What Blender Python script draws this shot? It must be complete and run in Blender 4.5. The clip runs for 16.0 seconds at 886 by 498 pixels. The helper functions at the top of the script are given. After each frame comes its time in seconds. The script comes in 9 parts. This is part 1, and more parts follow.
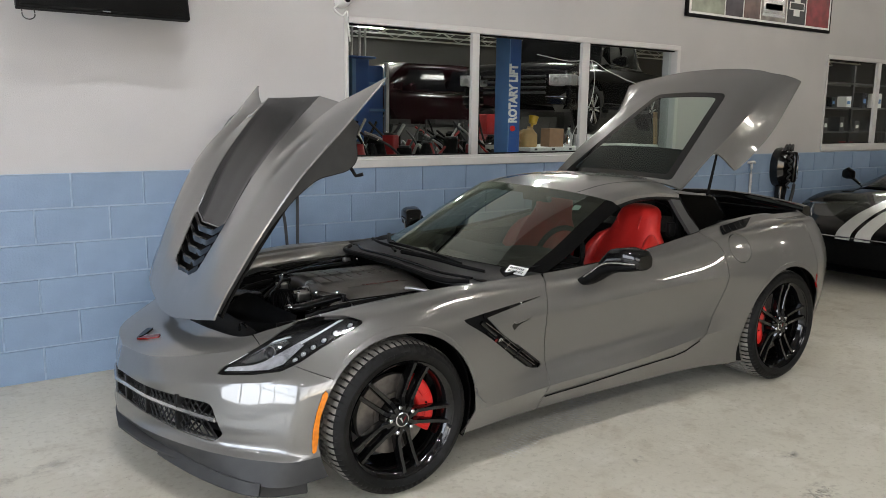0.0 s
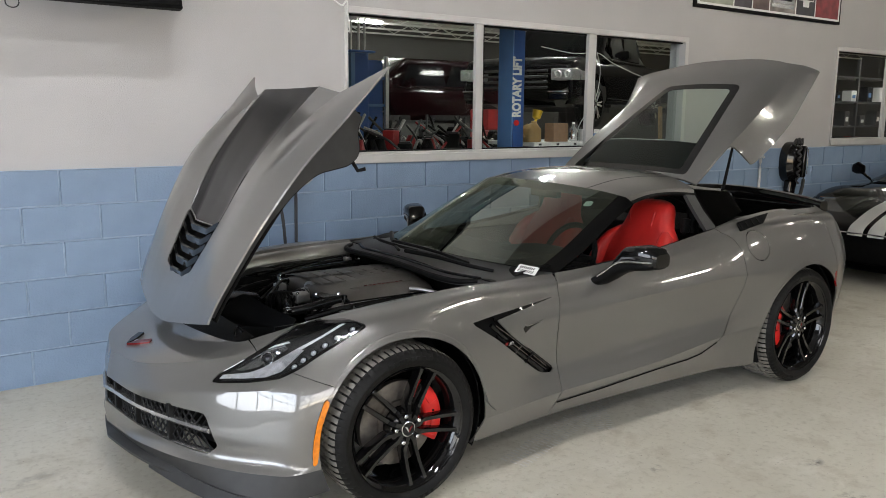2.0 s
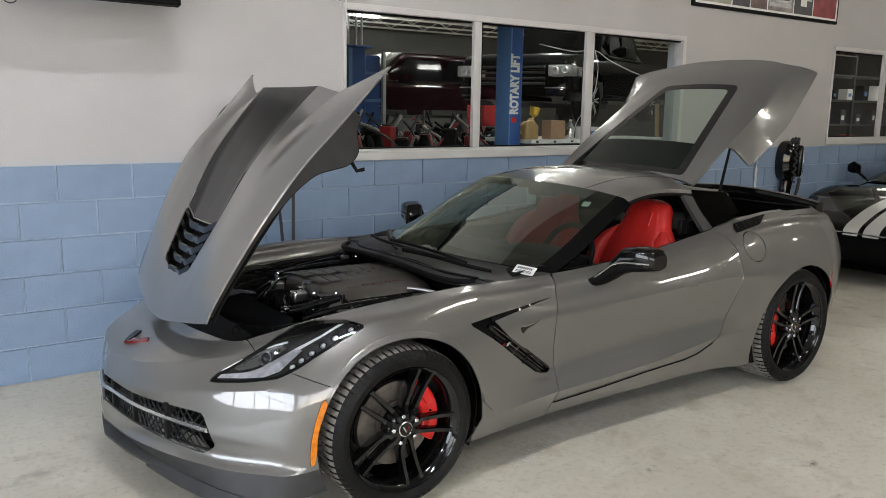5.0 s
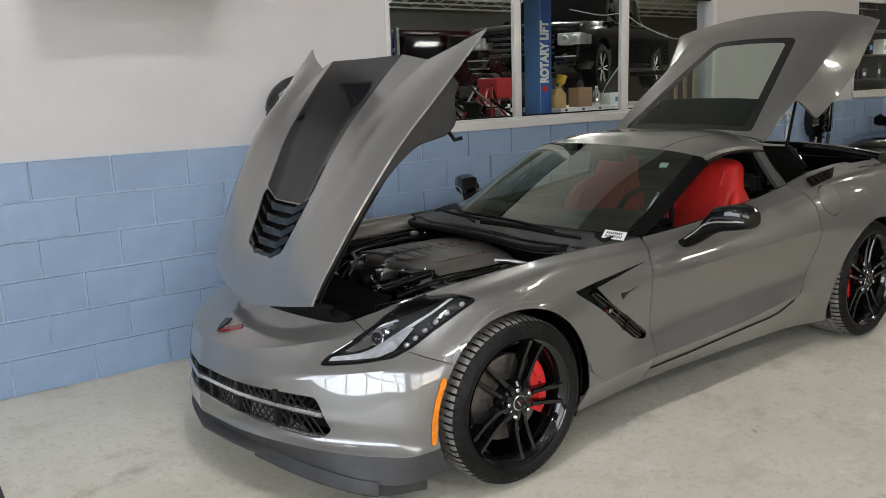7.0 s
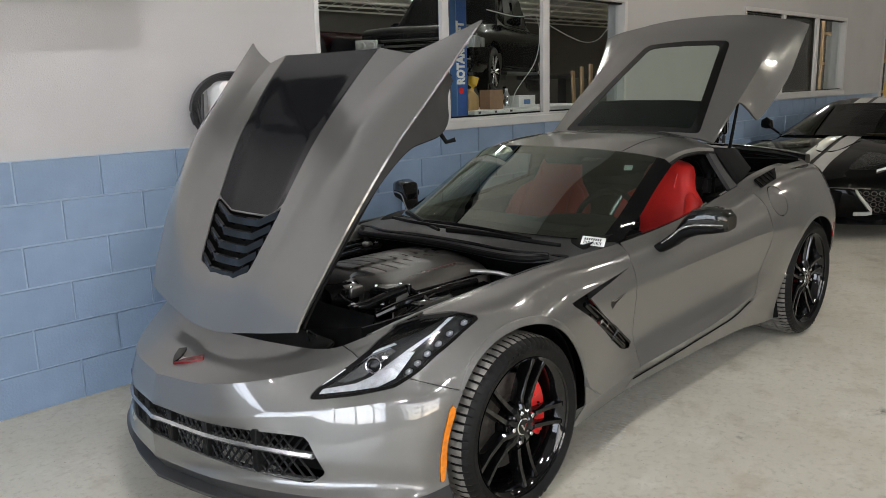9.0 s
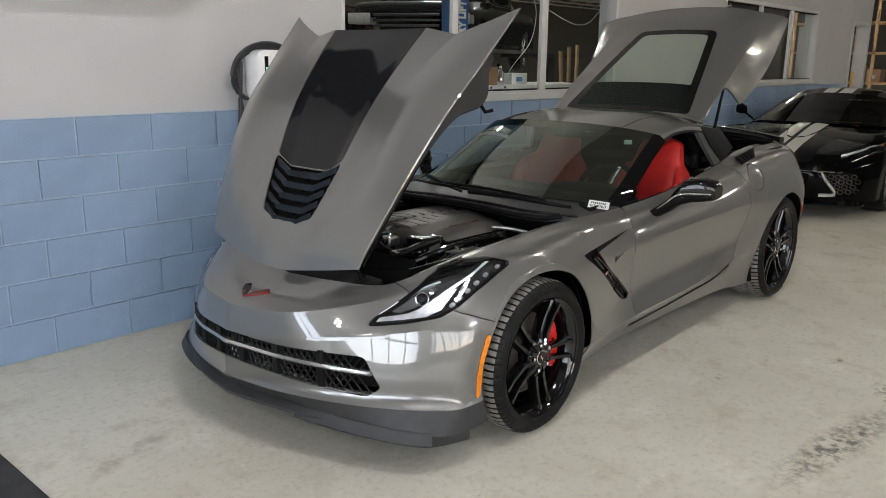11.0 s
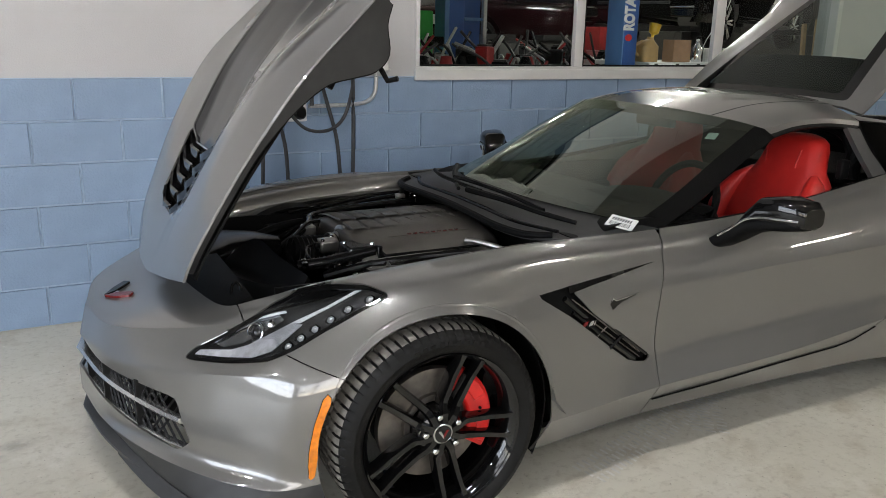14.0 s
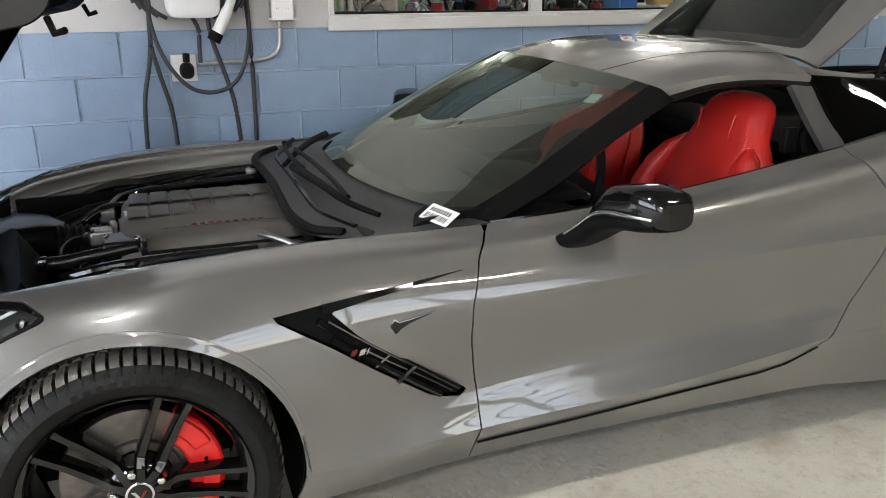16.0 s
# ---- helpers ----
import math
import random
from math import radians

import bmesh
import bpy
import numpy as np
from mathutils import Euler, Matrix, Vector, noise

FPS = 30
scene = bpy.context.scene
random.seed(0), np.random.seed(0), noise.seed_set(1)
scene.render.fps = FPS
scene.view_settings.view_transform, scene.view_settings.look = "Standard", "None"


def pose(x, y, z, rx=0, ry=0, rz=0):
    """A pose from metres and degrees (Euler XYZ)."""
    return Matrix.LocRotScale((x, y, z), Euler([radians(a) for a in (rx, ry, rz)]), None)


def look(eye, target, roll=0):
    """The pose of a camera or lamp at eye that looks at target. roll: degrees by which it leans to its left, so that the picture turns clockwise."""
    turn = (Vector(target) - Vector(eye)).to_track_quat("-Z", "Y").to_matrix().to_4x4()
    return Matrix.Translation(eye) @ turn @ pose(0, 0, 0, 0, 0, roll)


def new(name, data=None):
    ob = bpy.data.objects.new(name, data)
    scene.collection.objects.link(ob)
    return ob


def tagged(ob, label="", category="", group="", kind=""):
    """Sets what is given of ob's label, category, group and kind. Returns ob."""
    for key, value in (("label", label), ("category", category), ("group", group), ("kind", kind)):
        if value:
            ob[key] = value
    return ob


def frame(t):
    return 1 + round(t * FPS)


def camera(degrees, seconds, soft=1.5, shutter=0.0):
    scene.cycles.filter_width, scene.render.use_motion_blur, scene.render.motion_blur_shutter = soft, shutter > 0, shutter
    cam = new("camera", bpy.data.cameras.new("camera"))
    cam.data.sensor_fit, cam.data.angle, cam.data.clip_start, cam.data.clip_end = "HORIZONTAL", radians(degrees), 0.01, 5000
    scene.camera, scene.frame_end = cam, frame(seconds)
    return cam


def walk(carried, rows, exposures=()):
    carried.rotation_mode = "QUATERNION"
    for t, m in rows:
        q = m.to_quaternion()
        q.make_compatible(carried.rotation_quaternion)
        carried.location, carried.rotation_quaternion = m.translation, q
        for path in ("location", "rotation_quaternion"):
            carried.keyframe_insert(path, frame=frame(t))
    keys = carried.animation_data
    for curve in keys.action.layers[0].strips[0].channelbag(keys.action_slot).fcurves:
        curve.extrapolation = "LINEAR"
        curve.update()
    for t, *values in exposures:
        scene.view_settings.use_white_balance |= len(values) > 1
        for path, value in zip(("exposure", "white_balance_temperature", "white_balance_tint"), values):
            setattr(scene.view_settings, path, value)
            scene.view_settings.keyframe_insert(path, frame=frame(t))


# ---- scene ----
cam = camera(58.5, 16.0, soft=0.3)
PATH = [
    (0, (-1.643, -3.559, 1.569), (-0.52, -1.937, 1.238), 0.7),
    (0.5, (-1.56, -3.455, 1.576), (-0.428, -1.838, 1.254), 0.6),
    (1, (-1.556, -3.379, 1.578), (-0.421, -1.765, 1.255), 0.5),
    (1.5, (-1.563, -3.369, 1.556), (-0.429, -1.754, 1.229), 0.5),
    (2, (-1.565, -3.384, 1.544), (-0.44, -1.765, 1.206), 0.5),
    (2.5, (-1.561, -3.389, 1.554), (-0.433, -1.775, 1.208), 0.7),
    (3, (-1.573, -3.376, 1.55), (-0.44, -1.764, 1.206), 0.8),
    (3.5, (-1.575, -3.377, 1.565), (-0.441, -1.767, 1.216), 0.9),
    (5.8, (-1.578, -3.37, 1.572), (-0.445, -1.76, 1.219), 1.0),
    (6, (-1.637, -3.35, 1.569), (-0.505, -1.739, 1.217), 1.0),
    (6.5, (-1.832, -3.237, 1.572), (-0.702, -1.627, 1.209), -1.8),
    (7, (-1.885, -3.044, 1.522), (-0.736, -1.458, 1.118), -2.0),
    (7.5, (-1.822, -2.846, 1.523), (-0.667, -1.265, 1.117), -2.7),
    (8, (-1.854, -2.64, 1.537), (-0.628, -1.114, 1.127), -1.6),
    (8.2, (-1.867, -2.538, 1.533), (-0.592, -1.053, 1.123), -1.5),
    (10.3, (-2.442, -2.534, 1.489), (-0.995, -1.217, 1.077), -1.5),
    (10.5, (-2.48, -2.589, 1.497), (-1.031, -1.278, 1.073), -1.3),
    (11, (-2.571, -2.661, 1.521), (-1.125, -1.36, 1.056), 0.7),
    (11.5, (-2.376, -2.886, 1.523), (-0.937, -1.561, 1.108), 0.3),
    (12, (-2.155, -2.999, 1.507), (-0.768, -1.623, 1.078), 0.5),
    (12.5, (-1.876, -2.923, 1.483), (-0.558, -1.495, 1.011), 1.0),
    (13, (-1.552, -2.894, 1.465), (-0.409, -1.327, 0.976), 0.5),
    (13.5, (-1.259, -2.841, 1.463), (-0.372, -1.12, 0.961), 0.4),
    (14, (-0.954, -2.76, 1.446), (-0.08, -1.038, 0.926), 1.2),
    (14.5, (-0.662, -2.8, 1.433), (0.082, -1.031, 0.868), 0.5),
    (15, (-0.4, -2.79, 1.435), (0.177, -0.983, 0.8), -0.5),
    (15.5, (-0.132, -2.632, 1.407), (0.509, -0.845, 0.777), 0.6),
    (16, (0.131, -2.564, 1.417), (0.773, -0.78, 0.782), -0.2),
]
walk(cam, [(t, look(eye, target, roll)) for t, eye, target, roll in PATH], exposures=((0, 0.55), (8, 0.55), (10.5, 0.43), (12.5, 0.43), (14, 0.52), (15.2, 0.62), (16, 0.90)))

# ---- light ----
world = bpy.data.worlds.new("world")
scene.world = world
world.use_nodes = True
wn = world.node_tree
sky = wn.nodes.new("ShaderNodeTexSky")
sky.sky_type = "NISHITA"
sky.sun_disc = False
sky.sun_elevation, sky.sun_rotation = radians(28), radians(200)
wn.nodes["Background"].inputs[1].default_value = 0.15
wn.links.new(sky.outputs[0], wn.nodes["Background"].inputs[0])


def area_lamp(name, m, w, h, watts, colour):
    d = bpy.data.lights.new(name, "AREA")
    d.shape, d.size, d.size_y, d.energy, d.color = "RECTANGLE", w, h, watts, colour
    o = new(name, d)
    o.matrix_world = m
    return o


# daylight through the glazed overhead doors behind the camera and at the end of the hall
area_lamp("daylight_lamp", pose(-3.0, -8.3, 2.0, 90, 0, 0), 3.4, 2.8, 66, (0.88, 0.91, 1.0))
area_lamp("daylight_lamp", pose(-6.65, -8.3, 2.0, 90, 0, 0), 3.2, 2.8, 58, (0.88, 0.91, 1.0))
area_lamp("daylight_lamp", pose(3.0, -8.3, 2.0, 90, 0, 0), 3.4, 2.8, 36, (0.91, 0.93, 1.0))
area_lamp("daylight_lamp", pose(-8.3, -4.0, 2.05, 90, 0, -90), 6.0, 3.1, 300, (0.82, 0.88, 1.0))

# ---- materials ----
def nodes_of(m):
    m.use_nodes = True
    nt = m.node_tree
    return nt, nt.nodes, nt.links, nt.nodes["Principled BSDF"]


def material(name, colour, rough=0.5, metal=0.0, coat=0.0, coat_rough=0.03, vary=0.0, scale=8.0, bump=0.0, bump_scale=60.0, rough_vary=0.0, spec=0.5, random_value=0.0, detail=6.0):
    """A principled material with noise on its colour, roughness and relief, at object scale in metres."""
    m = bpy.data.materials.new(name)
    nt, N, L, b = nodes_of(m)
    b.inputs["Base Color"].default_value = (*colour, 1)
    b.inputs["Roughness"].default_value = rough
    b.inputs["Metallic"].default_value = metal
    b.inputs["Coat Weight"].default_value = coat
    b.inputs["Coat Roughness"].default_value = coat_rough
    b.inputs["Specular IOR Level"].default_value = spec
    tc = N.new("ShaderNodeTexCoord")
    if vary or random_value:
        n = N.new("ShaderNodeTexNoise")
        n.inputs["Scale"].default_value, n.inputs["Detail"].default_value = scale, detail
        L.new(tc.outputs["Object"], n.inputs["Vector"])
        h = N.new("ShaderNodeHueSaturation")
        h.inputs["Color"].default_value = (*colour, 1)
        mr = N.new("ShaderNodeMapRange")
        mr.inputs["From Min"].default_value, mr.inputs["From Max"].default_value = 0.25, 0.75
        mr.inputs["To Min"].default_value, mr.inputs["To Max"].default_value = 1 - vary, 1 + vary
        L.new(n.outputs["Fac"], mr.inputs["Value"])
        out = mr.outputs[0]
        if random_value:
            oi = N.new("ShaderNodeObjectInfo")
            r2 = N.new("ShaderNodeMapRange")
            r2.inputs["To Min"].default_value, r2.inputs["To Max"].default_value = 1 - random_value, 1 + random_value
            L.new(oi.outputs["Random"], r2.inputs["Value"])
            mu = N.new("ShaderNodeMath")
            mu.operation = "MULTIPLY"
            L.new(out, mu.inputs[0])
            L.new(r2.outputs[0], mu.inputs[1])
            out = mu.outputs[0]
        L.new(out, h.inputs["Value"])
        L.new(h.outputs[0], b.inputs["Base Color"])
    if rough_vary:
        n2 = N.new("ShaderNodeTexNoise")
        n2.inputs["Scale"].default_value = scale * 2.3
        n2.inputs["Detail"].default_value = 5
        L.new(tc.outputs["Object"], n2.inputs["Vector"])
        r = N.new("ShaderNodeMapRange")
        r.inputs["To Min"].default_value, r.inputs["To Max"].default_value = max(0.0, rough - rough_vary), min(1.0, rough + rough_vary)
        L.new(n2.outputs["Fac"], r.inputs["Value"])
        L.new(r.outputs[0], b.inputs["Roughness"])
    if bump:
        n3 = N.new("ShaderNodeTexNoise")
        n3.inputs["Scale"].default_value, n3.inputs["Detail"].default_value = bump_scale, 6
        L.new(tc.outputs["Object"], n3.inputs["Vector"])
        bu = N.new("ShaderNodeBump")
        bu.inputs["Strength"].default_value, bu.inputs["Distance"].default_value = bump, 0.004
        L.new(n3.outputs["Fac"], bu.inputs["Height"])
        L.new(bu.outputs[0], b.inputs["Normal"])
    return m


def emitter(name, colour, strength):
    m = bpy.data.materials.new(name)
    nt, N, L, b = nodes_of(m)
    b.inputs["Base Color"].default_value = (0.8, 0.8, 0.8, 1)
    b.inputs["Emission Color"].default_value = (*colour, 1)
    b.inputs["Emission Strength"].default_value = strength
    return m


def glass(name, tint, rough=0.0, mirror=0.045, tone=(0.8, 0.8, 0.8)):
    """Thin sheet glass: clear transmission with a tint and a true Fresnel mirror on top."""
    m = bpy.data.materials.new(name)
    m.use_nodes = True
    nt = m.node_tree
    N, L = nt.nodes, nt.links
    N.remove(N["Principled BSDF"])
    t = N.new("ShaderNodeBsdfTransparent")
    t.inputs[0].default_value = (*tint, 1)
    g = N.new("ShaderNodeBsdfGlossy")
    g.inputs["Roughness"].default_value = rough
    g.inputs["Color"].default_value = (*tone, 1)
    lw = N.new("ShaderNodeLayerWeight")
    pw = N.new("ShaderNodeMath")
    pw.operation, pw.inputs[1].default_value = "POWER", 5.0
    L.new(lw.outputs["Facing"], pw.inputs[0])
    f = N.new("ShaderNodeMapRange")
    f.inputs["To Min"].default_value, f.inputs["To Max"].default_value = mirror, 1.0
    L.new(pw.outputs[0], f.inputs["Value"])
    mx = N.new("ShaderNodeMixShader")
    L.new(f.outputs[0], mx.inputs[0])
    L.new(t.outputs[0], mx.inputs[1])
    L.new(g.outputs[0], mx.inputs[2])
    L.new(mx.outputs[0], N["Material Output"].inputs[0])
    return m


# ---- mesh tools ----
def shell(bm, thick):
    """Give an open skin a thickness, inwards, with a rim along its free edges."""
    bm.normal_update()
    fs, inner = list(bm.faces), {}
    for v in list(bm.verts):
        inner[v] = bm.verts.new(v.co - v.normal * thick)
    for e in [e for e in bm.edges if len(e.link_faces) == 1]:
        l = e.link_loops[0]
        a, b = l.vert, l.link_loop_next.vert
        bm.faces.new((b, a, inner[a], inner[b]))
    for f in fs:
        bm.faces.new([inner[v] for v in reversed(f.verts)])


def part(name, bm, mat, parent=None, label="", smooth=True, angle=35, thick=0.0, bevel=0.0):
    """Link a bmesh as one mesh object under a thing or under a part."""
    me = bpy.data.meshes.new(name)
    bmesh.ops.remove_doubles(bm, verts=bm.verts, dist=1e-5)
    if thick:
        shell(bm, thick)
    bm.to_mesh(me)
    bm.free()
    return finish(name, me, mat, parent, label, smooth, angle, 0.0, bevel)


def finish(name, me, mat, parent=None, label="", smooth=True, angle=35, thick=0.0, bevel=0.0):
    if smooth:
        me.shade_smooth()
        me.set_sharp_from_angle(angle=radians(angle))
    me.materials.append(mat)
    o = new(name, me)
    if parent is not None:
        o.parent = parent
    if label:
        o["label"] = label
    if thick:
        s = o.modifiers.new("thickness", "SOLIDIFY")
        s.thickness, s.offset = thick, -1
    if bevel:
        b = o.modifiers.new("edge", "BEVEL")
        b.width, b.segments, b.limit_method, b.angle_limit = bevel, 2, "ANGLE", radians(40)
    return o


def thing(name, m=None, label="", category="", group="", kind=""):
    e = new(name)
    e.empty_display_size = 0.1
    if m is not None:
        e.matrix_world = m
    return tagged(e, label, category, group, kind)


def box(bm, x0, x1, y0, y1, z0, z1, m=None):
    vs = [bm.verts.new(((x0, x1)[i & 1], (y0, y1)[i >> 1 & 1], (z0, z1)[i >> 2 & 1])) for i in range(8)]
    for q in ((0, 2, 3, 1), (4, 5, 7, 6), (0, 1, 5, 4), (2, 6, 7, 3), (0, 4, 6, 2), (1, 3, 7, 5)):
        bm.faces.new([vs[i] for i in q])
    if m is not None:
        bmesh.ops.transform(bm, matrix=m, verts=vs)
    return vs


def boxed(name, dims, mat, parent=None, label="", bevel=0.0, m=None, smooth=False):
    bm = bmesh.new()
    box(bm, *dims)
    if m is not None:
        bm.transform(m)
    return part(name, bm, mat, parent, label, smooth=smooth or bevel > 0, bevel=bevel)


def lathe(bm, profile, n=48, m=None, closed=False):
    """Turn (radius, along) pairs about the local z axis."""
    rings = []
    made = []
    for r, a in profile:
        ring = [bm.verts.new((r * math.cos(2 * math.pi * i / n), r * math.sin(2 * math.pi * i / n), a)) for i in range(n)]
        rings.append(ring)
        made += ring
    pairs = list(zip(rings, rings[1:])) + ([(rings[-1], rings[0])] if closed else [])
    for a, b in pairs:
        for i in range(n):
            j = (i + 1) % n
            bm.faces.new((a[i], a[j], b[j], b[i]))
    if m is not None:
        bmesh.ops.transform(bm, matrix=m, verts=made)
    return rings


def disc(bm, r, n=32, m=None, z=0.0):
    vs = [bm.verts.new((r * math.cos(2 * math.pi * i / n), r * math.sin(2 * math.pi * i / n), z)) for i in range(n)]
    f = bm.faces.new(vs)
    if m is not None:
        bmesh.ops.transform(bm, matrix=m, verts=vs)
    return f


def tube(bm, pts, r, n=8, cap=True):
    """A round bar along a smooth run of points; r may be a list."""
    pts = [Vector(p) for p in pts]
    rs = r if isinstance(r, (list, tuple)) else [r] * len(pts)
    rings = []
    up = Vector((0, 0, 1))
    for i, p in enumerate(pts):
        d = (pts[min(i + 1, len(pts) - 1)] - pts[max(i - 1, 0)]).normalized()
        a = d.cross(up)
        if a.length < 1e-3:
            a = d.cross(Vector((1, 0, 0)))
        a.normalize()
        b = d.cross(a)
        rings.append([bm.verts.new(p + rs[i] * (math.cos(2 * math.pi * k / n) * a + math.sin(2 * math.pi * k / n) * b)) for k in range(n)])
    for a, b in zip(rings, rings[1:]):
        for i in range(n):
            j = (i + 1) % n
            bm.faces.new((a[i], b[i], b[j], a[j]))
    if cap:
        bm.faces.new(rings[0])
        bm.faces.new(rings[-1][::-1])
    return rings


def spline(keys, n):
    """Catmull-Rom through rows of an array, n steps to a span."""
    k = np.asarray(keys, float)
    k = np.concatenate([[2 * k[0] - k[1]], k, [2 * k[-1] - k[-2]]])
    out = []
    for i in range(1, len(k) - 2):
        p0, p1, p2, p3 = k[i - 1], k[i], k[i + 1], k[i + 2]
        for s in range(n):
            t = s / n
            out.append(0.5 * (2 * p1 + (p2 - p0) * t + (2 * p0 - 5 * p1 + 4 * p2 - p3) * t * t + (3 * p1 - p0 - 3 * p2 + p3) * t ** 3))
    out.append(k[-2])
    return np.array(out)


def sheet(lines, nu, nv):
    """A smooth skin through feature lines (each the same number of stations): vertices and quads."""
    a = np.array([spline(l, nu) for l in lines])
    g = np.array([spline(a[:, i], nv) for i in range(a.shape[1])])
    m, n = g.shape[:2]
    faces = [(i * n + j, (i + 1) * n + j, (i + 1) * n + j + 1, i * n + j + 1) for i in range(m - 1) for j in range(n - 1)]
    return [tuple(v) for v in g.reshape(-1, 3)], faces


def clip(mesh, f):
    """Keep the part of a mesh where f(point) < 0, with a clean cut edge."""
    V, F = mesh
    val = [f(v) for v in V]
    V2, idx, cut, F2 = [], {}, {}, []

    def keep(i):
        if i not in idx:
            idx[i] = len(V2)
            V2.append(V[i])
        return idx[i]

    def edge(i, j):
        key = (min(i, j), max(i, j))
        if key not in cut:
            t = val[i] / (val[i] - val[j])
            p = tuple(V[i][k] + t * (V[j][k] - V[i][k]) for k in range(3))
            cut[key] = len(V2)
            V2.append(p)
        return cut[key]

    for q in F:
        s = [val[i] < 0 for i in q]
        if all(s):
            F2.append(tuple(keep(i) for i in q))
        elif any(s):
            o = []
            for a in range(len(q)):
                i, j = q[a], q[(a + 1) % len(q)]
                if s[a]:
                    o.append(keep(i))
                if s[a] != (val[j] < 0):
                    o.append(edge(i, j))
            if len(o) > 2:
                F2.append(tuple(o))
    return V2, F2


def mirrored(mesh):
    V, F = mesh
    return [(x, -y, z) for x, y, z in V], [tuple(reversed(q)) for q in F]


def from_mesh(name, mesh, mat, parent=None, label="", thick=0.0, angle=40, m=None, ref=(1.3, 0, 0.2), edge=0.0):
    """Link vertices and faces as a part whose faces look away from ref."""
    V, F = mesh
    bm = bmesh.new()
    vs = [bm.verts.new(v) for v in V]
    for q in F:
        try:
            bm.faces.new([vs[i] for i in q])
        except ValueError:
            pass
    if m is not None:
        bm.transform(m)
    bmesh.ops.remove_doubles(bm, verts=bm.verts, dist=2e-4)
    bmesh.ops.dissolve_degenerate(bm, edges=bm.edges, dist=1e-4)
    bm.normal_update()
    c = Vector(ref)
    if sum((f.calc_center_median() - c).normalized().dot(f.normal) * f.calc_area() for f in bm.faces) < 0:
        bmesh.ops.reverse_faces(bm, faces=bm.faces)
    return part(name, bm, mat, parent, label, thick=thick, angle=angle, bevel=edge)


def rounded(poly, r=0.0, n=5):
    """A closed outline through the points as a smooth curve (r = 0) or with its corners rounded by r."""
    p = [np.array(q, float) for q in poly]
    out = []
    for i in range(len(p)):
        a, b, c = p[i - 1], p[i], p[(i + 1) % len(p)]
        u, w = a - b, c - b
        lu, lw = np.linalg.norm(u), np.linalg.norm(w)
        d = min(r, 0.45 * lu, 0.45 * lw)
        s, e = b + u / lu * d, b + w / lw * d
        for k in range(n + 1):
            t = k / n
            out.append((1 - t) ** 2 * s + 2 * t * (1 - t) * b + t * t * e)
    return np.array(out)


def inside(poly, axes=(0, 2)):
    """Signed distance to a closed outline in the plane of two axes: negative within it."""
    P = np.asarray(poly, float)
    Q = np.roll(P, -1, 0)
    D = Q - P
    L2 = (D ** 2).sum(1) + 1e-12
    a0, a1 = axes

    def f(v):
        px, py = v[a0], v[a1]
        t = np.clip(((px - P[:, 0]) * D[:, 0] + (py - P[:, 1]) * D[:, 1]) / L2, 0, 1)
        dx, dy = P[:, 0] + t * D[:, 0] - px, P[:, 1] + t * D[:, 1] - py
        d = math.sqrt((dx * dx + dy * dy).min())
        cr = ((P[:, 1] > py) != (Q[:, 1] > py)) & (px < D[:, 0] * (py - P[:, 1]) / np.where(D[:, 1] == 0, 1e-12, D[:, 1]) + P[:, 0])
        return -d if cr.sum() % 2 else d
    return f


def outside(f, gap=0.0):
    return lambda v: gap - f(v)


def within(f, gap=0.0):
    return lambda v: f(v) + gap


def loft(bm, secs, axis="z", n=24, cap=True):
    """Superellipse sections along an axis: (at, c1, c2, r1, r2, power), c and r in the two other axes."""
    rings = []
    for at, c1, c2, r1, r2, e in secs:
        ring = []
        for i in range(n):
            a = 2 * math.pi * i / n
            c, s = math.cos(a), math.sin(a)
            p = c1 + r1 * math.copysign(abs(c) ** (2 / e), c)
            q = c2 + r2 * math.copysign(abs(s) ** (2 / e), s)
            ring.append(bm.verts.new({"z": (p, q, at), "y": (p, at, q), "x": (at, p, q)}[axis]))
        rings.append(ring)
    for a, b in zip(rings, rings[1:]):
        for i in range(n):
            j = (i + 1) % n
            bm.faces.new((a[i], a[j], b[j], b[i]))
    if cap:
        bm.faces.new(rings[0][::-1])
        bm.faces.new(rings[-1])
    bmesh.ops.recalc_face_normals(bm, faces=bm.faces)
    return rings


def prism(bm, outline, depth, m=None):
    """A closed 2D outline pulled along z from 0 to depth."""
    a = [bm.verts.new((p[0], p[1], 0)) for p in outline]
    b = [bm.verts.new((p[0], p[1], depth)) for p in outline]
    bm.faces.new(a[::-1])
    bm.faces.new(b)
    for i in range(len(a)):
        j = (i + 1) % len(a)
        bm.faces.new((a[i], a[j], b[j], b[i]))
    if m is not None:
        bmesh.ops.transform(bm, matrix=m, verts=a + b)


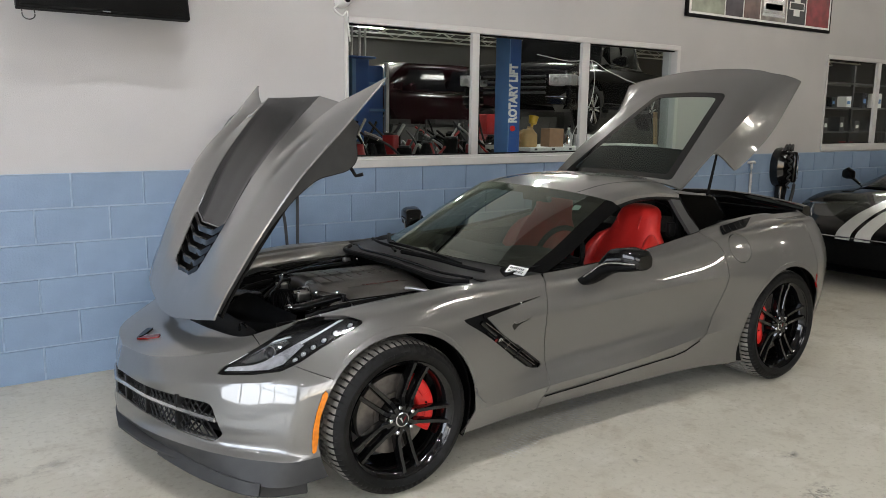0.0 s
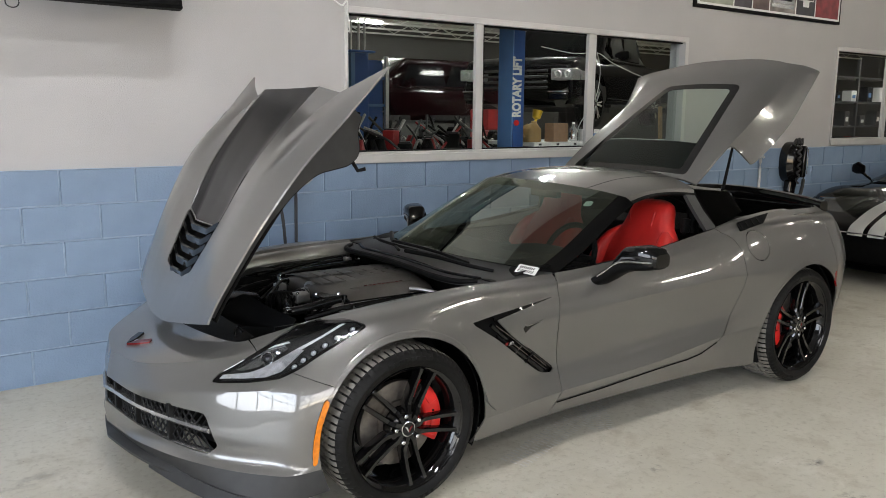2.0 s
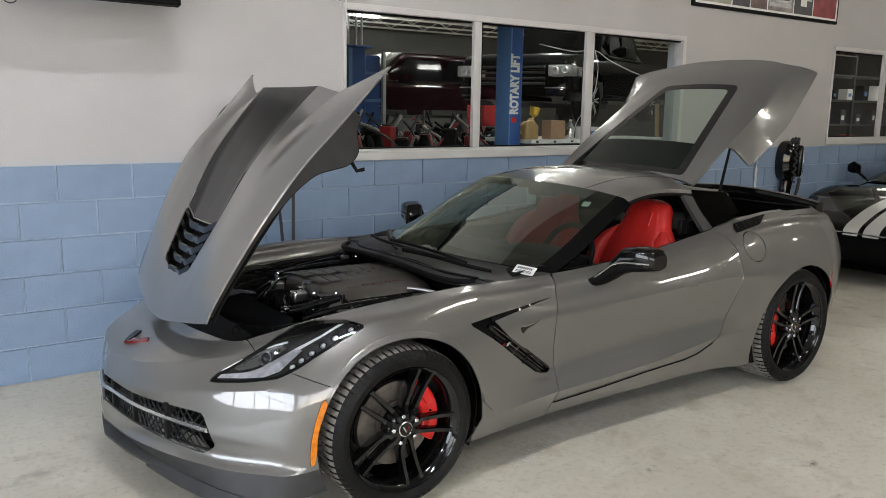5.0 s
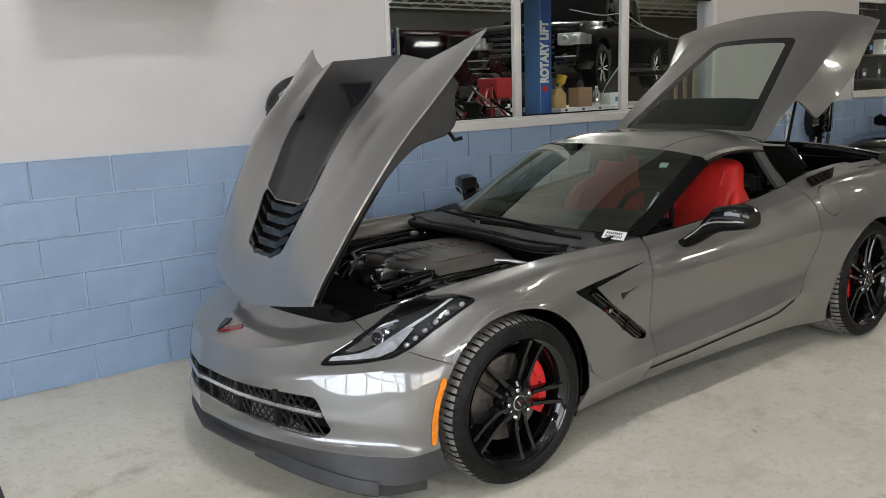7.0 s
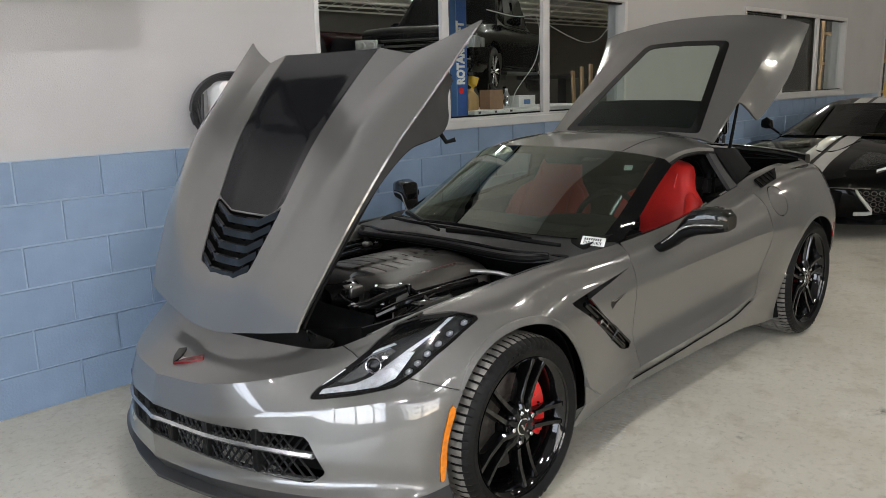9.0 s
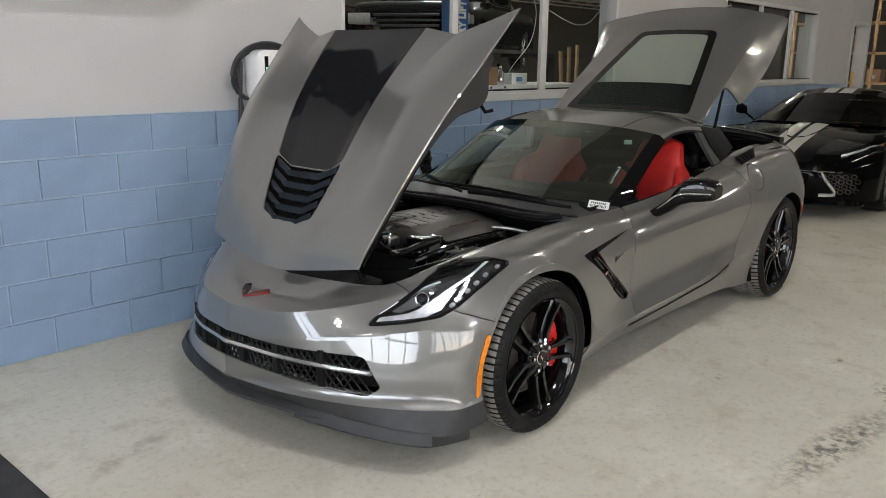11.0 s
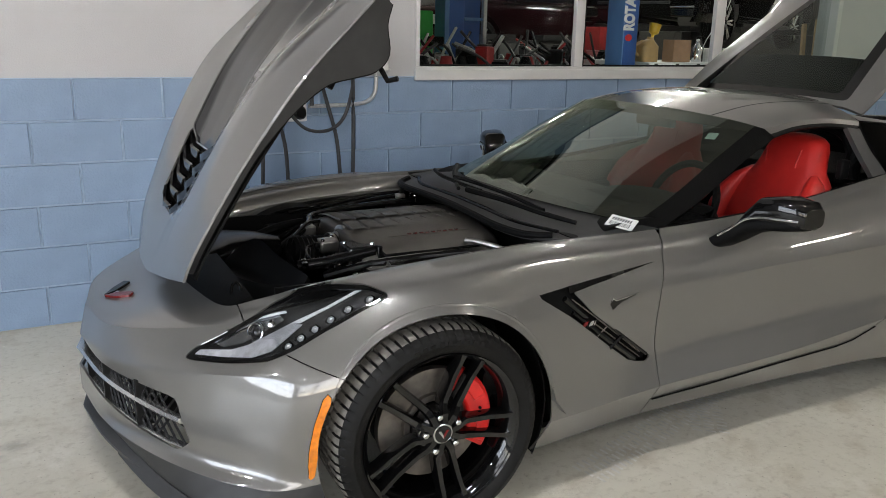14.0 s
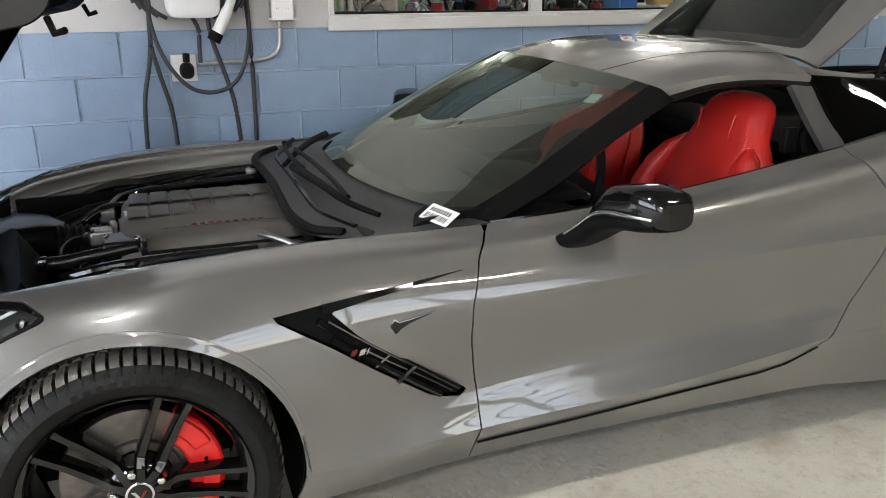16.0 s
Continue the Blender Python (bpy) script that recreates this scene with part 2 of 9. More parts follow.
def paint_material(name, colour, metal=0.85, rough=0.36, coat=1.0, ior=1.45):
    """Metallic lacquer: flakes under a clear coat."""
    m = bpy.data.materials.new(name)
    nt, N, L, b = nodes_of(m)
    b.inputs["Metallic"].default_value, b.inputs["Roughness"].default_value = metal, rough
    b.inputs["Coat Weight"].default_value, b.inputs["Coat Roughness"].default_value, b.inputs["Coat IOR"].default_value = coat, 0.02, ior
    tc = N.new("ShaderNodeTexCoord")
    v = N.new("ShaderNodeTexVoronoi")
    v.inputs["Scale"].default_value = 1400
    L.new(tc.outputs["Object"], v.inputs["Vector"])
    h = N.new("ShaderNodeHueSaturation")
    h.inputs["Color"].default_value = (*colour, 1)
    mr = N.new("ShaderNodeMapRange")
    mr.inputs["To Min"].default_value, mr.inputs["To Max"].default_value = 0.82, 1.18
    L.new(v.outputs["Color"], mr.inputs["Value"])
    L.new(mr.outputs[0], h.inputs["Value"])
    L.new(h.outputs[0], b.inputs["Base Color"])
    n = N.new("ShaderNodeTexNoise")
    n.inputs["Scale"].default_value = 5
    L.new(tc.outputs["Object"], n.inputs["Vector"])
    r = N.new("ShaderNodeMapRange")
    r.inputs["To Min"].default_value, r.inputs["To Max"].default_value = 0.004, 0.03
    L.new(n.outputs["Fac"], r.inputs["Value"])
    L.new(r.outputs[0], b.inputs["Coat Roughness"])
    return m


grey_paint = paint_material("grey_metallic_paint", (0.146, 0.141, 0.130), metal=0.45, rough=0.32, ior=1.76)
grille_black = material("grille_black_plastic", (0.006, 0.006, 0.006), rough=0.4, vary=0.2, scale=30, spec=0.15)
satin_black = material("satin_black_plastic", (0.006, 0.006, 0.006), rough=0.24, vary=0.25, scale=30, spec=0.30)
pillar_black = material("black_pillar_lacquer", (0.004, 0.004, 0.004), rough=0.04, vary=0.15, scale=30, spec=0.28)
black_paint = material("black_lacquer", (0.0015, 0.0015, 0.0016), rough=0.04, vary=0.1, scale=20, spec=0.13)
gloss_black = material("gloss_black_plastic", (0.004, 0.004, 0.004), rough=0.07, spec=0.5, coat=0.0, vary=0.2, scale=30)
matt_black = material("matt_black_plastic", (0.005, 0.005, 0.005), spec=0.06, rough=0.5, vary=0.25, scale=25, bump=0.15, bump_scale=400)
dark_insert = material("carbon_dark_panel", (0.009, 0.009, 0.010), rough=0.08, coat=0.0, vary=0.2, scale=12, spec=0.32)
valance_grey = material("dark_grey_plastic", (0.031, 0.031, 0.031), rough=0.5, vary=0.2, scale=14, spec=0.35, bump=0.1, bump_scale=300)
rubber = material("tyre_rubber", (0.0065, 0.0063, 0.006), spec=0.16, rough=0.50, vary=0.35, scale=18, bump=0.25, bump_scale=120, rough_vary=0.1)
tread_dirt = material("dusty_tread_rubber", (0.15, 0.14, 0.122), rough=0.85, vary=0.5, scale=30, bump=0.3, bump_scale=150)
rim_black = material("gloss_black_alloy", (0.003, 0.003, 0.003), rough=0.05, metal=0.0, coat=0.0, vary=0.3, scale=12, spec=0.6)
steel = material("bare_steel", (0.42, 0.41, 0.39), rough=0.35, metal=1.0, vary=0.2, scale=30, rough_vary=0.12)
disc_steel = material("brake_disc_iron", (0.20, 0.18, 0.16), rough=0.42, metal=0.9, vary=0.35, scale=25, rough_vary=0.1)
chrome = material("chrome", (0.72, 0.72, 0.72), rough=0.08, metal=1.0, vary=0.05, scale=20)
caliper_red = material("red_caliper_paint", (0.66, 0.014, 0.011), rough=0.3, coat=0.4, vary=0.15, scale=30)
red_leather = material("red_leather", (0.50, 0.018, 0.014), rough=0.45, vary=0.12, scale=14, bump=0.25, bump_scale=220)
amber = material("amber_lens", (0.66, 0.19, 0.004), rough=0.18, coat=0.7, vary=0.22, scale=70)
red_lens = material("red_lens", (0.32, 0.01, 0.01), rough=0.2, coat=0.6, vary=0.1, scale=80)
silver_bar = material("satin_silver", (0.55, 0.55, 0.54), rough=0.22, metal=0.9, vary=0.08, scale=20)
engine_grey = material("engine_cover_grey", (0.072, 0.066, 0.057), spec=0.4, rough=0.42, vary=0.15, scale=20, bump=0.15, bump_scale=350)
cloth_black = material("black_carpet", (0.006, 0.006, 0.006), spec=0.1, rough=0.9, vary=0.3, scale=60, bump=0.4, bump_scale=500)
white_plastic = material("white_plastic", (0.72, 0.72, 0.70), rough=0.35, vary=0.05, scale=10, spec=0.5)
lamp_silver = material("lamp_reflector", (0.75, 0.76, 0.78), rough=0.12, metal=1.0, vary=0.05, scale=40)
light_guide = material("clear_light_guide", (0.74, 0.76, 0.78), rough=0.15, coat=0.6, vary=0.06, scale=60)
reflector_silver = material("brushed_reflector", (0.62, 0.63, 0.66), rough=0.3, metal=0.75, vary=0.25, scale=45)
paper = material("white_paper", (0.78, 0.78, 0.75), rough=0.7, vary=0.04, scale=30)
ink = material("black_ink", (0.06, 0.06, 0.06), rough=0.7, vary=0.1, scale=40)
screen_glass = glass("windscreen_glass", (0.35, 0.41, 0.36), mirror=0.25, tone=(0.80, 0.86, 0.77))
quarter_glass = glass("dark_side_glass", (0.05, 0.055, 0.055), mirror=0.05)
lens_glass = glass("headlamp_lens", (0.88, 0.89, 0.90), mirror=0.045)
window_glass = glass("window_glass", (0.88, 0.93, 0.91), mirror=0.03)
red_badge = material("red_badge_enamel", (0.12, 0.006, 0.006), rough=0.25, coat=0.2, vary=0.1, scale=60)
sticker_green = material("pale_green_sticker", (0.62, 0.80, 0.72), rough=0.5, vary=0.05, scale=60)

# ---- the hall ----
WALL_Y, WALL_T = 1.465, 0.20
BLOCK_H, BLOCK_L = 0.2032, 0.4064


def wall_paint(name, colour, vary=0.05):
    return material(name, colour, rough=0.55, vary=vary, scale=1.6, bump=0.35, bump_scale=140, rough_vary=0.12, detail=9)


blue_block = material("blue_painted_block", (0.200, 0.275, 0.385), rough=0.42, vary=0.07, scale=6, bump=0.5, bump_scale=90, random_value=0.035, rough_vary=0.1, spec=0.4)
mortar_blue = material("blue_painted_joint", (0.30, 0.385, 0.50), rough=0.6, vary=0.1, scale=25, bump=0.4, bump_scale=120)
white_wall = wall_paint("white_wall_paint", (0.425, 0.418, 0.412))
grey_wall = wall_paint("grey_wall_paint", (0.20, 0.20, 0.20))
frame_paint = material("white_window_frame", (0.50, 0.495, 0.48), rough=0.35, vary=0.05, scale=6, bump=0.05, bump_scale=80)


def concrete_material():
    m = bpy.data.materials.new("worn_painted_concrete")
    nt, N, L, b = nodes_of(m)
    tc = N.new("ShaderNodeTexCoord")

    def noise_at(scale, detail, lo, hi):
        n = N.new("ShaderNodeTexNoise")
        n.inputs["Scale"].default_value, n.inputs["Detail"].default_value = scale, detail
        n.inputs["Roughness"].default_value = 0.65
        L.new(tc.outputs["Object"], n.inputs["Vector"])
        r = N.new("ShaderNodeMapRange")
        r.inputs["From Min"].default_value, r.inputs["From Max"].default_value = lo, hi
        L.new(n.outputs["Fac"], r.inputs["Value"])
        return r.outputs[0]

    def mix(f, c1, c2):
        x = N.new("ShaderNodeMix")
        x.data_type = "RGBA"
        L.new(f, x.inputs["Factor"])
        for s, c in ((6, c1), (7, c2)):
            if isinstance(c, tuple):
                x.inputs[s].default_value = (*c, 1)
            else:
                L.new(c, x.inputs[s])
        return x.outputs[2]

    big = mix(noise_at(0.7, 6, 0.38, 0.66), (0.54, 0.505, 0.415), (0.64, 0.61, 0.515))
    mid = mix(noise_at(4.5, 8, 0.52, 0.74), big, (0.44, 0.39, 0.30))
    pale = mix(noise_at(2.3, 7, 0.56, 0.72), mid, (0.69, 0.66, 0.575))
    grit = mix(noise_at(30, 8, 0.52, 0.80), pale, (0.40, 0.36, 0.28))
    chip = mix(noise_at(11, 8, 0.66, 0.76), grit, (0.74, 0.71, 0.63))
    speck = mix(noise_at(70, 3, 0.665, 0.72), chip, (0.24, 0.21, 0.16))
    out = speck
    # oily tyre dirt and small dark stains, each with a ragged edge of its own
    for x, y, rx, ry, rz, strength, fine in ((0.75, -1.88, 0.62, 0.11, -8, 0.9, 22), (1.46, -1.90, 0.20, 0.07, 20, 0.8, 30), (1.75, -1.58, 0.06, 0.04, 0, 0.9, 14), (1.10, -1.22, 0.05, 0.03, 30, 0.7, 16), (-1.25, 0.15, 0.28, 0.07, 25, 0.35, 9), (-1.55, -0.55, 0.35, 0.10, -10, 0.3, 8), (0.55, -2.3, 0.5, 0.16, -12, 0.4, 18)):
        mp = N.new("ShaderNodeMapping")
        mp.vector_type = "TEXTURE"
        mp.inputs["Location"].default_value = (x, y, 0)
        mp.inputs["Rotation"].default_value = (0, 0, radians(rz))
        mp.inputs["Scale"].default_value = (rx, ry, 1)
        L.new(tc.outputs["Object"], mp.inputs["Vector"])
        ln = N.new("ShaderNodeVectorMath")
        ln.operation = "LENGTH"
        L.new(mp.outputs[0], ln.inputs[0])
        edge = N.new("ShaderNodeMapRange")
        edge.inputs["From Min"].default_value, edge.inputs["From Max"].default_value = 1.0, 0.35
        edge.inputs["To Min"].default_value, edge.inputs["To Max"].default_value = 0.0, strength
        L.new(ln.outputs["Value"], edge.inputs["Value"])
        rag = N.new("ShaderNodeMath")
        rag.operation = "MULTIPLY"
        L.new(edge.outputs[0], rag.inputs[0])
        L.new(noise_at(fine, 4, 0.44, 0.60), rag.inputs[1])
        out = mix(rag.outputs[0], out, (0.10, 0.085, 0.065))
    L.new(out, b.inputs["Base Color"])
    rr = N.new("ShaderNodeMapRange")
    L.new(noise_at(3.0, 6, 0.3, 0.7), rr.inputs["Value"])
    rr.inputs["To Min"].default_value, rr.inputs["To Max"].default_value = 0.38, 0.62
    L.new(rr.outputs[0], b.inputs["Roughness"])
    bu = N.new("ShaderNodeBump")
    bu.inputs["Strength"].default_value, bu.inputs["Distance"].default_value = 0.35, 0.003
    L.new(noise_at(40, 8, 0.2, 0.8), bu.inputs["Height"])
    L.new(bu.outputs[0], b.inputs["Normal"])
    return m


concrete = concrete_material()
X0, X1, Y0, CEIL, LAMP_Z = -8.6, 16.0, -8.6, 6.0, 4.1
tagged(boxed("floor", (X0 - 0.3, 30, Y0 - 0.3, 20.0, -0.2, 0.0), concrete), "worn painted concrete workshop floor, dusty with tyre marks", "floor", kind="structure")


def wall_with_openings(name, length, height, thick, holes, mat, m, label):
    """A wall along local x with rectangular holes (x0, x1, z0, z1) through it."""
    xs = sorted({0, length, *[h[0] for h in holes], *[h[1] for h in holes]})
    zs = sorted({0, height, *[h[2] for h in holes], *[h[3] for h in holes]})
    bm = bmesh.new()

    def solid(i, j):
        if not (0 <= i < len(xs) - 1 and 0 <= j < len(zs) - 1):
            return False
        cx, cz = (xs[i] + xs[i + 1]) / 2, (zs[j] + zs[j + 1]) / 2
        return not any(h[0] < cx < h[1] and h[2] < cz < h[3] for h in holes)

    def quad(*p):
        bm.faces.new([bm.verts.new(v) for v in p])

    for i in range(len(xs) - 1):
        for j in range(len(zs) - 1):
            if not solid(i, j):
                continue
            a, b, c, d = xs[i], xs[i + 1], zs[j], zs[j + 1]
            quad((a, 0, c), (b, 0, c), (b, 0, d), (a, 0, d))
            quad((a, thick, c), (a, thick, d), (b, thick, d), (b, thick, c))
            if not solid(i - 1, j):
                quad((a, 0, c), (a, 0, d), (a, thick, d), (a, thick, c))
            if not solid(i + 1, j):
                quad((b, 0, c), (b, thick, c), (b, thick, d), (b, 0, d))
            if not solid(i, j - 1):
                quad((a, 0, c), (a, thick, c), (b, thick, c), (b, 0, c))
            if not solid(i, j + 1):
                quad((a, 0, d), (b, 0, d), (b, thick, d), (a, thick, d))
    o = part(name, bm, mat, smooth=False)
    o.matrix_world = m
    return tagged(o, label, "wall", kind="structure")


WINDOWS = [(0.985, 4.515, 1.235, 2.245), (7.02, 10.42, 1.27, 2.30)]
DOORWAY = (12.15, 13.1, 0.0, 2.24)
holes = [(a - X0, b - X0, c, d) for a, b, c, d in WINDOWS + [DOORWAY]]
wall_with_openings("wall_north", 21.85, CEIL, WALL_T, holes, white_wall, pose(X0, WALL_Y, 0), "white painted upper wall with interior windows to the workshop")
wall_with_openings("wall_south", X1 - X0, CEIL, 0.25, [(0.35, 3.55, 0.6, 3.4), (3.9, 7.3, 0.6, 3.4), (9.9, 13.3, 0.6, 3.4)], grey_wall, pose(X0, Y0 - 0.25, 0), "grey painted wall with glazed overhead doors")
wall_with_openings("wall_west", 10.2, CEIL, 0.25, [(1.6, 7.6, 0.5, 3.6)], grey_wall, pose(X0, Y0, 0, 0, 0, 90), "grey painted end wall with a glazed overhead door")
wall_with_openings("wall_east", 9.6, CEIL, 0.2, [], white_wall, pose(X1, Y0, 0, 0, 0, 90), "white painted end wall beside the way to the store")
ceiling_white = wall_paint("ceiling_paint", (0.21, 0.20, 0.183))
tagged(boxed("ceiling", (X0 - 0.3, 30, Y0 - 0.3, 20.0, CEIL, CEIL + 0.15), ceiling_white), "dull beige-grey painted ceiling", "ceiling", kind="structure")

# window frames: outer frame, mullions, sill
def window(name, rect, mullions, label):
    x0, x1, z0, z1 = rect
    w = thing(name, pose(x0, WALL_Y, z0), label, "window", kind="structure")
    W, H = x1 - x0, z1 - z0
    f = 0.045
    y0, y1 = -0.012, 0.09
    boxed("window_frame", (0, W, y0, y1, H - f, H), frame_paint, w, bevel=0.004)
    boxed("window_frame", (0, W, y0, y1, 0, 0.04), frame_paint, w, bevel=0.004)
    boxed("window_frame", (0, f * 0.6, y0, y1, 0.04, H - f), frame_paint, w, bevel=0.004)
    boxed("window_frame", (W - f, W, y0, y1, 0.04, H - f), frame_paint, w, bevel=0.004)
    boxed("window_sill", (-0.01, W + 0.012, -0.03, -0.014, -0.038, 0.022), frame_paint, w, bevel=0.004)
    edges = [f * 0.6]
    for a, b in mullions:
        boxed("mullion", (a - x0, b - x0 - 0.022, y0 + 0.004, 0.028, 0.04, H - f), frame_paint, w, bevel=0.004)
        boxed("mullion_stop", (b - x0 - 0.0215, b - x0 - 0.004, 0.006, 0.026, 0.04, H - f), matt_black, w)
        edges += [a - x0, b - x0]
    edges.append(W - f)
    for a, b in zip(edges[::2], edges[1::2]):
        bm = bmesh.new()
        bm.faces.new([bm.verts.new(q) for q in ((a - 0.004, 0.06, 0.036), (b + 0.004, 0.06, 0.036), (b + 0.004, 0.06, H - f + 0.004), (a - 0.004, 0.06, H - f + 0.004))])
        for z0, z1 in ((0.0405, 0.050), (H - f - 0.012, H - f - 0.0005)):
            boxed("gasket", (a + 0.002, b - 0.002, 0.020, 0.058, z0, z1), matt_black, w, "black rubber gasket")
        p = part("pane", bm, window_glass, w, "clear glass pane", smooth=False)
        p.visible_shadow = False
    return w


window("window_1", WINDOWS[0], [(2.085, 2.175), (3.25, 3.36)], "three-pane white framed interior window above blue blockwork")
window("window_2", WINDOWS[1], [(8.12, 8.22), (9.25, 9.36)], "three-pane white framed interior window further along the wall")

# ceiling lamps: twin tube strips
tube_warm = emitter("warm_fluorescent_tube", (1.0, 0.94, 0.84), 135.0)
tube_glow = emitter("fluorescent_tube", (0.95, 0.955, 1.0), 342.0)
lamp_body = material("white_enamel", (0.75, 0.75, 0.73), rough=0.4, vary=0.04, scale=8)


def strip_lamp(x, y, rz):
    t = thing("ceiling_lamp", pose(x, y, LAMP_Z, 0, 0, rz), "white twin-tube fluorescent strip lamp hung below the ceiling", "ceiling lamp", "strip lamps")
    for q in (-0.24, 0.24):
        boxed("hanger", (q - 0.006, q + 0.006, -0.006, 0.006, 0.0, CEIL - LAMP_Z), lamp_body, t)
    boxed("housing", (-0.34, 0.34, -0.09, 0.09, -0.07, 0.0), lamp_body, t, bevel=0.008)
    for s in (-1, 1):
        bm = bmesh.new()
        tube(bm, [(-0.31, s * 0.05, -0.088), (0.31, s * 0.05, -0.088)], 0.013, 10)
        part("tube", bm, tube_warm if x > 3 else tube_glow, t, "glowing white tube")


for lx in (-5.2, -1.0, 3.2, 7.4, 11.6):
    for ly in (-5.6, -1.9):
        strip_lamp(lx, ly, 0)


# glazed overhead doors behind the camera: bars before the bright panes
def overhead_door(name, m, label, w=1.7, z0=0.6, z1=3.4, n=5):
    t = thing(name, m, label, "door", kind="structure")
    for i in range(n + 1):
        x = -w + 2 * w / n * i
        boxed("door_stile", (x - 0.03, x + 0.03, 0, 0.05, z0, z1), frame_paint, t, bevel=0.004)
    for i in range(5):
        z = z0 + (z1 - z0) / 4 * i
        boxed("door_rail", (-w, w, 0.052, 0.09, z - 0.035, z + 0.035), frame_paint, t, bevel=0.004)


overhead_door("door_2", pose(-3.0, Y0 + 0.42, 0), "white overhead door with rows of glazed panes")
overhead_door("door_3", pose(3.0, Y0 + 0.42, 0), "white overhead door with rows of glazed panes")
overhead_door("door_5", pose(-6.65, Y0 + 0.42, 0), "white overhead door with rows of glazed panes in the hall's corner")
overhead_door("door_4", pose(X0 + 0.42, -4.0, 0, 0, 0, -90), "wide white overhead door with rows of glazed panes in the end wall", 3.0, 0.5, 3.6, 6)

# floor: dark rubber mat and pale tyre tracks
rubber_mat = material("dark_rubber_mat", (0.035, 0.034, 0.032), rough=0.8, vary=0.35, scale=12, bump=0.4, bump_scale=90)
mat = boxed("floor_mat", (-2.9, -1.63, -1.2, 0.62, 0.0, 0.008), rubber_mat, bevel=0.003)
tagged(mat, "dark rubber mat lying on the concrete floor", "mat")
track_pale = material("pale_tyre_dust", (0.60, 0.585, 0.535), rough=0.9, vary=0.25, scale=20)
for (ax, ay), (bx, by) in (((0.60, -0.83), (1.60, -0.47)), ((1.22, -0.78), (1.42, -0.50))):
    bm = bmesh.new()
    L = math.hypot(bx - ax, by - ay)
    for i in range(int(L / 0.028)):
        for row in range(3):
            x, y = i * 0.028, (row - 1) * 0.05 + 0.004 * math.sin(i * 1.7)
            vs = [bm.verts.new(q) for q in ((x, y - 0.019, 0), (x + 0.011, y - 0.019, 0), (x + 0.018, y + 0.019, 0), (x + 0.007, y + 0.019, 0))]
            bm.faces.new(vs)
    o = part("tyre_track", bm, track_pale, None, smooth=False)
    o.matrix_world = pose(ax, ay, 0.0012, 0, 0, math.degrees(math.atan2(by - ay, bx - ax)))
    tagged(o, "faint pale tyre tread print on the floor", "tyre track", kind="stuff")

# ---- the grey coupe: feature lines of its left flank, from the nose's middle round to the tail's middle ----
LOWER_EDGE = [(-0.880, 0, 0.205), (-0.828, -0.30, 0.20), (-0.735, -0.60, 0.180), (-0.610, -0.825, 0.165), (-0.440, -0.900, 0.158), (0, -0.88, 0.18), (0.37, -0.850, 0.168), (0.86, -0.785, 0.160),
              (1.45, -0.782, 0.164), (2.03, -0.79, 0.162), (2.34, -0.84, 0.160), (2.72, -0.89, 0.20), (3.12, -0.83, 0.25), (3.36, -0.68, 0.28), (3.46, -0.4, 0.29), (3.48, 0, 0.29)]
LOW_CREASE = [(-0.922, 0, 0.265), (-0.866, -0.305, 0.263), (-0.737, -0.592, 0.255), (-0.568, -0.808, 0.248), (-0.408, -0.890, 0.248), (0, -0.915, 0.30), (0.37, -0.915, 0.29), (0.84, -0.878, 0.305),
              (1.45, -0.884, 0.332), (2.02, -0.876, 0.38), (2.34, -0.895, 0.40), (2.72, -0.93, 0.42), (3.12, -0.875, 0.42), (3.39, -0.70, 0.42), (3.49, -0.4, 0.42), (3.51, 0, 0.42)]
MIDDLE = [(-0.922, 0, 0.37), (-0.853, -0.30, 0.37), (-0.708, -0.58, 0.365), (-0.53, -0.795, 0.37), (-0.385, -0.888, 0.36), (0, -0.94, 0.44), (0.37, -0.915, 0.44), (0.84, -0.838, 0.45),
          (1.45, -0.832, 0.475), (2.03, -0.858, 0.515), (2.34, -0.91, 0.53), (2.72, -0.945, 0.55), (3.12, -0.895, 0.55), (3.40, -0.71, 0.56), (3.51, -0.4, 0.56), (3.53, 0, 0.56)]
SHOULDER = [(-0.910, 0, 0.465), (-0.847, -0.30, 0.475), (-0.68, -0.57, 0.51), (-0.49, -0.785, 0.545), (-0.33, -0.888, 0.55), (0, -0.94, 0.64), (0.36, -0.893, 0.66), (0.86, -0.858, 0.655),
            (1.45, -0.868, 0.68), (2.03, -0.892, 0.704), (2.34, -0.915, 0.70), (2.72, -0.93, 0.72), (3.12, -0.885, 0.72), (3.39, -0.72, 0.74), (3.49, -0.4, 0.75), (3.51, 0, 0.75)]
CREST = [(-0.886, 0, 0.560), (-0.828, -0.28, 0.574), (-0.642, -0.505, 0.614), (-0.42, -0.69, 0.675), (-0.24, -0.80, 0.725), (0, -0.85, 0.765), (0.36, -0.82, 0.79), (0.89, -0.80, 0.765),
         (1.45, -0.80, 0.80), (2.03, -0.81, 0.86), (2.34, -0.83, 0.91), (2.72, -0.83, 0.94), (3.09, -0.79, 0.93), (3.33, -0.68, 0.92), (3.43, -0.4, 0.93), (3.45, 0, 0.93)]
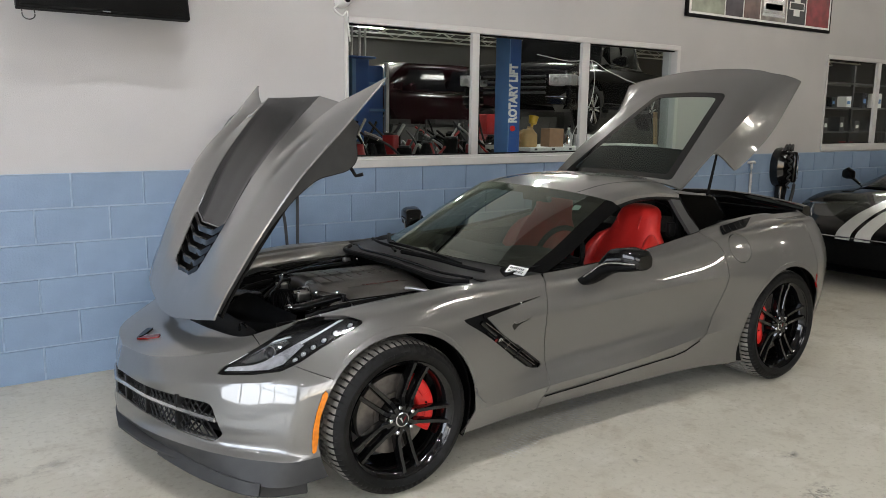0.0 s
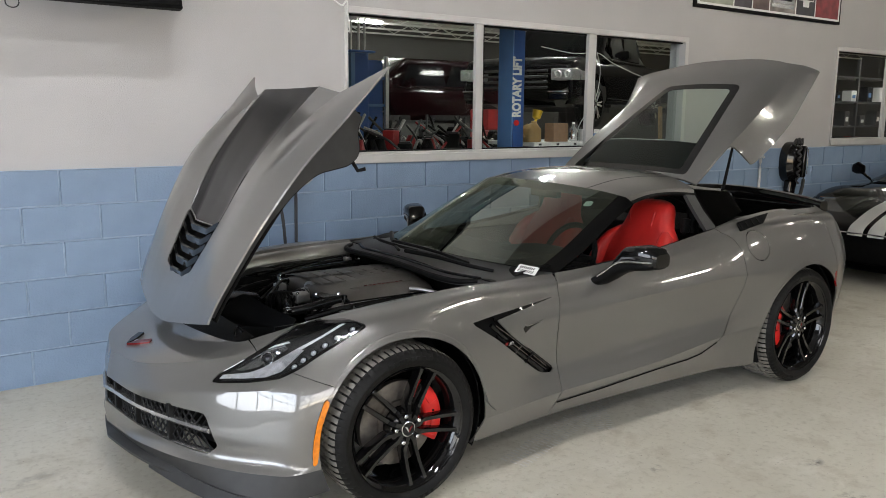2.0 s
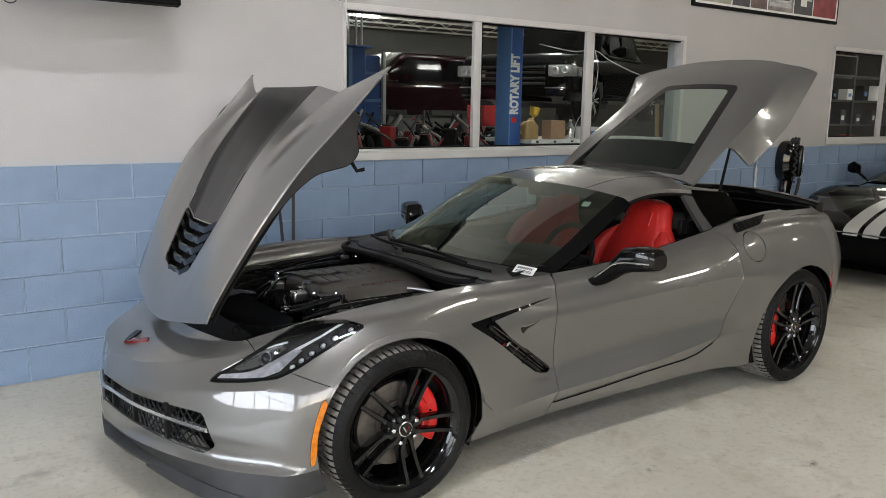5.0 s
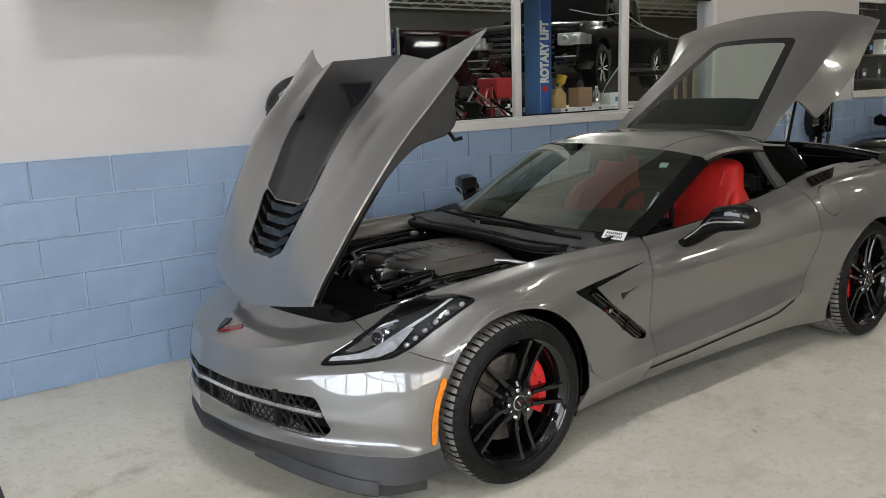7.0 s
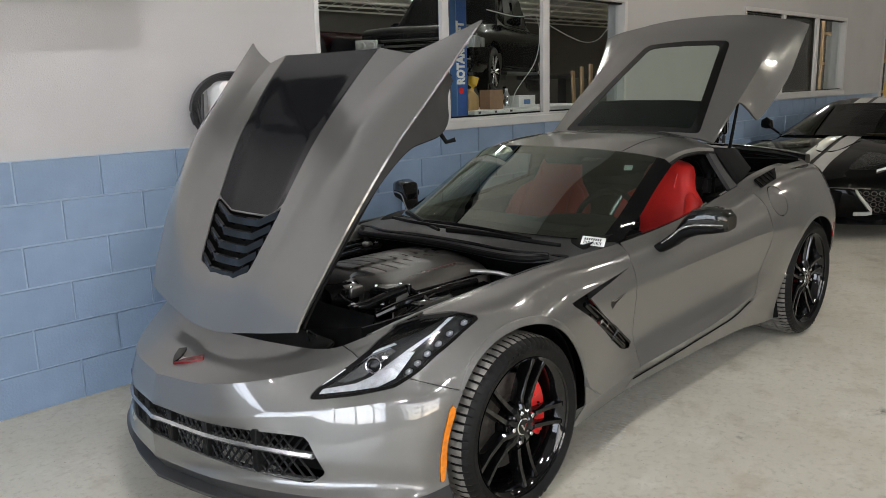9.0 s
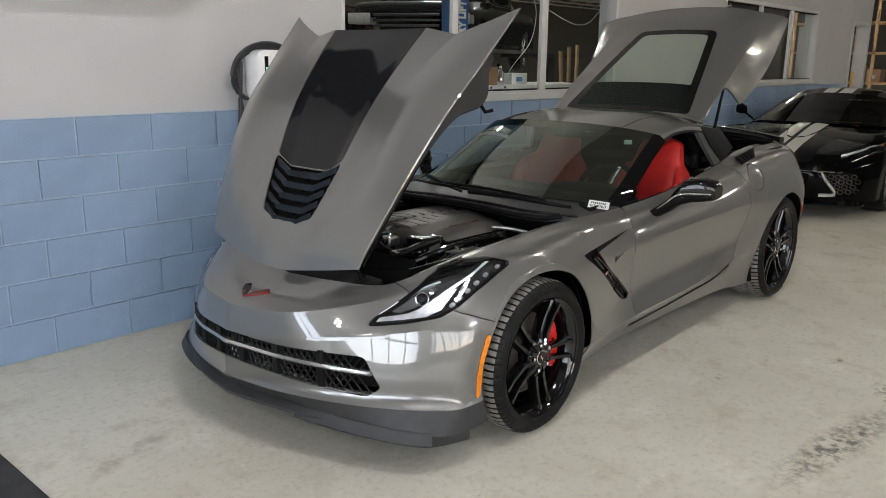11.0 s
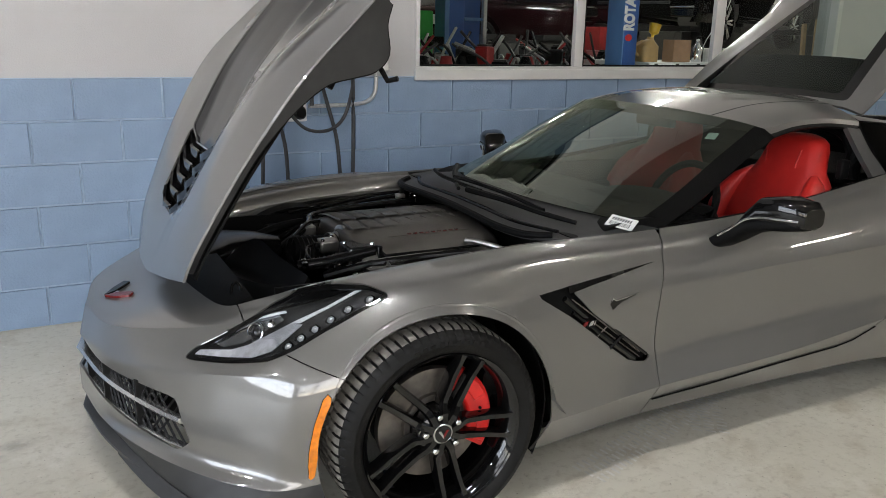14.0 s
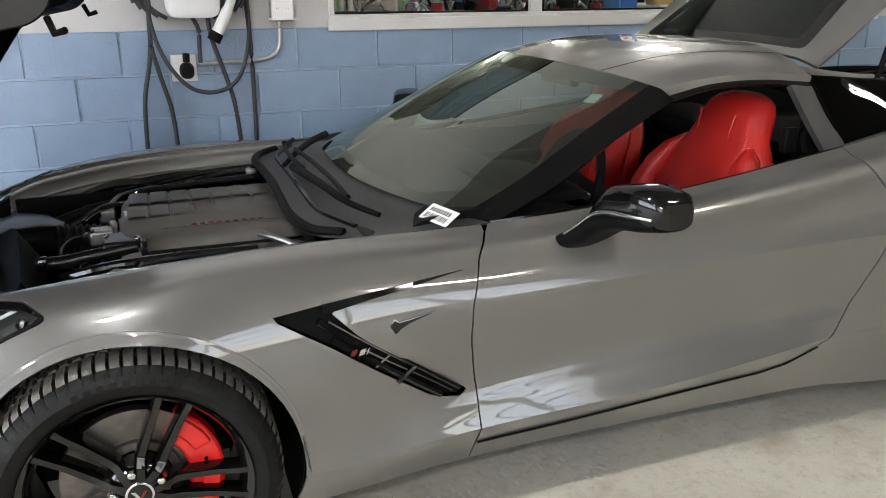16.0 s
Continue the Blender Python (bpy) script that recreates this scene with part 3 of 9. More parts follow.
OPENING_EDGE = [(-0.585, 0, 0.630), (-0.565, -0.25, 0.642), (-0.528, -0.49, 0.662), (-0.445, -0.600, 0.706), (-0.26, -0.666, 0.770), (0, -0.69, 0.80), (0.36, -0.69, 0.82), (0.92, -0.72, 0.818),
                (1.45, -0.71, 0.845), (2.03, -0.70, 0.92), (2.34, -0.69, 0.965), (2.72, -0.67, 0.985), (3.03, -0.655, 0.985), (3.24, -0.62, 0.985), (3.32, -0.35, 0.995), (3.34, 0, 0.995)]
# the flare above the low crease is narrow at the nose and widens along the door
FLARE = []
for i, (a, b) in enumerate(zip(LOW_CREASE, MIDDLE)):
    u, w = (0.78, 0.30) if i < 5 else (0.55, 0.42)
    FLARE.append((a[0] + u * (b[0] - a[0]), a[1] + u * (b[1] - a[1]), a[2] + w * (b[2] - a[2])))
# flange that steps down to the hood opening
FLANGE = [tuple(a[k] + 0.70 * (b[k] - a[k]) for k in range(3)) for a, b in zip(CREST, OPENING_EDGE)]
OPENING_EDGE = [(x, y, z - (0.013 if 3 < i < 7 else 0.0)) for i, (x, y, z) in enumerate(OPENING_EDGE)]
FLANK = [LOWER_EDGE, LOW_CREASE, FLARE, MIDDLE, SHOULDER, CREST, FLANGE, OPENING_EDGE]

# ---- the grey coupe ----
car = thing("sports_car", None, "grey metallic two-door sports coupe with hood and rear hatch open", "car")
FRONT_AXLE, REAR_AXLE = (0.0, 0.327), (2.71, 0.340)
FRONT_ARCH, REAR_ARCH = 0.375, 0.378

HEADLIGHT = rounded([(-0.656, 0.545), (-0.564, 0.560), (-0.471, 0.582), (-0.404, 0.615), (-0.327, 0.660), (-0.215, 0.715), (-0.137, 0.748), (-0.180, 0.7625), (-0.274, 0.754),
                     (-0.347, 0.736), (-0.411, 0.704), (-0.524, 0.636), (-0.625, 0.574)], 0.006, 3)
GRILLE = rounded([(0.0, 0.457), (-0.30, 0.447), (-0.47, 0.440), (-0.58, 0.434), (-0.608, 0.385), (-0.645, 0.320), (-0.605, 0.284), (-0.45, 0.302), (-0.27, 0.328), (0.0, 0.352), (0.1, 0.36), (0.1, 0.46)], 0.015, 3)
DOOR = rounded([(0.935, 0.835), (0.863, 0.764), (0.826, 0.652), (0.824, 0.559), (0.843, 0.405), (0.845, 0.240), (1.115, 0.250), (1.454, 0.279), (1.77, 0.288), (1.87, 0.303), (1.97, 0.352), (2.02, 0.392),
                (2.10, 0.52), (2.14, 0.64), (2.158, 0.75), (2.163, 0.83), (2.13, 0.90), (2.03, 1.2), (0.935, 1.2)], 0.007, 3)
SIDE_VENT = rounded([(0.316, 0.700), (0.44, 0.711), (0.50, 0.714), (0.46, 0.692), (0.53, 0.617), (0.66, 0.522), (0.826, 0.406), (0.80, 0.396), (0.725, 0.408), (0.60, 0.498), (0.45, 0.613)], 0.006, 2)
MARKER = rounded([(-0.330, 0.513), (-0.350, 0.516), (-0.380, 0.431), (-0.397, 0.349), (-0.403, 0.268), (-0.385, 0.266), (-0.367, 0.38)], 0.008, 3)
REAR_MARKER = rounded([(2.985, 0.64), (3.005, 0.64), (3.045, 0.42), (3.02, 0.42)], 0.008, 2)
FUEL = [(2.295 + 0.082 * math.cos(a), 0.845 + 0.078 * math.sin(a)) for a in np.linspace(0, 2 * math.pi, 33)[:-1]]
in_light, in_grille, in_door = inside(HEADLIGHT), inside(GRILLE, (1, 2)), inside(DOOR)
in_vent, in_marker, in_rear_marker, in_fuel = inside(SIDE_VENT), inside(MARKER), inside(REAR_MARKER), inside(FUEL)


def in_arch(v):
    f = math.hypot(v[0] - FRONT_AXLE[0], v[2] - FRONT_AXLE[1] + 0.005) - FRONT_ARCH
    r = math.hypot(v[0] - REAR_AXLE[0], v[2] - REAR_AXLE[1] + 0.008) - REAR_ARCH
    return min(f, r)


def in_bumper(v):
    return max(min(v[2] - (0.563 - 0.40 * (v[0] + 0.33)), v[0] + 0.5), v[0])


def ramp(v, a, b):
    t = min(1.0, max(0.0, (v - a) / (b - a)))
    return t * t * (3 - 2 * t)


def creased(lines, k, nu, nv, weight):
    """A skin through lines, and the shifts that give it a crease along line k, as strong as weight says at each place along."""
    V, F = sheet(lines, nu, nv)
    n = (len(lines) - 1) * nv + 1
    lo, hi = sheet(lines[:k + 1], nu, nv)[0], sheet(lines[k:], nu, nv)[0]
    na, nb = k * nv + 1, (len(lines) - 1 - k) * nv + 1
    out = []
    for i, p in enumerate(V):
        r, c = divmod(i, n)
        q = lo[r * na + c] if c < na else hi[r * nb + c - na + 1]
        w = weight(V[r * n + k * nv][0])
        out.append(tuple(w * (b - a) for a, b in zip(p, q)))
    return V, F, out


skin_v, skin_f, by_shoulder = creased(FLANK[1:], 3, 12, 12, lambda x: 0.9 * (1 - ramp(x, -0.6, -0.3)) + 0.6 * ramp(x, 0.60, 1.3) * (1 - ramp(x, 2.15, 2.6)))
by_crest = creased(FLANK[1:], 4, 12, 12, lambda x: 0.97 * (1 - ramp(x, -0.62, -0.45)))[2]
flank_upper = [tuple(a + b + c for a, b, c in zip(p, q, r)) for p, q, r in zip(skin_v, by_shoulder, by_crest)], skin_f
flank_lower = sheet([FLANK[0], [tuple((np.array(a) + b) / 2) for a, b in zip(FLANK[0], FLANK[1])], FLANK[1]], 12, 6)
flank = flank_upper[0] + flank_lower[0], flank_upper[1] + [tuple(i + len(flank_upper[0]) for i in q) for q in flank_lower[1]]
skin = clip(flank, outside(in_arch))
front = clip(skin, lambda v: v[0] - 0.9)
rear = clip(skin, lambda v: 0.8 - v[0])
lip = clip(clip(clip(flank_lower, lambda v: v[0] + 0.33), outside(in_arch)), outside(in_marker, 0.001))
front_up = clip(clip(clip(flank_upper, outside(in_arch)), lambda v: v[0] - 0.9), lambda v: v[0] - 0.9)
nose = clip(clip(clip(clip(front_up, lambda v: in_bumper(v) + 0.0015), outside(in_light, 0.003)), lambda v: 0.0 - in_grille(v) if v[0] < -0.6 else -1), outside(in_marker, 0.001))
fender = clip(clip(clip(clip(front, lambda v: 0.0015 - in_bumper(v)), outside(in_light, 0.003)), outside(in_door, 0.002)), lambda v: v[0] - (0.842 if v[2] < 0.5 else 1.0))
fender = clip(fender, outside(in_vent))
door = clip(skin, within(in_door, 0.002))
quarter = clip(clip(rear, outside(in_door, 0.002)), lambda v: (0.846 if v[2] < 0.5 else 1.6) - v[0])
tail = clip(clip(quarter, lambda v: 3.012 - v[0]), outside(in_rear_marker, 0.001))
quarter = clip(clip(quarter, lambda v: v[0] - 3.008), outside(in_fuel, 0.002))
lens_patch = clip(front, within(in_light))
vent_patch = clip(front, within(in_vent, -0.001))
marker_patch = clip(front, within(in_marker))
rear_marker_patch = clip(rear, within(in_rear_marker))
fuel_patch = clip(rear, within(in_fuel, 0.002))
grille_patch = clip(front, lambda v: in_grille(v) if v[0] < -0.6 else 1)


FLANK_PTS = np.array([v for v in sheet(FLANK, 12, 12)[0] if v[1] < -0.4])


def flank_y(x, z):
    """How far out the left flank lies at a place along and a height."""
    d = (FLANK_PTS[:, 0] - x) ** 2 + (FLANK_PTS[:, 2] - z) ** 2
    k = np.argsort(d)[:6]
    w = 1 / (d[k] + 1e-6)
    return float((FLANK_PTS[k, 1] * w).sum() / w.sum())


def pushed(mesh, dx=0.0, dy=0.0, dz=0.0):
    return [(x + dx, y + dy, z + dz) for x, y, z in mesh[0]], mesh[1]


def both(name, mesh, mat, parent=car, label="", thick=0.006, angle=22, edge=0.0):
    a = from_mesh(name, mesh, mat, parent, label, thick=thick, angle=angle, edge=edge)
    b = from_mesh(name, mirrored(mesh), mat, parent, label, thick=thick, angle=angle)
    return a, b


def joined(mesh):
    """A half and its mirror image as one mesh across the middle."""
    V, F = mesh
    W, G = mirrored(mesh)
    return V + W, F + [tuple(i + len(V) for i in q) for q in G]


bumper = from_mesh("front_bumper", joined(nose), grey_paint, car, "grey painted nose with a wide black grille", thick=0.008, angle=22, edge=0.002)
from_mesh("lower_valance", joined(lip), valance_grey, bumper, "dark grey lower lip", thick=0.008)
both("front_fender", fender, grey_paint, edge=0.0022)
both("door", door, grey_paint, label="grey painted door with its window lowered", edge=0.0022)
both("rear_fender", quarter, grey_paint, edge=0.0022)
from_mesh("rear_bumper", joined(tail), grey_paint, car, thick=0.008)
both("side_marker", pushed(marker_patch, 0, -0.002), amber, label="long amber marker lamp before the wheel", thick=0.01)
both("rear_marker", pushed(rear_marker_patch, 0, -0.002), red_lens, label="dim red marker lamp behind the wheel", thick=0.01)
both("fuel_door", fuel_patch, grey_paint, thick=0.004, edge=0.0015)
vent_l, vent_r = both("side_vent", pushed(vent_patch, 0.0, 0.024), matt_black, label="black slanted air outlet in the fender")
for v, s in ((vent_l, 1), (vent_r, -1)):
    # rim and blades of the outlet
    for (xa, za), (xb, zb), w in (((0.43, 0.672), (0.52, 0.600), 0.010), ((0.52, 0.560), (0.57, 0.585), 0.008), ((0.62, 0.478), (0.67, 0.513), 0.007), ((0.46, 0.62), (0.74, 0.415), 0.009), ((0.50, 0.64), (0.79, 0.425), 0.006)):
        bm = bmesh.new()
        tube(bm, [(xa, s * -0.868, za), ((xa + xb) / 2, s * -0.866, (za + zb) / 2), (xb, s * -0.852 if xb > 0.7 else s * -0.866, zb)], w, 6)
        part("blade", bm, gloss_black, v)

    for (xa, za), (xb, zb) in (((0.455, 0.668), (0.775, 0.428)), ((0.535, 0.585), (0.775, 0.412)), ((0.565, 0.530), (0.635, 0.578))):
        pts = [(xa + (xb - xa) * k / 6, za + (zb - za) * k / 6) for k in range(7)]
        bm = bmesh.new()
        tube(bm, [(x, s * (flank_y(x, z) + 0.008), z) for x, z in pts], 0.0022, 6)
        part("vent_edge", bm, disc_steel, v, "thin bright edge of an outlet blade")

    # tapering blade that runs back from the outlet's upper corner
    top = [(t, 0.7115 + 0.070 * (t - 0.44)) for t in np.linspace(0.44, 0.81, 9)]
    low = [(t, 0.690 + 0.127 * (t - 0.44)) for t in np.linspace(0.44, 0.81, 9)]
    bm = bmesh.new()
    prev = None
    for (xa, za), (xb, zb) in zip(top, low):
        ring = [bm.verts.new((xa, s * (flank_y(xa, za) - 0.0025), za)), bm.verts.new((xb, s * (flank_y(xb, zb) - 0.0025), zb)), bm.verts.new((xb, s * (flank_y(xb, zb) + 0.004), zb)), bm.verts.new((xa, s * (flank_y(xa, za) + 0.004), za))]
        if prev:
            for i in range(4):
                j = (i + 1) % 4
                bm.faces.new((prev[i], prev[j], ring[j], ring[i]))
        prev = ring
    bmesh.ops.recalc_face_normals(bm, faces=bm.faces)
    part("vent_blade", bm, gloss_black, v, "thin black blade")

# black bead that stands in for the shaded gap between door and sill
for s in (1, -1):
    bm = bmesh.new()
    tube(bm, [(x, s * (flank_y(x, z) + 0.0005), z) for x, z in [(0.850, 0.2385), (0.98, 0.243), (1.115, 0.2485), (1.28, 0.263), (1.454, 0.2775), (1.61, 0.283), (1.77, 0.2865), (1.87, 0.3015), (1.97, 0.350)]], 0.0028, 6)
    part("sill_gap_line", bm, matt_black, car, "black bead standing in for the shaded gap under the door")

# lower deflectors and splitter
for s in (1, -1):
    bm = bmesh.new()
    edge = spline(LOWER_EDGE[2:5], 6)[5:]
    prev = None
    for x, y, z in edge:
        ring = [bm.verts.new((x + dx, s * (y + dy), zz)) for dx, dy, zz in ((0.010, 0.010, z + 0.012), (0.020, 0.020, 0.102), (0.030, 0.036, 0.099), (0.030, 0.046, z + 0.012))]
        if prev:
            for i in range(4):
                j = (i + 1) % 4
                bm.faces.new((prev[i], prev[j], ring[j], ring[i]))
        else:
            bm.faces.new(ring)
        prev = ring
    bm.faces.new(prev[::-1])
    bmesh.ops.recalc_face_normals(bm, faces=bm.faces)
    part("air_deflector", bm, valance_grey, car, "dark grey flexible air deflector", bevel=0.006)

bm = bmesh.new()
low = np.array(spline(LOWER_EDGE[:4], 12))
prev = None
for y in np.linspace(-0.50, 0.50, 31):
    x0, z0 = float(np.interp(abs(y), -low[:, 1], low[:, 0])), float(np.interp(abs(y), -low[:, 1], low[:, 2]))
    k = 1 - (abs(y) / 0.50) ** 3
    ring = [bm.verts.new(p) for p in ((x0 - 0.004, y, z0 + 0.014), (x0 - 0.010 - 0.034 * k, y, z0 - 0.004), (x0 - 0.008 - 0.034 * k, y, z0 - 0.016), (x0 + 0.05, y, z0 - 0.020 * k), (x0 + 0.05, y, z0 + 0.014))]
    if prev:
        for i in range(5):
            j = (i + 1) % 5
            bm.faces.new((prev[i], prev[j], ring[j], ring[i]))
    else:
        bm.faces.new(ring)
    prev = ring
bm.faces.new(prev[::-1])
bmesh.ops.recalc_face_normals(bm, faces=bm.faces)
chin = bm
for s in (1, -1):
    # side vane that hangs lower than the chin and runs round to the deflector
    bm = bmesh.new()
    run = np.array(spline(LOWER_EDGE[:5], 10))
    run = run[(run[:, 1] < -0.33) & (run[:, 1] > -0.84)]
    way = np.gradient(run[:, :2], axis=0)
    prev = None
    for (x, y, z), (dx, dy) in zip(run, way):
        d = math.hypot(dx, dy)
        ox, oy = dy / d, -dx / d
        zb = z - 0.034
        ring = [bm.verts.new((x + ox * o, s * (y + oy * o), zz)) for o, zz in ((0.004, z + 0.012), (0.026, zb + 0.006), (0.024, zb), (0.008, zb), (-0.014, z + 0.004))]
        if prev:
            for i in range(5):
                j = (i + 1) % 5
                bm.faces.new((prev[i], prev[j], ring[j], ring[i]))
        else:
            bm.faces.new(ring)
        prev = ring
    bm.faces.new(prev[::-1])
    bmesh.ops.recalc_face_normals(bm, faces=bm.faces)
    part("lip_vane", bm, valance_grey, bumper, "dark grey side vane under the nose", angle=20)
part("chin_splitter", chin, valance_grey, bumper, "dark grey chin lip under the nose", angle=20)

# grille: recessed mesh, chrome bar, uprights
bm = bmesh.new()
for yy in np.arange(-0.60, 0.601, 0.026):
    for d in (1, -1):
        z0, z1 = 0.285, 0.452
        lean = 0.11 * d
        xx0 = -0.885 + 1.05 * abs(yy) ** 2.2 * 0.62
        y1 = yy + lean
        if abs(y1) > 0.61:
            continue
        xx1 = -0.875 + 1.05 * abs(y1) ** 2.2 * 0.62
        tube(bm, [(xx0, yy, z0), ((xx0 + xx1) / 2, yy + lean / 2, (z0 + z1) / 2), (xx1, y1, z1)], 0.0042, 4, cap=False)
grille = part("grille", bm, grille_black, car, "black diamond mesh grille")
from_mesh("grille_backing", joined(pushed(grille_patch, 0.10)), matt_black, grille, thick=0.003)


def nose_at(y, z, off=0.0):
    """The nose's surface ahead, at a given side place and height."""
    k = np.array(spline([(abs(l[i][1]), l[i][0], l[i][2]) for i in range(4) for l in [MIDDLE if z < 0.42 else SHOULDER]], 10))
    return (float(np.interp(abs(y), k[:, 0], k[:, 1])) + off, y, z)


def ribbon(bm, pts, h, d):
    """A flat bar of height h and depth d along a run of points."""
    prev = None
    for x, y, z in pts:
        ring = [bm.verts.new(p) for p in ((x, y, z - h / 2), (x - d * 0.35, y, z), (x, y, z + h / 2), (x + d, y, z + h / 2), (x + d, y, z - h / 2))]
        if prev:
            for i in range(5):
                j = (i + 1) % 5
                bm.faces.new((prev[i], prev[j], ring[j], ring[i]))
        else:
            bm.faces.new(ring)
        prev = ring
    bm.faces.new(prev[::-1])
    bmesh.ops.recalc_face_normals(bm, faces=bm.faces)


bm = bmesh.new()
ribbon(bm, [nose_at(y, 0.412 - 0.040 * (abs(y) / 0.6) ** 1.6, 0.002) for y in np.linspace(-0.605, 0.605, 41)], 0.018, 0.02)
part("grille_bar", bm, silver_bar, grille, "satin silver bar across the grille")
bm = bmesh.new()
ribbon(bm, [nose_at(y, 0.340 - 0.052 * min(1, abs(y) / 0.55) ** 1.3, 0.012) for y in np.linspace(-0.60, 0.60, 41)], 0.008, 0.02)
part("grille_bar", bm, silver_bar, grille, "thin silver lower edge")
for yy in (-0.43, -0.25, -0.08, 0.08, 0.25, 0.43):
    x = nose_at(yy, 0.37)[0]
    boxed("grille_upright", (x + 0.006, x + 0.06, yy - 0.015, yy + 0.015, 0.30, 0.448), grille_black, grille, bevel=0.004)

# crossed-shape badge on the nose, drawn as plain wings
badge = boxed("nose_badge", (-0.012, 0.012, -0.012, 0.012, 0.0, 0.006), chrome, car, "crossed red and black winged emblem", m=pose(-0.79, 0, 0.583, 0, -13.1, 0))
for s, mt in ((-1, red_badge), (1, gloss_black)):
    bm = bmesh.new()
    prism(bm, rounded([(0, 0), (0.040, s * 0.012), (0.092, s * 0.060), (0.074, s * 0.086), (0.034, s * 0.050), (0.008, s * 0.012)], 0.004, 2), 0.008)
    bm.transform(pose(-0.825, 0, 0.5755, 0, -13.1, 0))
    bmesh.ops.recalc_face_normals(bm, faces=bm.faces)
    part("badge_wing", bm, mt, badge)


# headlights
def on_flank(x, z, s, deep=0.006):
    """A point just under the lens."""
    d = (FLANK_PTS[:, 0] - x) ** 2 + (FLANK_PTS[:, 2] - z) ** 2
    k = np.argsort(d)[:9]
    q = FLANK_PTS[k]
    a = np.stack([np.ones(9), q[:, 0] - x, q[:, 2] - z], 1) / np.sqrt(d[k] + 1e-5)[:, None]
    y = np.linalg.lstsq(a, q[:, 1] / np.sqrt(d[k] + 1e-5), rcond=None)[0][0]
    return Vector((x, s * (float(y) + deep), z))


def inlay(bm, upper, lower, s, deep, n=6):
    """A strip between two rows of places on the flank, bent to its curve."""
    rows = []
    for (xa, za), (xb, zb) in zip(upper, lower):
        rows.append([bm.verts.new(on_flank(xa + (xb - xa) * k / n, za + (zb - za) * k / n, s, deep)) for k in range(n + 1)])
    for p, q in zip(rows, rows[1:]):
        for k in range(n):
            bm.faces.new((p[k], p[k + 1], q[k + 1], q[k]))
    bmesh.ops.recalc_face_normals(bm, faces=bm.faces)


def headlight(s):
    lens = from_mesh("headlight", lens_patch if s > 0 else mirrored(lens_patch), lens_glass, car, "clear pointed lens over a black housing with a pale light guide", thick=0.002)
    lens.visible_shadow = False
    back = pushed(clip(front, within(in_light, -0.004)), 0.012, 0.030, -0.016)
    from_mesh("housing", back if s > 0 else mirrored(back), valance_grey, lens, thick=0.003)
    rim = clip(clip(front, within(in_light, -0.001)), lambda v: -0.0045 - in_light(v))
    from_mesh("rim", pushed(rim, 0, -0.001) if s > 0 else mirrored(pushed(rim, 0, -0.001)), gloss_black, lens, thick=0.004)
    bm = bmesh.new()
    inlay(bm, [(-0.618, 0.573), (-0.545, 0.589), (-0.504, 0.606), (-0.441, 0.640), (-0.388, 0.668)], [(-0.632, 0.560), (-0.565, 0.570), (-0.505, 0.581), (-0.455, 0.602), (-0.366, 0.668)], s, 0.010)
    part("light_guide", bm, reflector_silver, lens, "mottled silvery hockey-stick light guide", thick=0.003)
    bm = bmesh.new()
    inlay(bm, [(-0.388, 0.669), (-0.30, 0.713), (-0.200, 0.7555)], [(-0.373, 0.6695), (-0.290, 0.7135), (-0.195, 0.7545)], s, 0.008, 2)
    part("light_strip", bm, light_guide, lens, "thin pale strip", thick=0.002)
    # silvery bowl inside the guide, with the projector standing in it
    bm = bmesh.new()
    inlay(bm, [(-0.590, 0.594), (-0.530, 0.626), (-0.468, 0.656), (-0.412, 0.680)], [(-0.560, 0.588), (-0.512, 0.605), (-0.452, 0.640), (-0.402, 0.668)], s, 0.022)
    part("bowl", bm, lamp_silver, lens, "bright silvery bowl", thick=0.003)
    tilt = Vector((-0.72, s * -0.62, 0.30)).to_track_quat("Z", "Y").to_matrix().to_4x4()
    c = on_flank(-0.478, 0.634, s, 0.012)
    bm = bmesh.new()
    lathe(bm, [(0.0205, 0.0), (0.0225, 0.004), (0.0265, 0.003), (0.028, -0.004), (0.0285, -0.020)], 28, Matrix.Translation(c) @ tilt)
    part("projector", bm, chrome, lens, "chrome projector ring")
    bm = bmesh.new()
    lathe(bm, [(0.0, 0.007), (0.008, 0.0062), (0.015, 0.003), (0.0205, -0.003)], 24, Matrix.Translation(c) @ tilt)
    part("lens_eye", bm, dark_insert, lens, "dark glass projector eye")
    bm = bmesh.new()
    lathe(bm, [(0.0, 0.006), (0.009, 0.004), (0.014, -0.002), (0.015, -0.012)], 18, Matrix.Translation(on_flank(-0.440, 0.655, s, 0.010)) @ tilt)
    part("reflector", bm, chrome, lens, "small chrome reflector")
    bm = bmesh.new()
    inlay(bm, [(-0.612, 0.586), (-0.545, 0.625), (-0.470, 0.665), (-0.395, 0.691)], [(-0.614, 0.583), (-0.544, 0.621), (-0.469, 0.661), (-0.393, 0.687)], s, 0.008, 1)
    part("chrome_strip", bm, light_guide, lens, "thin pale upper line", thick=0.001)
    # smooth dark cover over the upper half
    bm = bmesh.new()
    inlay(bm, [(-0.545, 0.626), (-0.470, 0.668), (-0.411, 0.699), (-0.347, 0.731), (-0.274, 0.749), (-0.195, 0.758)], [(-0.540, 0.624), (-0.466, 0.664), (-0.392, 0.696), (-0.330, 0.717), (-0.270, 0.738), (-0.190, 0.7575)], s, 0.007)
    part("upper_cover", bm, gloss_black, lens, "smooth gloss black cover", thick=0.002)
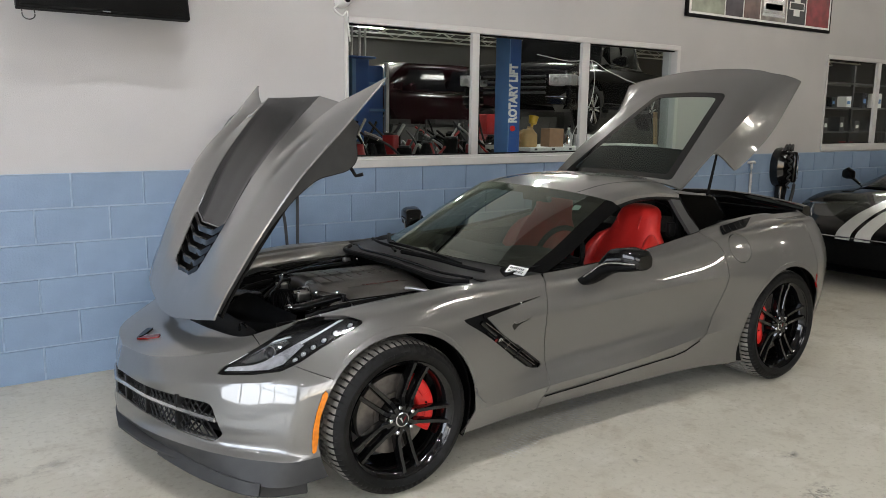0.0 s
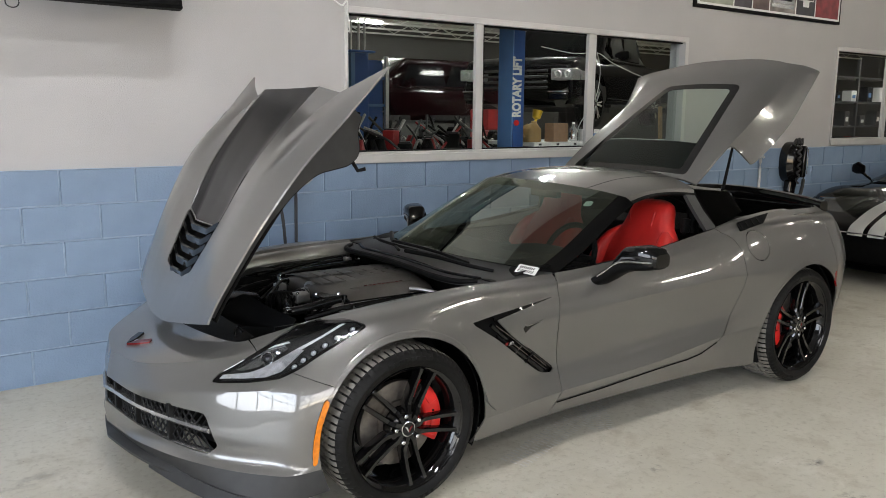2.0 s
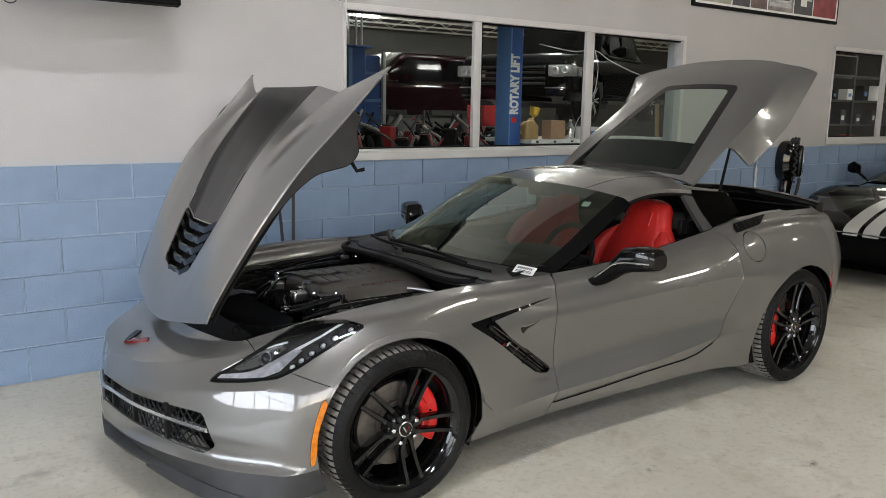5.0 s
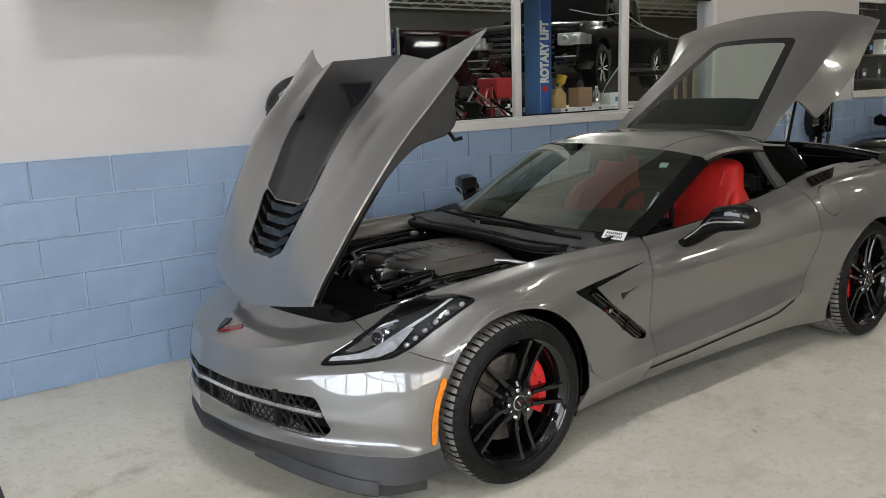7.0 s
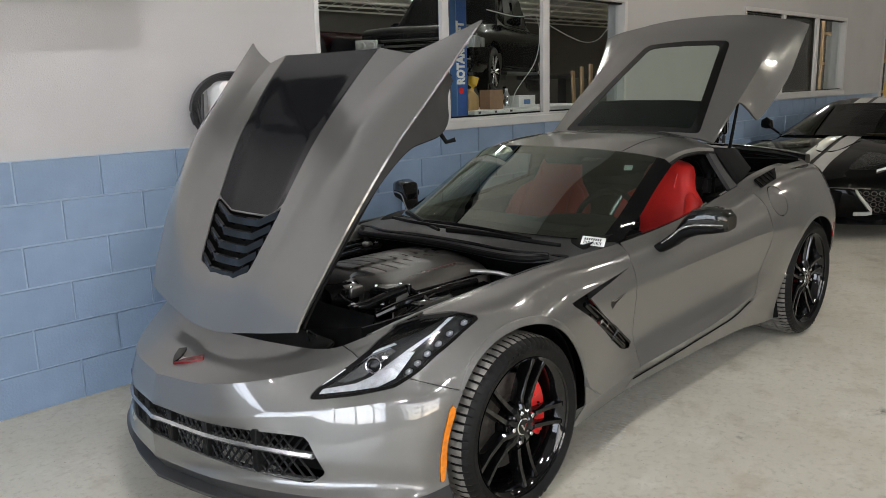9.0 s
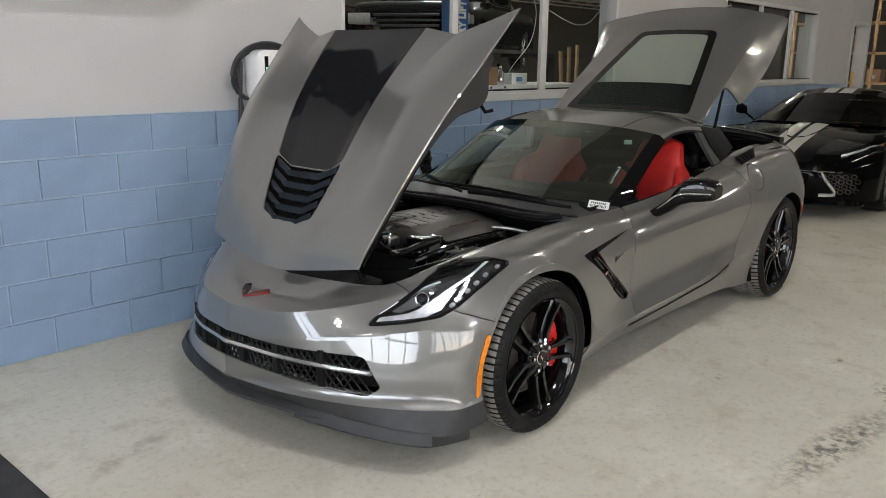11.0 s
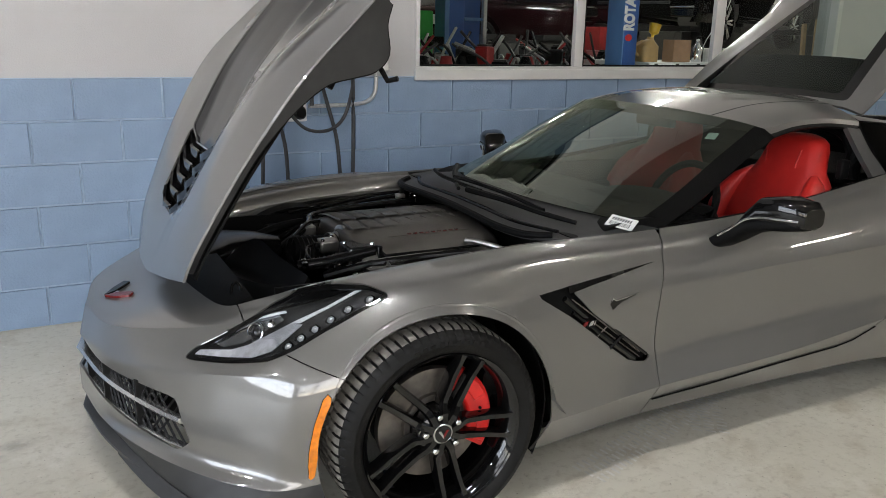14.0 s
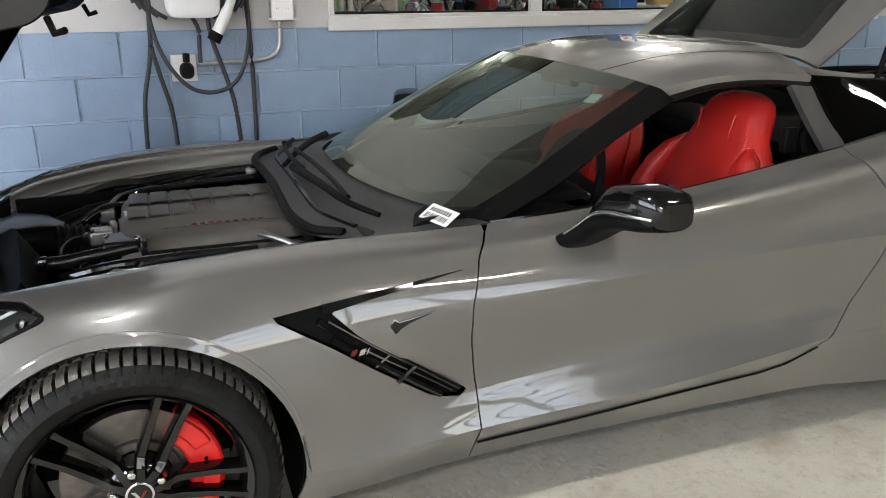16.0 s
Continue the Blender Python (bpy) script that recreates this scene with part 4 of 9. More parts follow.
    # row of small lamps in six-sided cups
    for cx, cz in ((-0.191, 0.735), (-0.252, 0.7105), (-0.300, 0.6855), (-0.343, 0.6615), (-0.382, 0.6385), (-0.4155, 0.618)):
        p = on_flank(cx, cz, s, 0.008)
        turn = Matrix.Translation(p) @ tilt @ Matrix.Rotation(0.5, 4, "Z") @ Matrix.Diagonal((1, 0.72, 1, 1))
        bm = bmesh.new()
        lathe(bm, [(0.0135, -0.006), (0.0150, 0.001), (0.0170, 0.002), (0.0185, -0.006)], 6, turn)
        part("led", bm, gloss_black, lens, "six-sided black lamp cup")
        bm = bmesh.new()
        lathe(bm, [(0.0, 0.0), (0.0055, -0.001), (0.0135, -0.006)], 6, turn)
        part("led_cell", bm, reflector_silver, lens)
        bm = bmesh.new()
        lathe(bm, [(0.0, 0.003), (0.0030, 0.002), (0.0042, -0.002)], 8, turn @ Matrix.Translation((0.003, 0.002, 0)))
        part("led_point", bm, light_guide, lens)
    return lens


headlight(1)
headlight(-1)


# wheels
def wheel(x, s, y_face, tyre_r, tyre_w, rim_r, name="wheel"):
    """A split-spoke alloy wheel; s = 1 faces -y."""
    z = tyre_r - 0.001
    m = pose(x, s * y_face, z, 90, 0, 0 if s > 0 else 180)
    bm = bmesh.new()
    w = tyre_w
    # barrel and outer lip, depth measured inwards from the face
    lathe(bm, [(rim_r + 0.004, 0.018), (rim_r + 0.009, 0.022), (rim_r + 0.011, 0.014), (rim_r - 0.002, 0.004), (rim_r - 0.012, -0.006), (rim_r - 0.022, -0.06), (rim_r - 0.028, -0.17), (rim_r - 0.004, -0.20), (rim_r + 0.010, -0.205)], 72)
    lathe(bm, [(0.0, 0.004), (0.034, 0.004), (0.040, -0.001), (0.062, -0.006), (0.070, -0.014), (0.074, -0.05), (0.0, -0.05)], 40)
    spokes = []
    base = 66 if x < 1 else 84
    for k in range(5):
        a = radians(base + 72 * k)
        ray, side = Vector((math.cos(a), math.sin(a), 0)), Vector((-math.sin(a), math.cos(a), 0))
        for d in (-1, 1):
            sb = bmesh.new()
            prev = None
            for q in np.linspace(0.13, 1.0, 14):
                # each pair springs from one root, forks, then runs almost parallel to the rim
                off = float(np.interp(q, (0.13, 0.22, 0.32, 0.45, 0.85, 1.0), (0.006, 0.015, 0.0235, 0.0255, 0.0310, 0.0345)))
                dip = float(np.interp(q, (0.13, 0.25, 0.36, 0.7, 0.93, 1.0), (0.004, 0.003, -0.012, -0.010, 0.0, 0.002)))
                hw = float(np.interp(q, (0.13, 0.25, 0.4, 0.9, 1.0), (0.0150, 0.0145, 0.0122, 0.0104, 0.0130)))
                c = ray * (q * (rim_r - 0.004)) + side * d * off + Vector((0, 0, dip))
                ring = [sb.verts.new(c + side * p * hw + Vector((0, 0, h))) for p, h in ((-1, -0.007), (-0.62, 0.003), (0.62, 0.003), (1, -0.007), (0.9, -0.042), (-0.9, -0.042))]
                if prev:
                    for i in range(6):
                        j = (i + 1) % 6
                        sb.faces.new((prev[i], prev[j], ring[j], ring[i]))
                prev = ring
            sb.faces.new(prev)
            sb.transform(m)
            bmesh.ops.recalc_face_normals(sb, faces=sb.faces)
            spokes.append(sb)
    bm.transform(m)
    bmesh.ops.recalc_face_normals(bm, faces=bm.faces)
    rim = part(name, bm, rim_black, car, "gloss black split-spoke alloy wheel with a winter tyre")
    for sb in spokes:
        part("spoke", sb, rim_black, rim, "", angle=28)
    # tyre with a blocked tread
    bm = bmesh.new()
    R, r0, n = tyre_r, rim_r + 0.006, 288
    prof = [(r0, 0.012), (r0 + 0.012, 0.024), (r0 + 0.035, 0.031), (R - 0.040, 0.030), (R - 0.022, 0.021), (R - 0.008, 0.006), (R - 0.002, -0.012), (R - 0.0005, -0.04), (R, -0.068), (R - 0.008, -0.070), (R - 0.008, -0.078), (R, -0.080),
            (R, -w / 2 + 0.012), (R - 0.008, -w / 2 + 0.010)]
    prof += [(r, -w + 0.024 - d) for r, d in reversed(prof)]
    grooved = {5: 0.005, 6: 0.009, 7: 0.009, 8: 0.009, 11: 0.008, 12: 0.008}
    L = len(prof)
    grooved.update({L - 1 - k: v for k, v in list(grooved.items())})
    rings = []
    for k, (r, d) in enumerate(prof):
        ring = []
        for i in range(n):
            shift = 1 if k in (11, 12, L - 12, L - 13) else 0
            g = grooved.get(k, 0) if (i + shift) % 4 == 0 else 0
            sk = 0.008 * (k % 14 - 6) / 6 if 4 <= k <= L - 5 else 0
            a = 2 * math.pi * (i - 0.42 * (i % 4 == 1) + 0.42 * (i % 4 == 3)) / n + sk
            ring.append(bm.verts.new(((r - g) * math.cos(a), (r - g) * math.sin(a), d)))
        rings.append(ring)
    for ka, (a, b) in enumerate(zip(rings, rings[1:])):
        for i in range(n):
            j = (i + 1) % n
            f = bm.faces.new((a[i], a[j], b[j], b[i]))
            f.material_index = 1 if 4 <= ka <= L - 6 and all(v.co.xy.length > R - 0.0105 for v in f.verts) else 0
    bm.transform(m)
    bmesh.ops.recalc_face_normals(bm, faces=bm.faces)
    ty = part("tyre", bm, rubber, rim, "black winter tyre with dusty block tread", angle=30)
    ty.data.materials.append(tread_dirt)
    # moulded sidewall marks, too faint to read: plain bars along two arcs
    for start in (68, 248):
        for k in range(9):
            a = radians(start + 5.2 * k)
            boxed("sidewall_bar", (-0.007, 0.007, -0.008, 0.008, 0.0, 0.0014), rubber, rim, m=m @ pose((R + r0) / 2 * math.cos(a), (R + r0) / 2 * math.sin(a), 0.0300, 0, 0, math.degrees(a) + 90))
    bm = bmesh.new()
    lathe(bm, [(0.0, 0.010), (0.026, 0.009), (0.031, 0.007), (0.033, 0.002)], 32)
    bm.transform(m)
    cap = part("centre_cap", bm, chrome, rim, "chrome ringed centre cap")
    bm = bmesh.new()
    disc(bm, 0.0265, 28, None, 0.0112)
    bm.transform(m)
    part("cap_face", bm, gloss_black, rim)
    for sx, mt in ((1, red_badge), (-1, chrome)):
        bm = bmesh.new()
        prism(bm, [(0, -0.014), (sx * 0.018, 0.012), (sx * 0.009, 0.012), (0, -0.004)], 0.0015)
        bm.transform(m @ Matrix.Translation((0, 0, 0.0114)))
        bmesh.ops.recalc_face_normals(bm, faces=bm.faces)
        part("cap_mark", bm, mt, rim)
    for k in range(5):
        a = radians(base + 36 + 72 * k)
        bm = bmesh.new()
        lathe(bm, [(0.0, 0.008), (0.006, 0.0075), (0.0095, 0.005), (0.0105, 0.0), (0.0105, -0.008), (0.0135, -0.012), (0.0135, -0.02)], 6, Matrix.Translation((0.056 * math.cos(a), 0.056 * math.sin(a), 0.008)))
        bm.transform(m)
        part("lug_nut", bm, chrome, rim, "bright steel lug nut")
    # brake
    bm = bmesh.new()
    lathe(bm, [(0.075, -0.060), (0.095, -0.060), (0.097, -0.072), (0.172, -0.072), (0.174, -0.09), (0.172, -0.10), (0.08, -0.10)], 60)
    bm.transform(m)
    part("brake_disc", bm, disc_steel, car, "worn iron brake disc")
    bm = bmesh.new()
    mid = 13 if x < 1 else 176
    arc = [radians(a) for a in np.linspace(mid - 46, mid + 46, 13)]
    top = [(0.192 * math.cos(a), 0.192 * math.sin(a)) for a in arc] + [(0.112 * math.cos(a), 0.112 * math.sin(a)) for a in reversed(arc)]
    prism(bm, top, 0.05)
    bm.transform(m @ Matrix.Translation((0, 0, -0.094)) @ Matrix.Diagonal((s, 1, 1, 1)))
    bmesh.ops.recalc_face_normals(bm, faces=bm.faces)
    cal = part("brake_caliper", bm, caliper_red, car, "bright red brake caliper", bevel=0.008)
    # raised middle bridge, pad pins and a plain mark on the caliper's face
    for lo, hi in ((mid - 40, mid - 14), (mid + 12, mid + 40)):
        bm = bmesh.new()
        arc = [radians(a) for a in np.linspace(lo, hi, 7)]
        prism(bm, [(0.182 * math.cos(a), 0.182 * math.sin(a)) for a in arc] + [(0.140 * math.cos(a), 0.140 * math.sin(a)) for a in reversed(arc)], 0.010)
        bm.transform(m @ Matrix.Translation((0, 0, -0.045)) @ Matrix.Diagonal((s, 1, 1, 1)))
        bmesh.ops.recalc_face_normals(bm, faces=bm.faces)
        part("caliper_boss", bm, caliper_red, cal, bevel=0.004)
    for dz in (-0.022, 0.03):
        bm = bmesh.new()
        lathe(bm, [(0, 0.006), (0.004, 0.006), (0.005, 0)], 8)
        bm.transform(m @ Matrix.Translation((s * (0.15 if x < 1 else -0.15), dz, -0.044)))
        part("bolt", bm, matt_black, cal)
    # black cone behind the spokes, standing in for the shade inside the wheel
    bm = bmesh.new()
    lathe(bm, [(0.004, -0.10), (0.150, -0.11), (0.16, -0.19)], 40)
    bm.transform(m)
    part("hub_shadow", bm, matt_black, rim, "black cone standing in for shade behind the spokes")


for s in (1, -1):
    wheel(FRONT_AXLE[0], s, -0.898, 0.328, 0.245, 0.243)
    wheel(REAR_AXLE[0], s, -0.885, 0.341, 0.285, 0.256)

# narrow flared lip round each wheel opening
for (ax, az), R, dz in ((FRONT_AXLE, FRONT_ARCH, -0.005), (REAR_AXLE, REAR_ARCH, -0.008)):
    for s in (1, -1):
        bm = bmesh.new()
        prev = None
        for a in np.linspace(radians(4 if ax < 1 else 30), radians(150), 49):
            w = 0.026 * max(0.0, math.sin((a - radians(4 if ax < 1 else 30)) / radians(146 if ax < 1 else 120) * math.pi)) ** 0.5 + 0.002
            ring = []
            for k, out in ((1.0, 0.002), (0.93, -0.0012), (0.45, 0.0004), (0.0, 0.004)):
                x, z = ax + (R + w * k) * math.cos(a), az + dz + (R + w * k) * math.sin(a)
                p = on_flank(x, z, s, 0.0)
                ring.append(bm.verts.new((x, p.y + s * out, z)))
            if prev:
                for i in range(3):
                    bm.faces.new((prev[i], prev[i + 1], ring[i + 1], ring[i]))
            prev = ring
        bmesh.ops.recalc_face_normals(bm, faces=bm.faces)
        part("arch_lip", bm, grey_paint, car, "grey flared lip round the wheel opening", angle=18)

# wheel-house liners
for (ax, az), R, name in ((FRONT_AXLE, FRONT_ARCH, "wheel_liner"), (REAR_AXLE, REAR_ARCH, "wheel_liner")):
    for s in (1, -1):
        bm = bmesh.new()
        prev = None
        for a in np.linspace(radians(-26), radians(206), 33):
            c, q = math.cos(a), math.sin(a)
            ring = [bm.verts.new((ax + (R + e) * c, s * y, az + (R + e) * q)) for y, e in ((-0.868, 0.004), (-0.86, 0.012), (-0.84, 0.02), (-0.50, 0.02))]
            if prev:
                for i in range(3):
                    bm.faces.new((prev[i], prev[i + 1], ring[i + 1], ring[i]))
            prev = ring
        bmesh.ops.recalc_face_normals(bm, faces=bm.faces)
        part(name, bm, matt_black, car, "black wheel-house liner", thick=0.003)
        boxed("wheel_house_wall", (ax - R, ax + R, s * -0.50 - 0.005, s * -0.50 + 0.005, 0.16, 0.70), matt_black, car)
boxed("floor_pan", (0.40, 2.30, -0.78, 0.78, 0.19, 0.21), matt_black, car)
boxed("floor_pan", (-0.60, 0.40, -0.50, 0.50, 0.185, 0.200), matt_black, car)
boxed("floor_pan", (2.30, 3.30, -0.52, 0.52, 0.20, 0.22), matt_black, car)

# ---- hood, standing open on its front hinge ----
HOOD = Matrix(((0.575, 0, -0.818, -0.64), (0, 1, 0, 0), (0.818, 0, 0.575, 0.75), (0, 0, 0, 1)))
# lines along the hood: (along, across, height) from the front edge to the rear edge
HOOD_LINES = [
    [(-0.090, 0.0, 0.006), (0.02, 0.0, 0.024), (0.12, 0.0, 0.036), (0.38, 0.0, 0.050), (0.65, 0.0, 0.078), (0.90, 0.0, 0.067), (1.068, 0.0, 0.047)],
    [(-0.088, -0.08, 0.006), (0.02, -0.10, 0.025), (0.12, -0.11, 0.038), (0.38, -0.15, 0.052), (0.65, -0.185, 0.080), (0.90, -0.22, 0.068), (1.070, -0.24, 0.047)],
    [(-0.080, -0.14, 0.006), (0.02, -0.16, 0.028), (0.12, -0.175, 0.045), (0.38, -0.215, 0.070), (0.65, -0.242, 0.088), (0.90, -0.268, 0.071), (1.072, -0.285, 0.046)],
    [(-0.060, -0.24, 0.005), (0.03, -0.26, 0.032), (0.13, -0.28, 0.056), (0.38, -0.33, 0.092), (0.65, -0.36, 0.100), (0.90, -0.405, 0.056), (1.061, -0.44, 0.012)],
    [(-0.035, -0.36, 0.003), (0.04, -0.38, 0.030), (0.14, -0.405, 0.054), (0.38, -0.465, 0.096), (0.65, -0.510, 0.112), (0.90, -0.555, 0.064), (1.120, -0.570, 0.008)],
    [(-0.003, -0.487, -0.003), (0.05, -0.502, 0.013), (0.14, -0.527, 0.030), (0.38, -0.587, 0.060), (0.65, -0.639, 0.067), (0.90, -0.670, 0.036), (1.19, -0.697, 0.0)],
]


HOOD_LINES.append([(x + 0.003, y - 0.004, h - 0.006) for x, y, h in HOOD_LINES[5]])


def faceted(lines, cuts, nu, nv):
    """A skin with a crease along each of the lines numbered in cuts."""
    V, F = [], []
    for a, b in zip([0] + cuts, cuts + [len(lines) - 1]):
        v, f = sheet(lines[a:b + 1], nu, nv)
        F += [tuple(i + len(V) for i in q) for q in f]
        V += v
    return V, F


hood_half = faceted(HOOD_LINES, [1, 2, 3, 5], 10, 6)
VENT = rounded([(0.352, 0.05), (0.352, -0.12), (0.392, -0.206), (0.375, -0.216), (0.14, -0.165), (0.112, -0.08), (0.105, 0.05)], 0.012, 3)
PANEL = rounded([(0.358, 0.05), (0.358, -0.122), (0.399, -0.212), (0.65, -0.249), (0.90, -0.277), (1.09, -0.294), (1.09, 0.05)], 0.005, 2)
in_hood_vent, in_panel = inside(VENT, (0, 1)), inside(PANEL, (0, 1))
outer = clip(clip(hood_half, outside(in_hood_vent)), outside(in_panel))
hood = from_mesh("hood", joined(outer), grey_paint, car, "raised grey hood with a dark centre panel and louvred vent", thick=0.006, m=HOOD, angle=9, edge=0.002)
centre = clip(hood_half, within(in_panel, 0.001))
from_mesh("centre_panel", joined(pushed(centre, 0, 0, -0.004)), dark_insert, hood, "dark glossy centre panel", thick=0.006, m=HOOD)
from_mesh("vent_tray", joined(pushed(clip(hood_half, within(in_hood_vent, -0.004)), 0, 0, -0.045)), matt_black, hood, thick=0.003, m=HOOD)
for i in range(5):
    s0 = 0.358 - 0.052 * i
    w = 0.20 - 0.011 * i
    bm = bmesh.new()
    prev = None
    for y in np.linspace(-w, w, 17):
        k = abs(y) / w
        s = s0 + 0.085 * max(0.0, k - 0.5) - 0.036
        h = 0.046 + 0.014 * k - 0.004 * i
        ring = [bm.verts.new(p) for p in ((s + 0.008, y, h + 0.009), (s - 0.014, y, h - 0.004), (s - 0.013, y, h - 0.012), (s + 0.016, y, h + 0.003))]
        if prev:
            for a in range(4):
                b = (a + 1) % 4
                bm.faces.new((prev[a], prev[b], ring[b], ring[a]))
        prev = ring
    bm.transform(HOOD)
    bmesh.ops.recalc_face_normals(bm, faces=bm.faces)
    part("louvre", bm, gloss_black, hood, "black louvre blade")
    for y in (-0.10, 0.0, 0.10):
        h = 0.046 + 0.014 * abs(y) / w - 0.004 * i
        boxed("louvre_post", (s0 - 0.050, s0 - 0.018, y - 0.003, y + 0.003, h - 0.030, h - 0.006), satin_black, hood, m=HOOD)
under = [(x, y * 0.97, z - 0.035) for x, y, z in hood_half[0]], hood_half[1]
under = clip(clip(under, lambda v: 0.02 - v[0]), lambda v: v[0] - 0.98)
from_mesh("hood_liner", joined(under), matt_black, hood, "black inner hood panel", thick=0.006, m=HOOD)
# inner rib and hinge arms along each side
for s in (1, -1):
    bm = bmesh.new()
    prof = [(0.03, 0.478, -0.020), (0.14, 0.520, 0.006), (0.38, 0.582, 0.036), (0.50, 0.608, 0.036), (0.60, 0.622, 0.022), (0.69, 0.630, -0.008), (0.75, 0.630, -0.060), (0.80, 0.630, -0.102), (0.86, 0.632, -0.108), (0.92, 0.640, -0.055), (0.97, 0.660, -0.028)]
    edge = np.array(spline(HOOD_LINES[6], 12))
    prev = None
    inner_bm, inner_prev = bmesh.new(), None
    for a, b, c in spline(prof, 4):
        ey, ez = float(np.interp(a, edge[:, 0], -edge[:, 1])), float(np.interp(a, edge[:, 0], edge[:, 2]))
        ring = [bm.verts.new((a, s * (ey - 0.002), ez - 0.002)), bm.verts.new((a, s * b, c))]
        inner = [inner_bm.verts.new((a, s * (b - 0.002), c)), inner_bm.verts.new((a, s * (b - 0.12), c + 0.03)), inner_bm.verts.new((a, s * (b - 0.16), 0.0))]
        if prev:
            bm.faces.new((prev[0], prev[1], ring[1], ring[0]))
            for i in range(2):
                inner_bm.faces.new((inner_prev[i], inner_prev[i + 1], inner[i + 1], inner[i]))
        prev, inner_prev = ring, inner
    for b in (bm, inner_bm):
        b.transform(HOOD)
        bmesh.ops.recalc_face_normals(b, faces=b.faces)
    # grey rib given a darker colour for the shade on its downward face
    part("hood_rib", bm, valance_grey, hood, "stamped inner rib, coloured darker for its shaded underside", thick=0.004)
    part("inner_frame", inner_bm, matt_black, hood, "black inner frame of the hood", thick=0.004)
    bm = bmesh.new()
    tube(bm, [HOOD @ Vector((0.82, s * 0.60, -0.12)), HOOD @ Vector((0.80, s * 0.62, -0.15)), HOOD @ Vector((0.82, s * 0.64, -0.165))], 0.008, 8)
    part("latch_striker", bm, matt_black, hood)

# ---- greenhouse ----
SCREEN_BASE = [(0.66, 0.0, 0.862), (0.68, -0.25, 0.856), (0.745, -0.45, 0.846), (0.83, -0.59, 0.832), (0.905, -0.665, 0.815)]
SCREEN_LOW = [(0.87, 0.0, 0.965), (0.89, -0.24, 0.96), (0.945, -0.43, 0.945), (1.02, -0.565, 0.922), (1.09, -0.645, 0.900)]
SCREEN_HIGH = [(1.12, 0.0, 1.085), (1.14, -0.23, 1.08), (1.19, -0.41, 1.065), (1.255, -0.545, 1.042), (1.31, -0.622, 1.020)]
SCREEN_TOP = [(1.36, 0.0, 1.182), (1.375, -0.22, 1.178), (1.415, -0.39, 1.166), (1.465, -0.52, 1.148), (1.51, -0.598, 1.128)]
ROOF_A = [(1.60, 0.0, 1.222), (1.61, -0.22, 1.218), (1.63, -0.38, 1.204), (1.655, -0.51, 1.180), (1.68, -0.585, 1.150)]
ROOF_B = [(1.85, 0.0, 1.236), (1.85, -0.22, 1.231), (1.86, -0.37, 1.216), (1.865, -0.50, 1.186), (1.87, -0.578, 1.156)]
ROOF_C = [(2.12, 0.0, 1.225), (2.11, -0.22, 1.220), (2.10, -0.37, 1.203), (2.09, -0.49, 1.172), (2.085, -0.572, 1.140)]
screen_half = sheet([SCREEN_BASE, SCREEN_LOW, SCREEN_HIGH, SCREEN_TOP], 6, 8)
glass_part = clip(screen_half, lambda v: abs(v[1]) - (0.668 - 0.075 * (v[2] - 0.80) / 0.33) + 0.024)
pillar_part = clip(screen_half, lambda v: -abs(v[1]) + (0.668 - 0.075 * (v[2] - 0.80) / 0.33) - 0.024)
windscreen = from_mesh("windscreen", joined(glass_part), screen_glass, car, "green tinted windscreen reflecting the hall", thick=0.0)
windscreen.visible_shadow = False
from_mesh("screen_header", joined(pushed(clip(glass_part, lambda v: 1.150 - 0.09 * abs(v[1]) ** 2 - v[2]), 0.002, 0, -0.003)), gloss_black, windscreen, "black band along the top edge")
lower_band = clip(glass_part, lambda v: v[2] - (0.888 - 0.045 * (abs(v[1]) / 0.62) ** 2 + 0.05 * max(0.0, (abs(v[1]) - 0.5) / 0.12)))
from_mesh("screen_footer", joined(pushed(lower_band, 0.003, 0, -0.004)), gloss_black, windscreen, "black band along the lower edge")
both("a_pillar", pillar_part, pillar_black, label="gloss black windscreen pillar", thick=0.03)
roof_half = sheet([SCREEN_TOP, ROOF_A, ROOF_B, ROOF_C], 6, 8)
from_mesh("roof", joined(clip(roof_half, lambda v: abs(v[1]) - 0.62)), grey_paint, car, "grey roof panel with bright reflections", thick=0.012)


for q in (1, -1):
    seam = clip(clip(roof_half, lambda v: 0.405 - abs(v[1])), lambda v: abs(v[1]) - 0.412)
    from_mesh("roof_seam", pushed(seam if q > 0 else mirrored(seam), 0, 0, 0.0012), matt_black, car, "dark gap beside the lift-out roof panel")


def strip(name, a, b, mat, parent=car, label="", thick=0.012, n=5):
    """A ruled strip between two runs of points, on both flanks."""
    both(name, sheet([a, [tuple((np.array(p) + q) / 2) for p, q in zip(a, b)], b], n, 3), mat, parent, label, thick=thick)


# roof rail over the side window, and the pillar behind it
RAIL_TOP = [(0.905, -0.665, 0.815), (1.09, -0.645, 0.900), (1.31, -0.622, 1.020), (1.51, -0.598, 1.128), (1.68, -0.585, 1.150), (1.87, -0.578, 1.156), (2.085, -0.572, 1.140)]
RAIL_LOW = [(0.955, -0.700, 0.815), (1.15, -0.672, 0.893), (1.35, -0.643, 1.003), (1.55, -0.615, 1.095), (1.69, -0.604, 1.122), (1.87, -0.597, 1.126), (2.06, -0.592, 1.110)]
RAIL_MID = [tuple(0.4 * np.array(a) + 0.6 * np.array(b)) for a, b in zip(RAIL_TOP, RAIL_LOW)]
strip("pillar_trim", RAIL_TOP[:4], RAIL_LOW[:4], pillar_black, label="gloss black trim along the windscreen pillar", thick=0.02)
strip("roof_rail", RAIL_TOP[3:], RAIL_MID[3:], grey_paint, label="grey roof edge over the side window", thick=0.02)
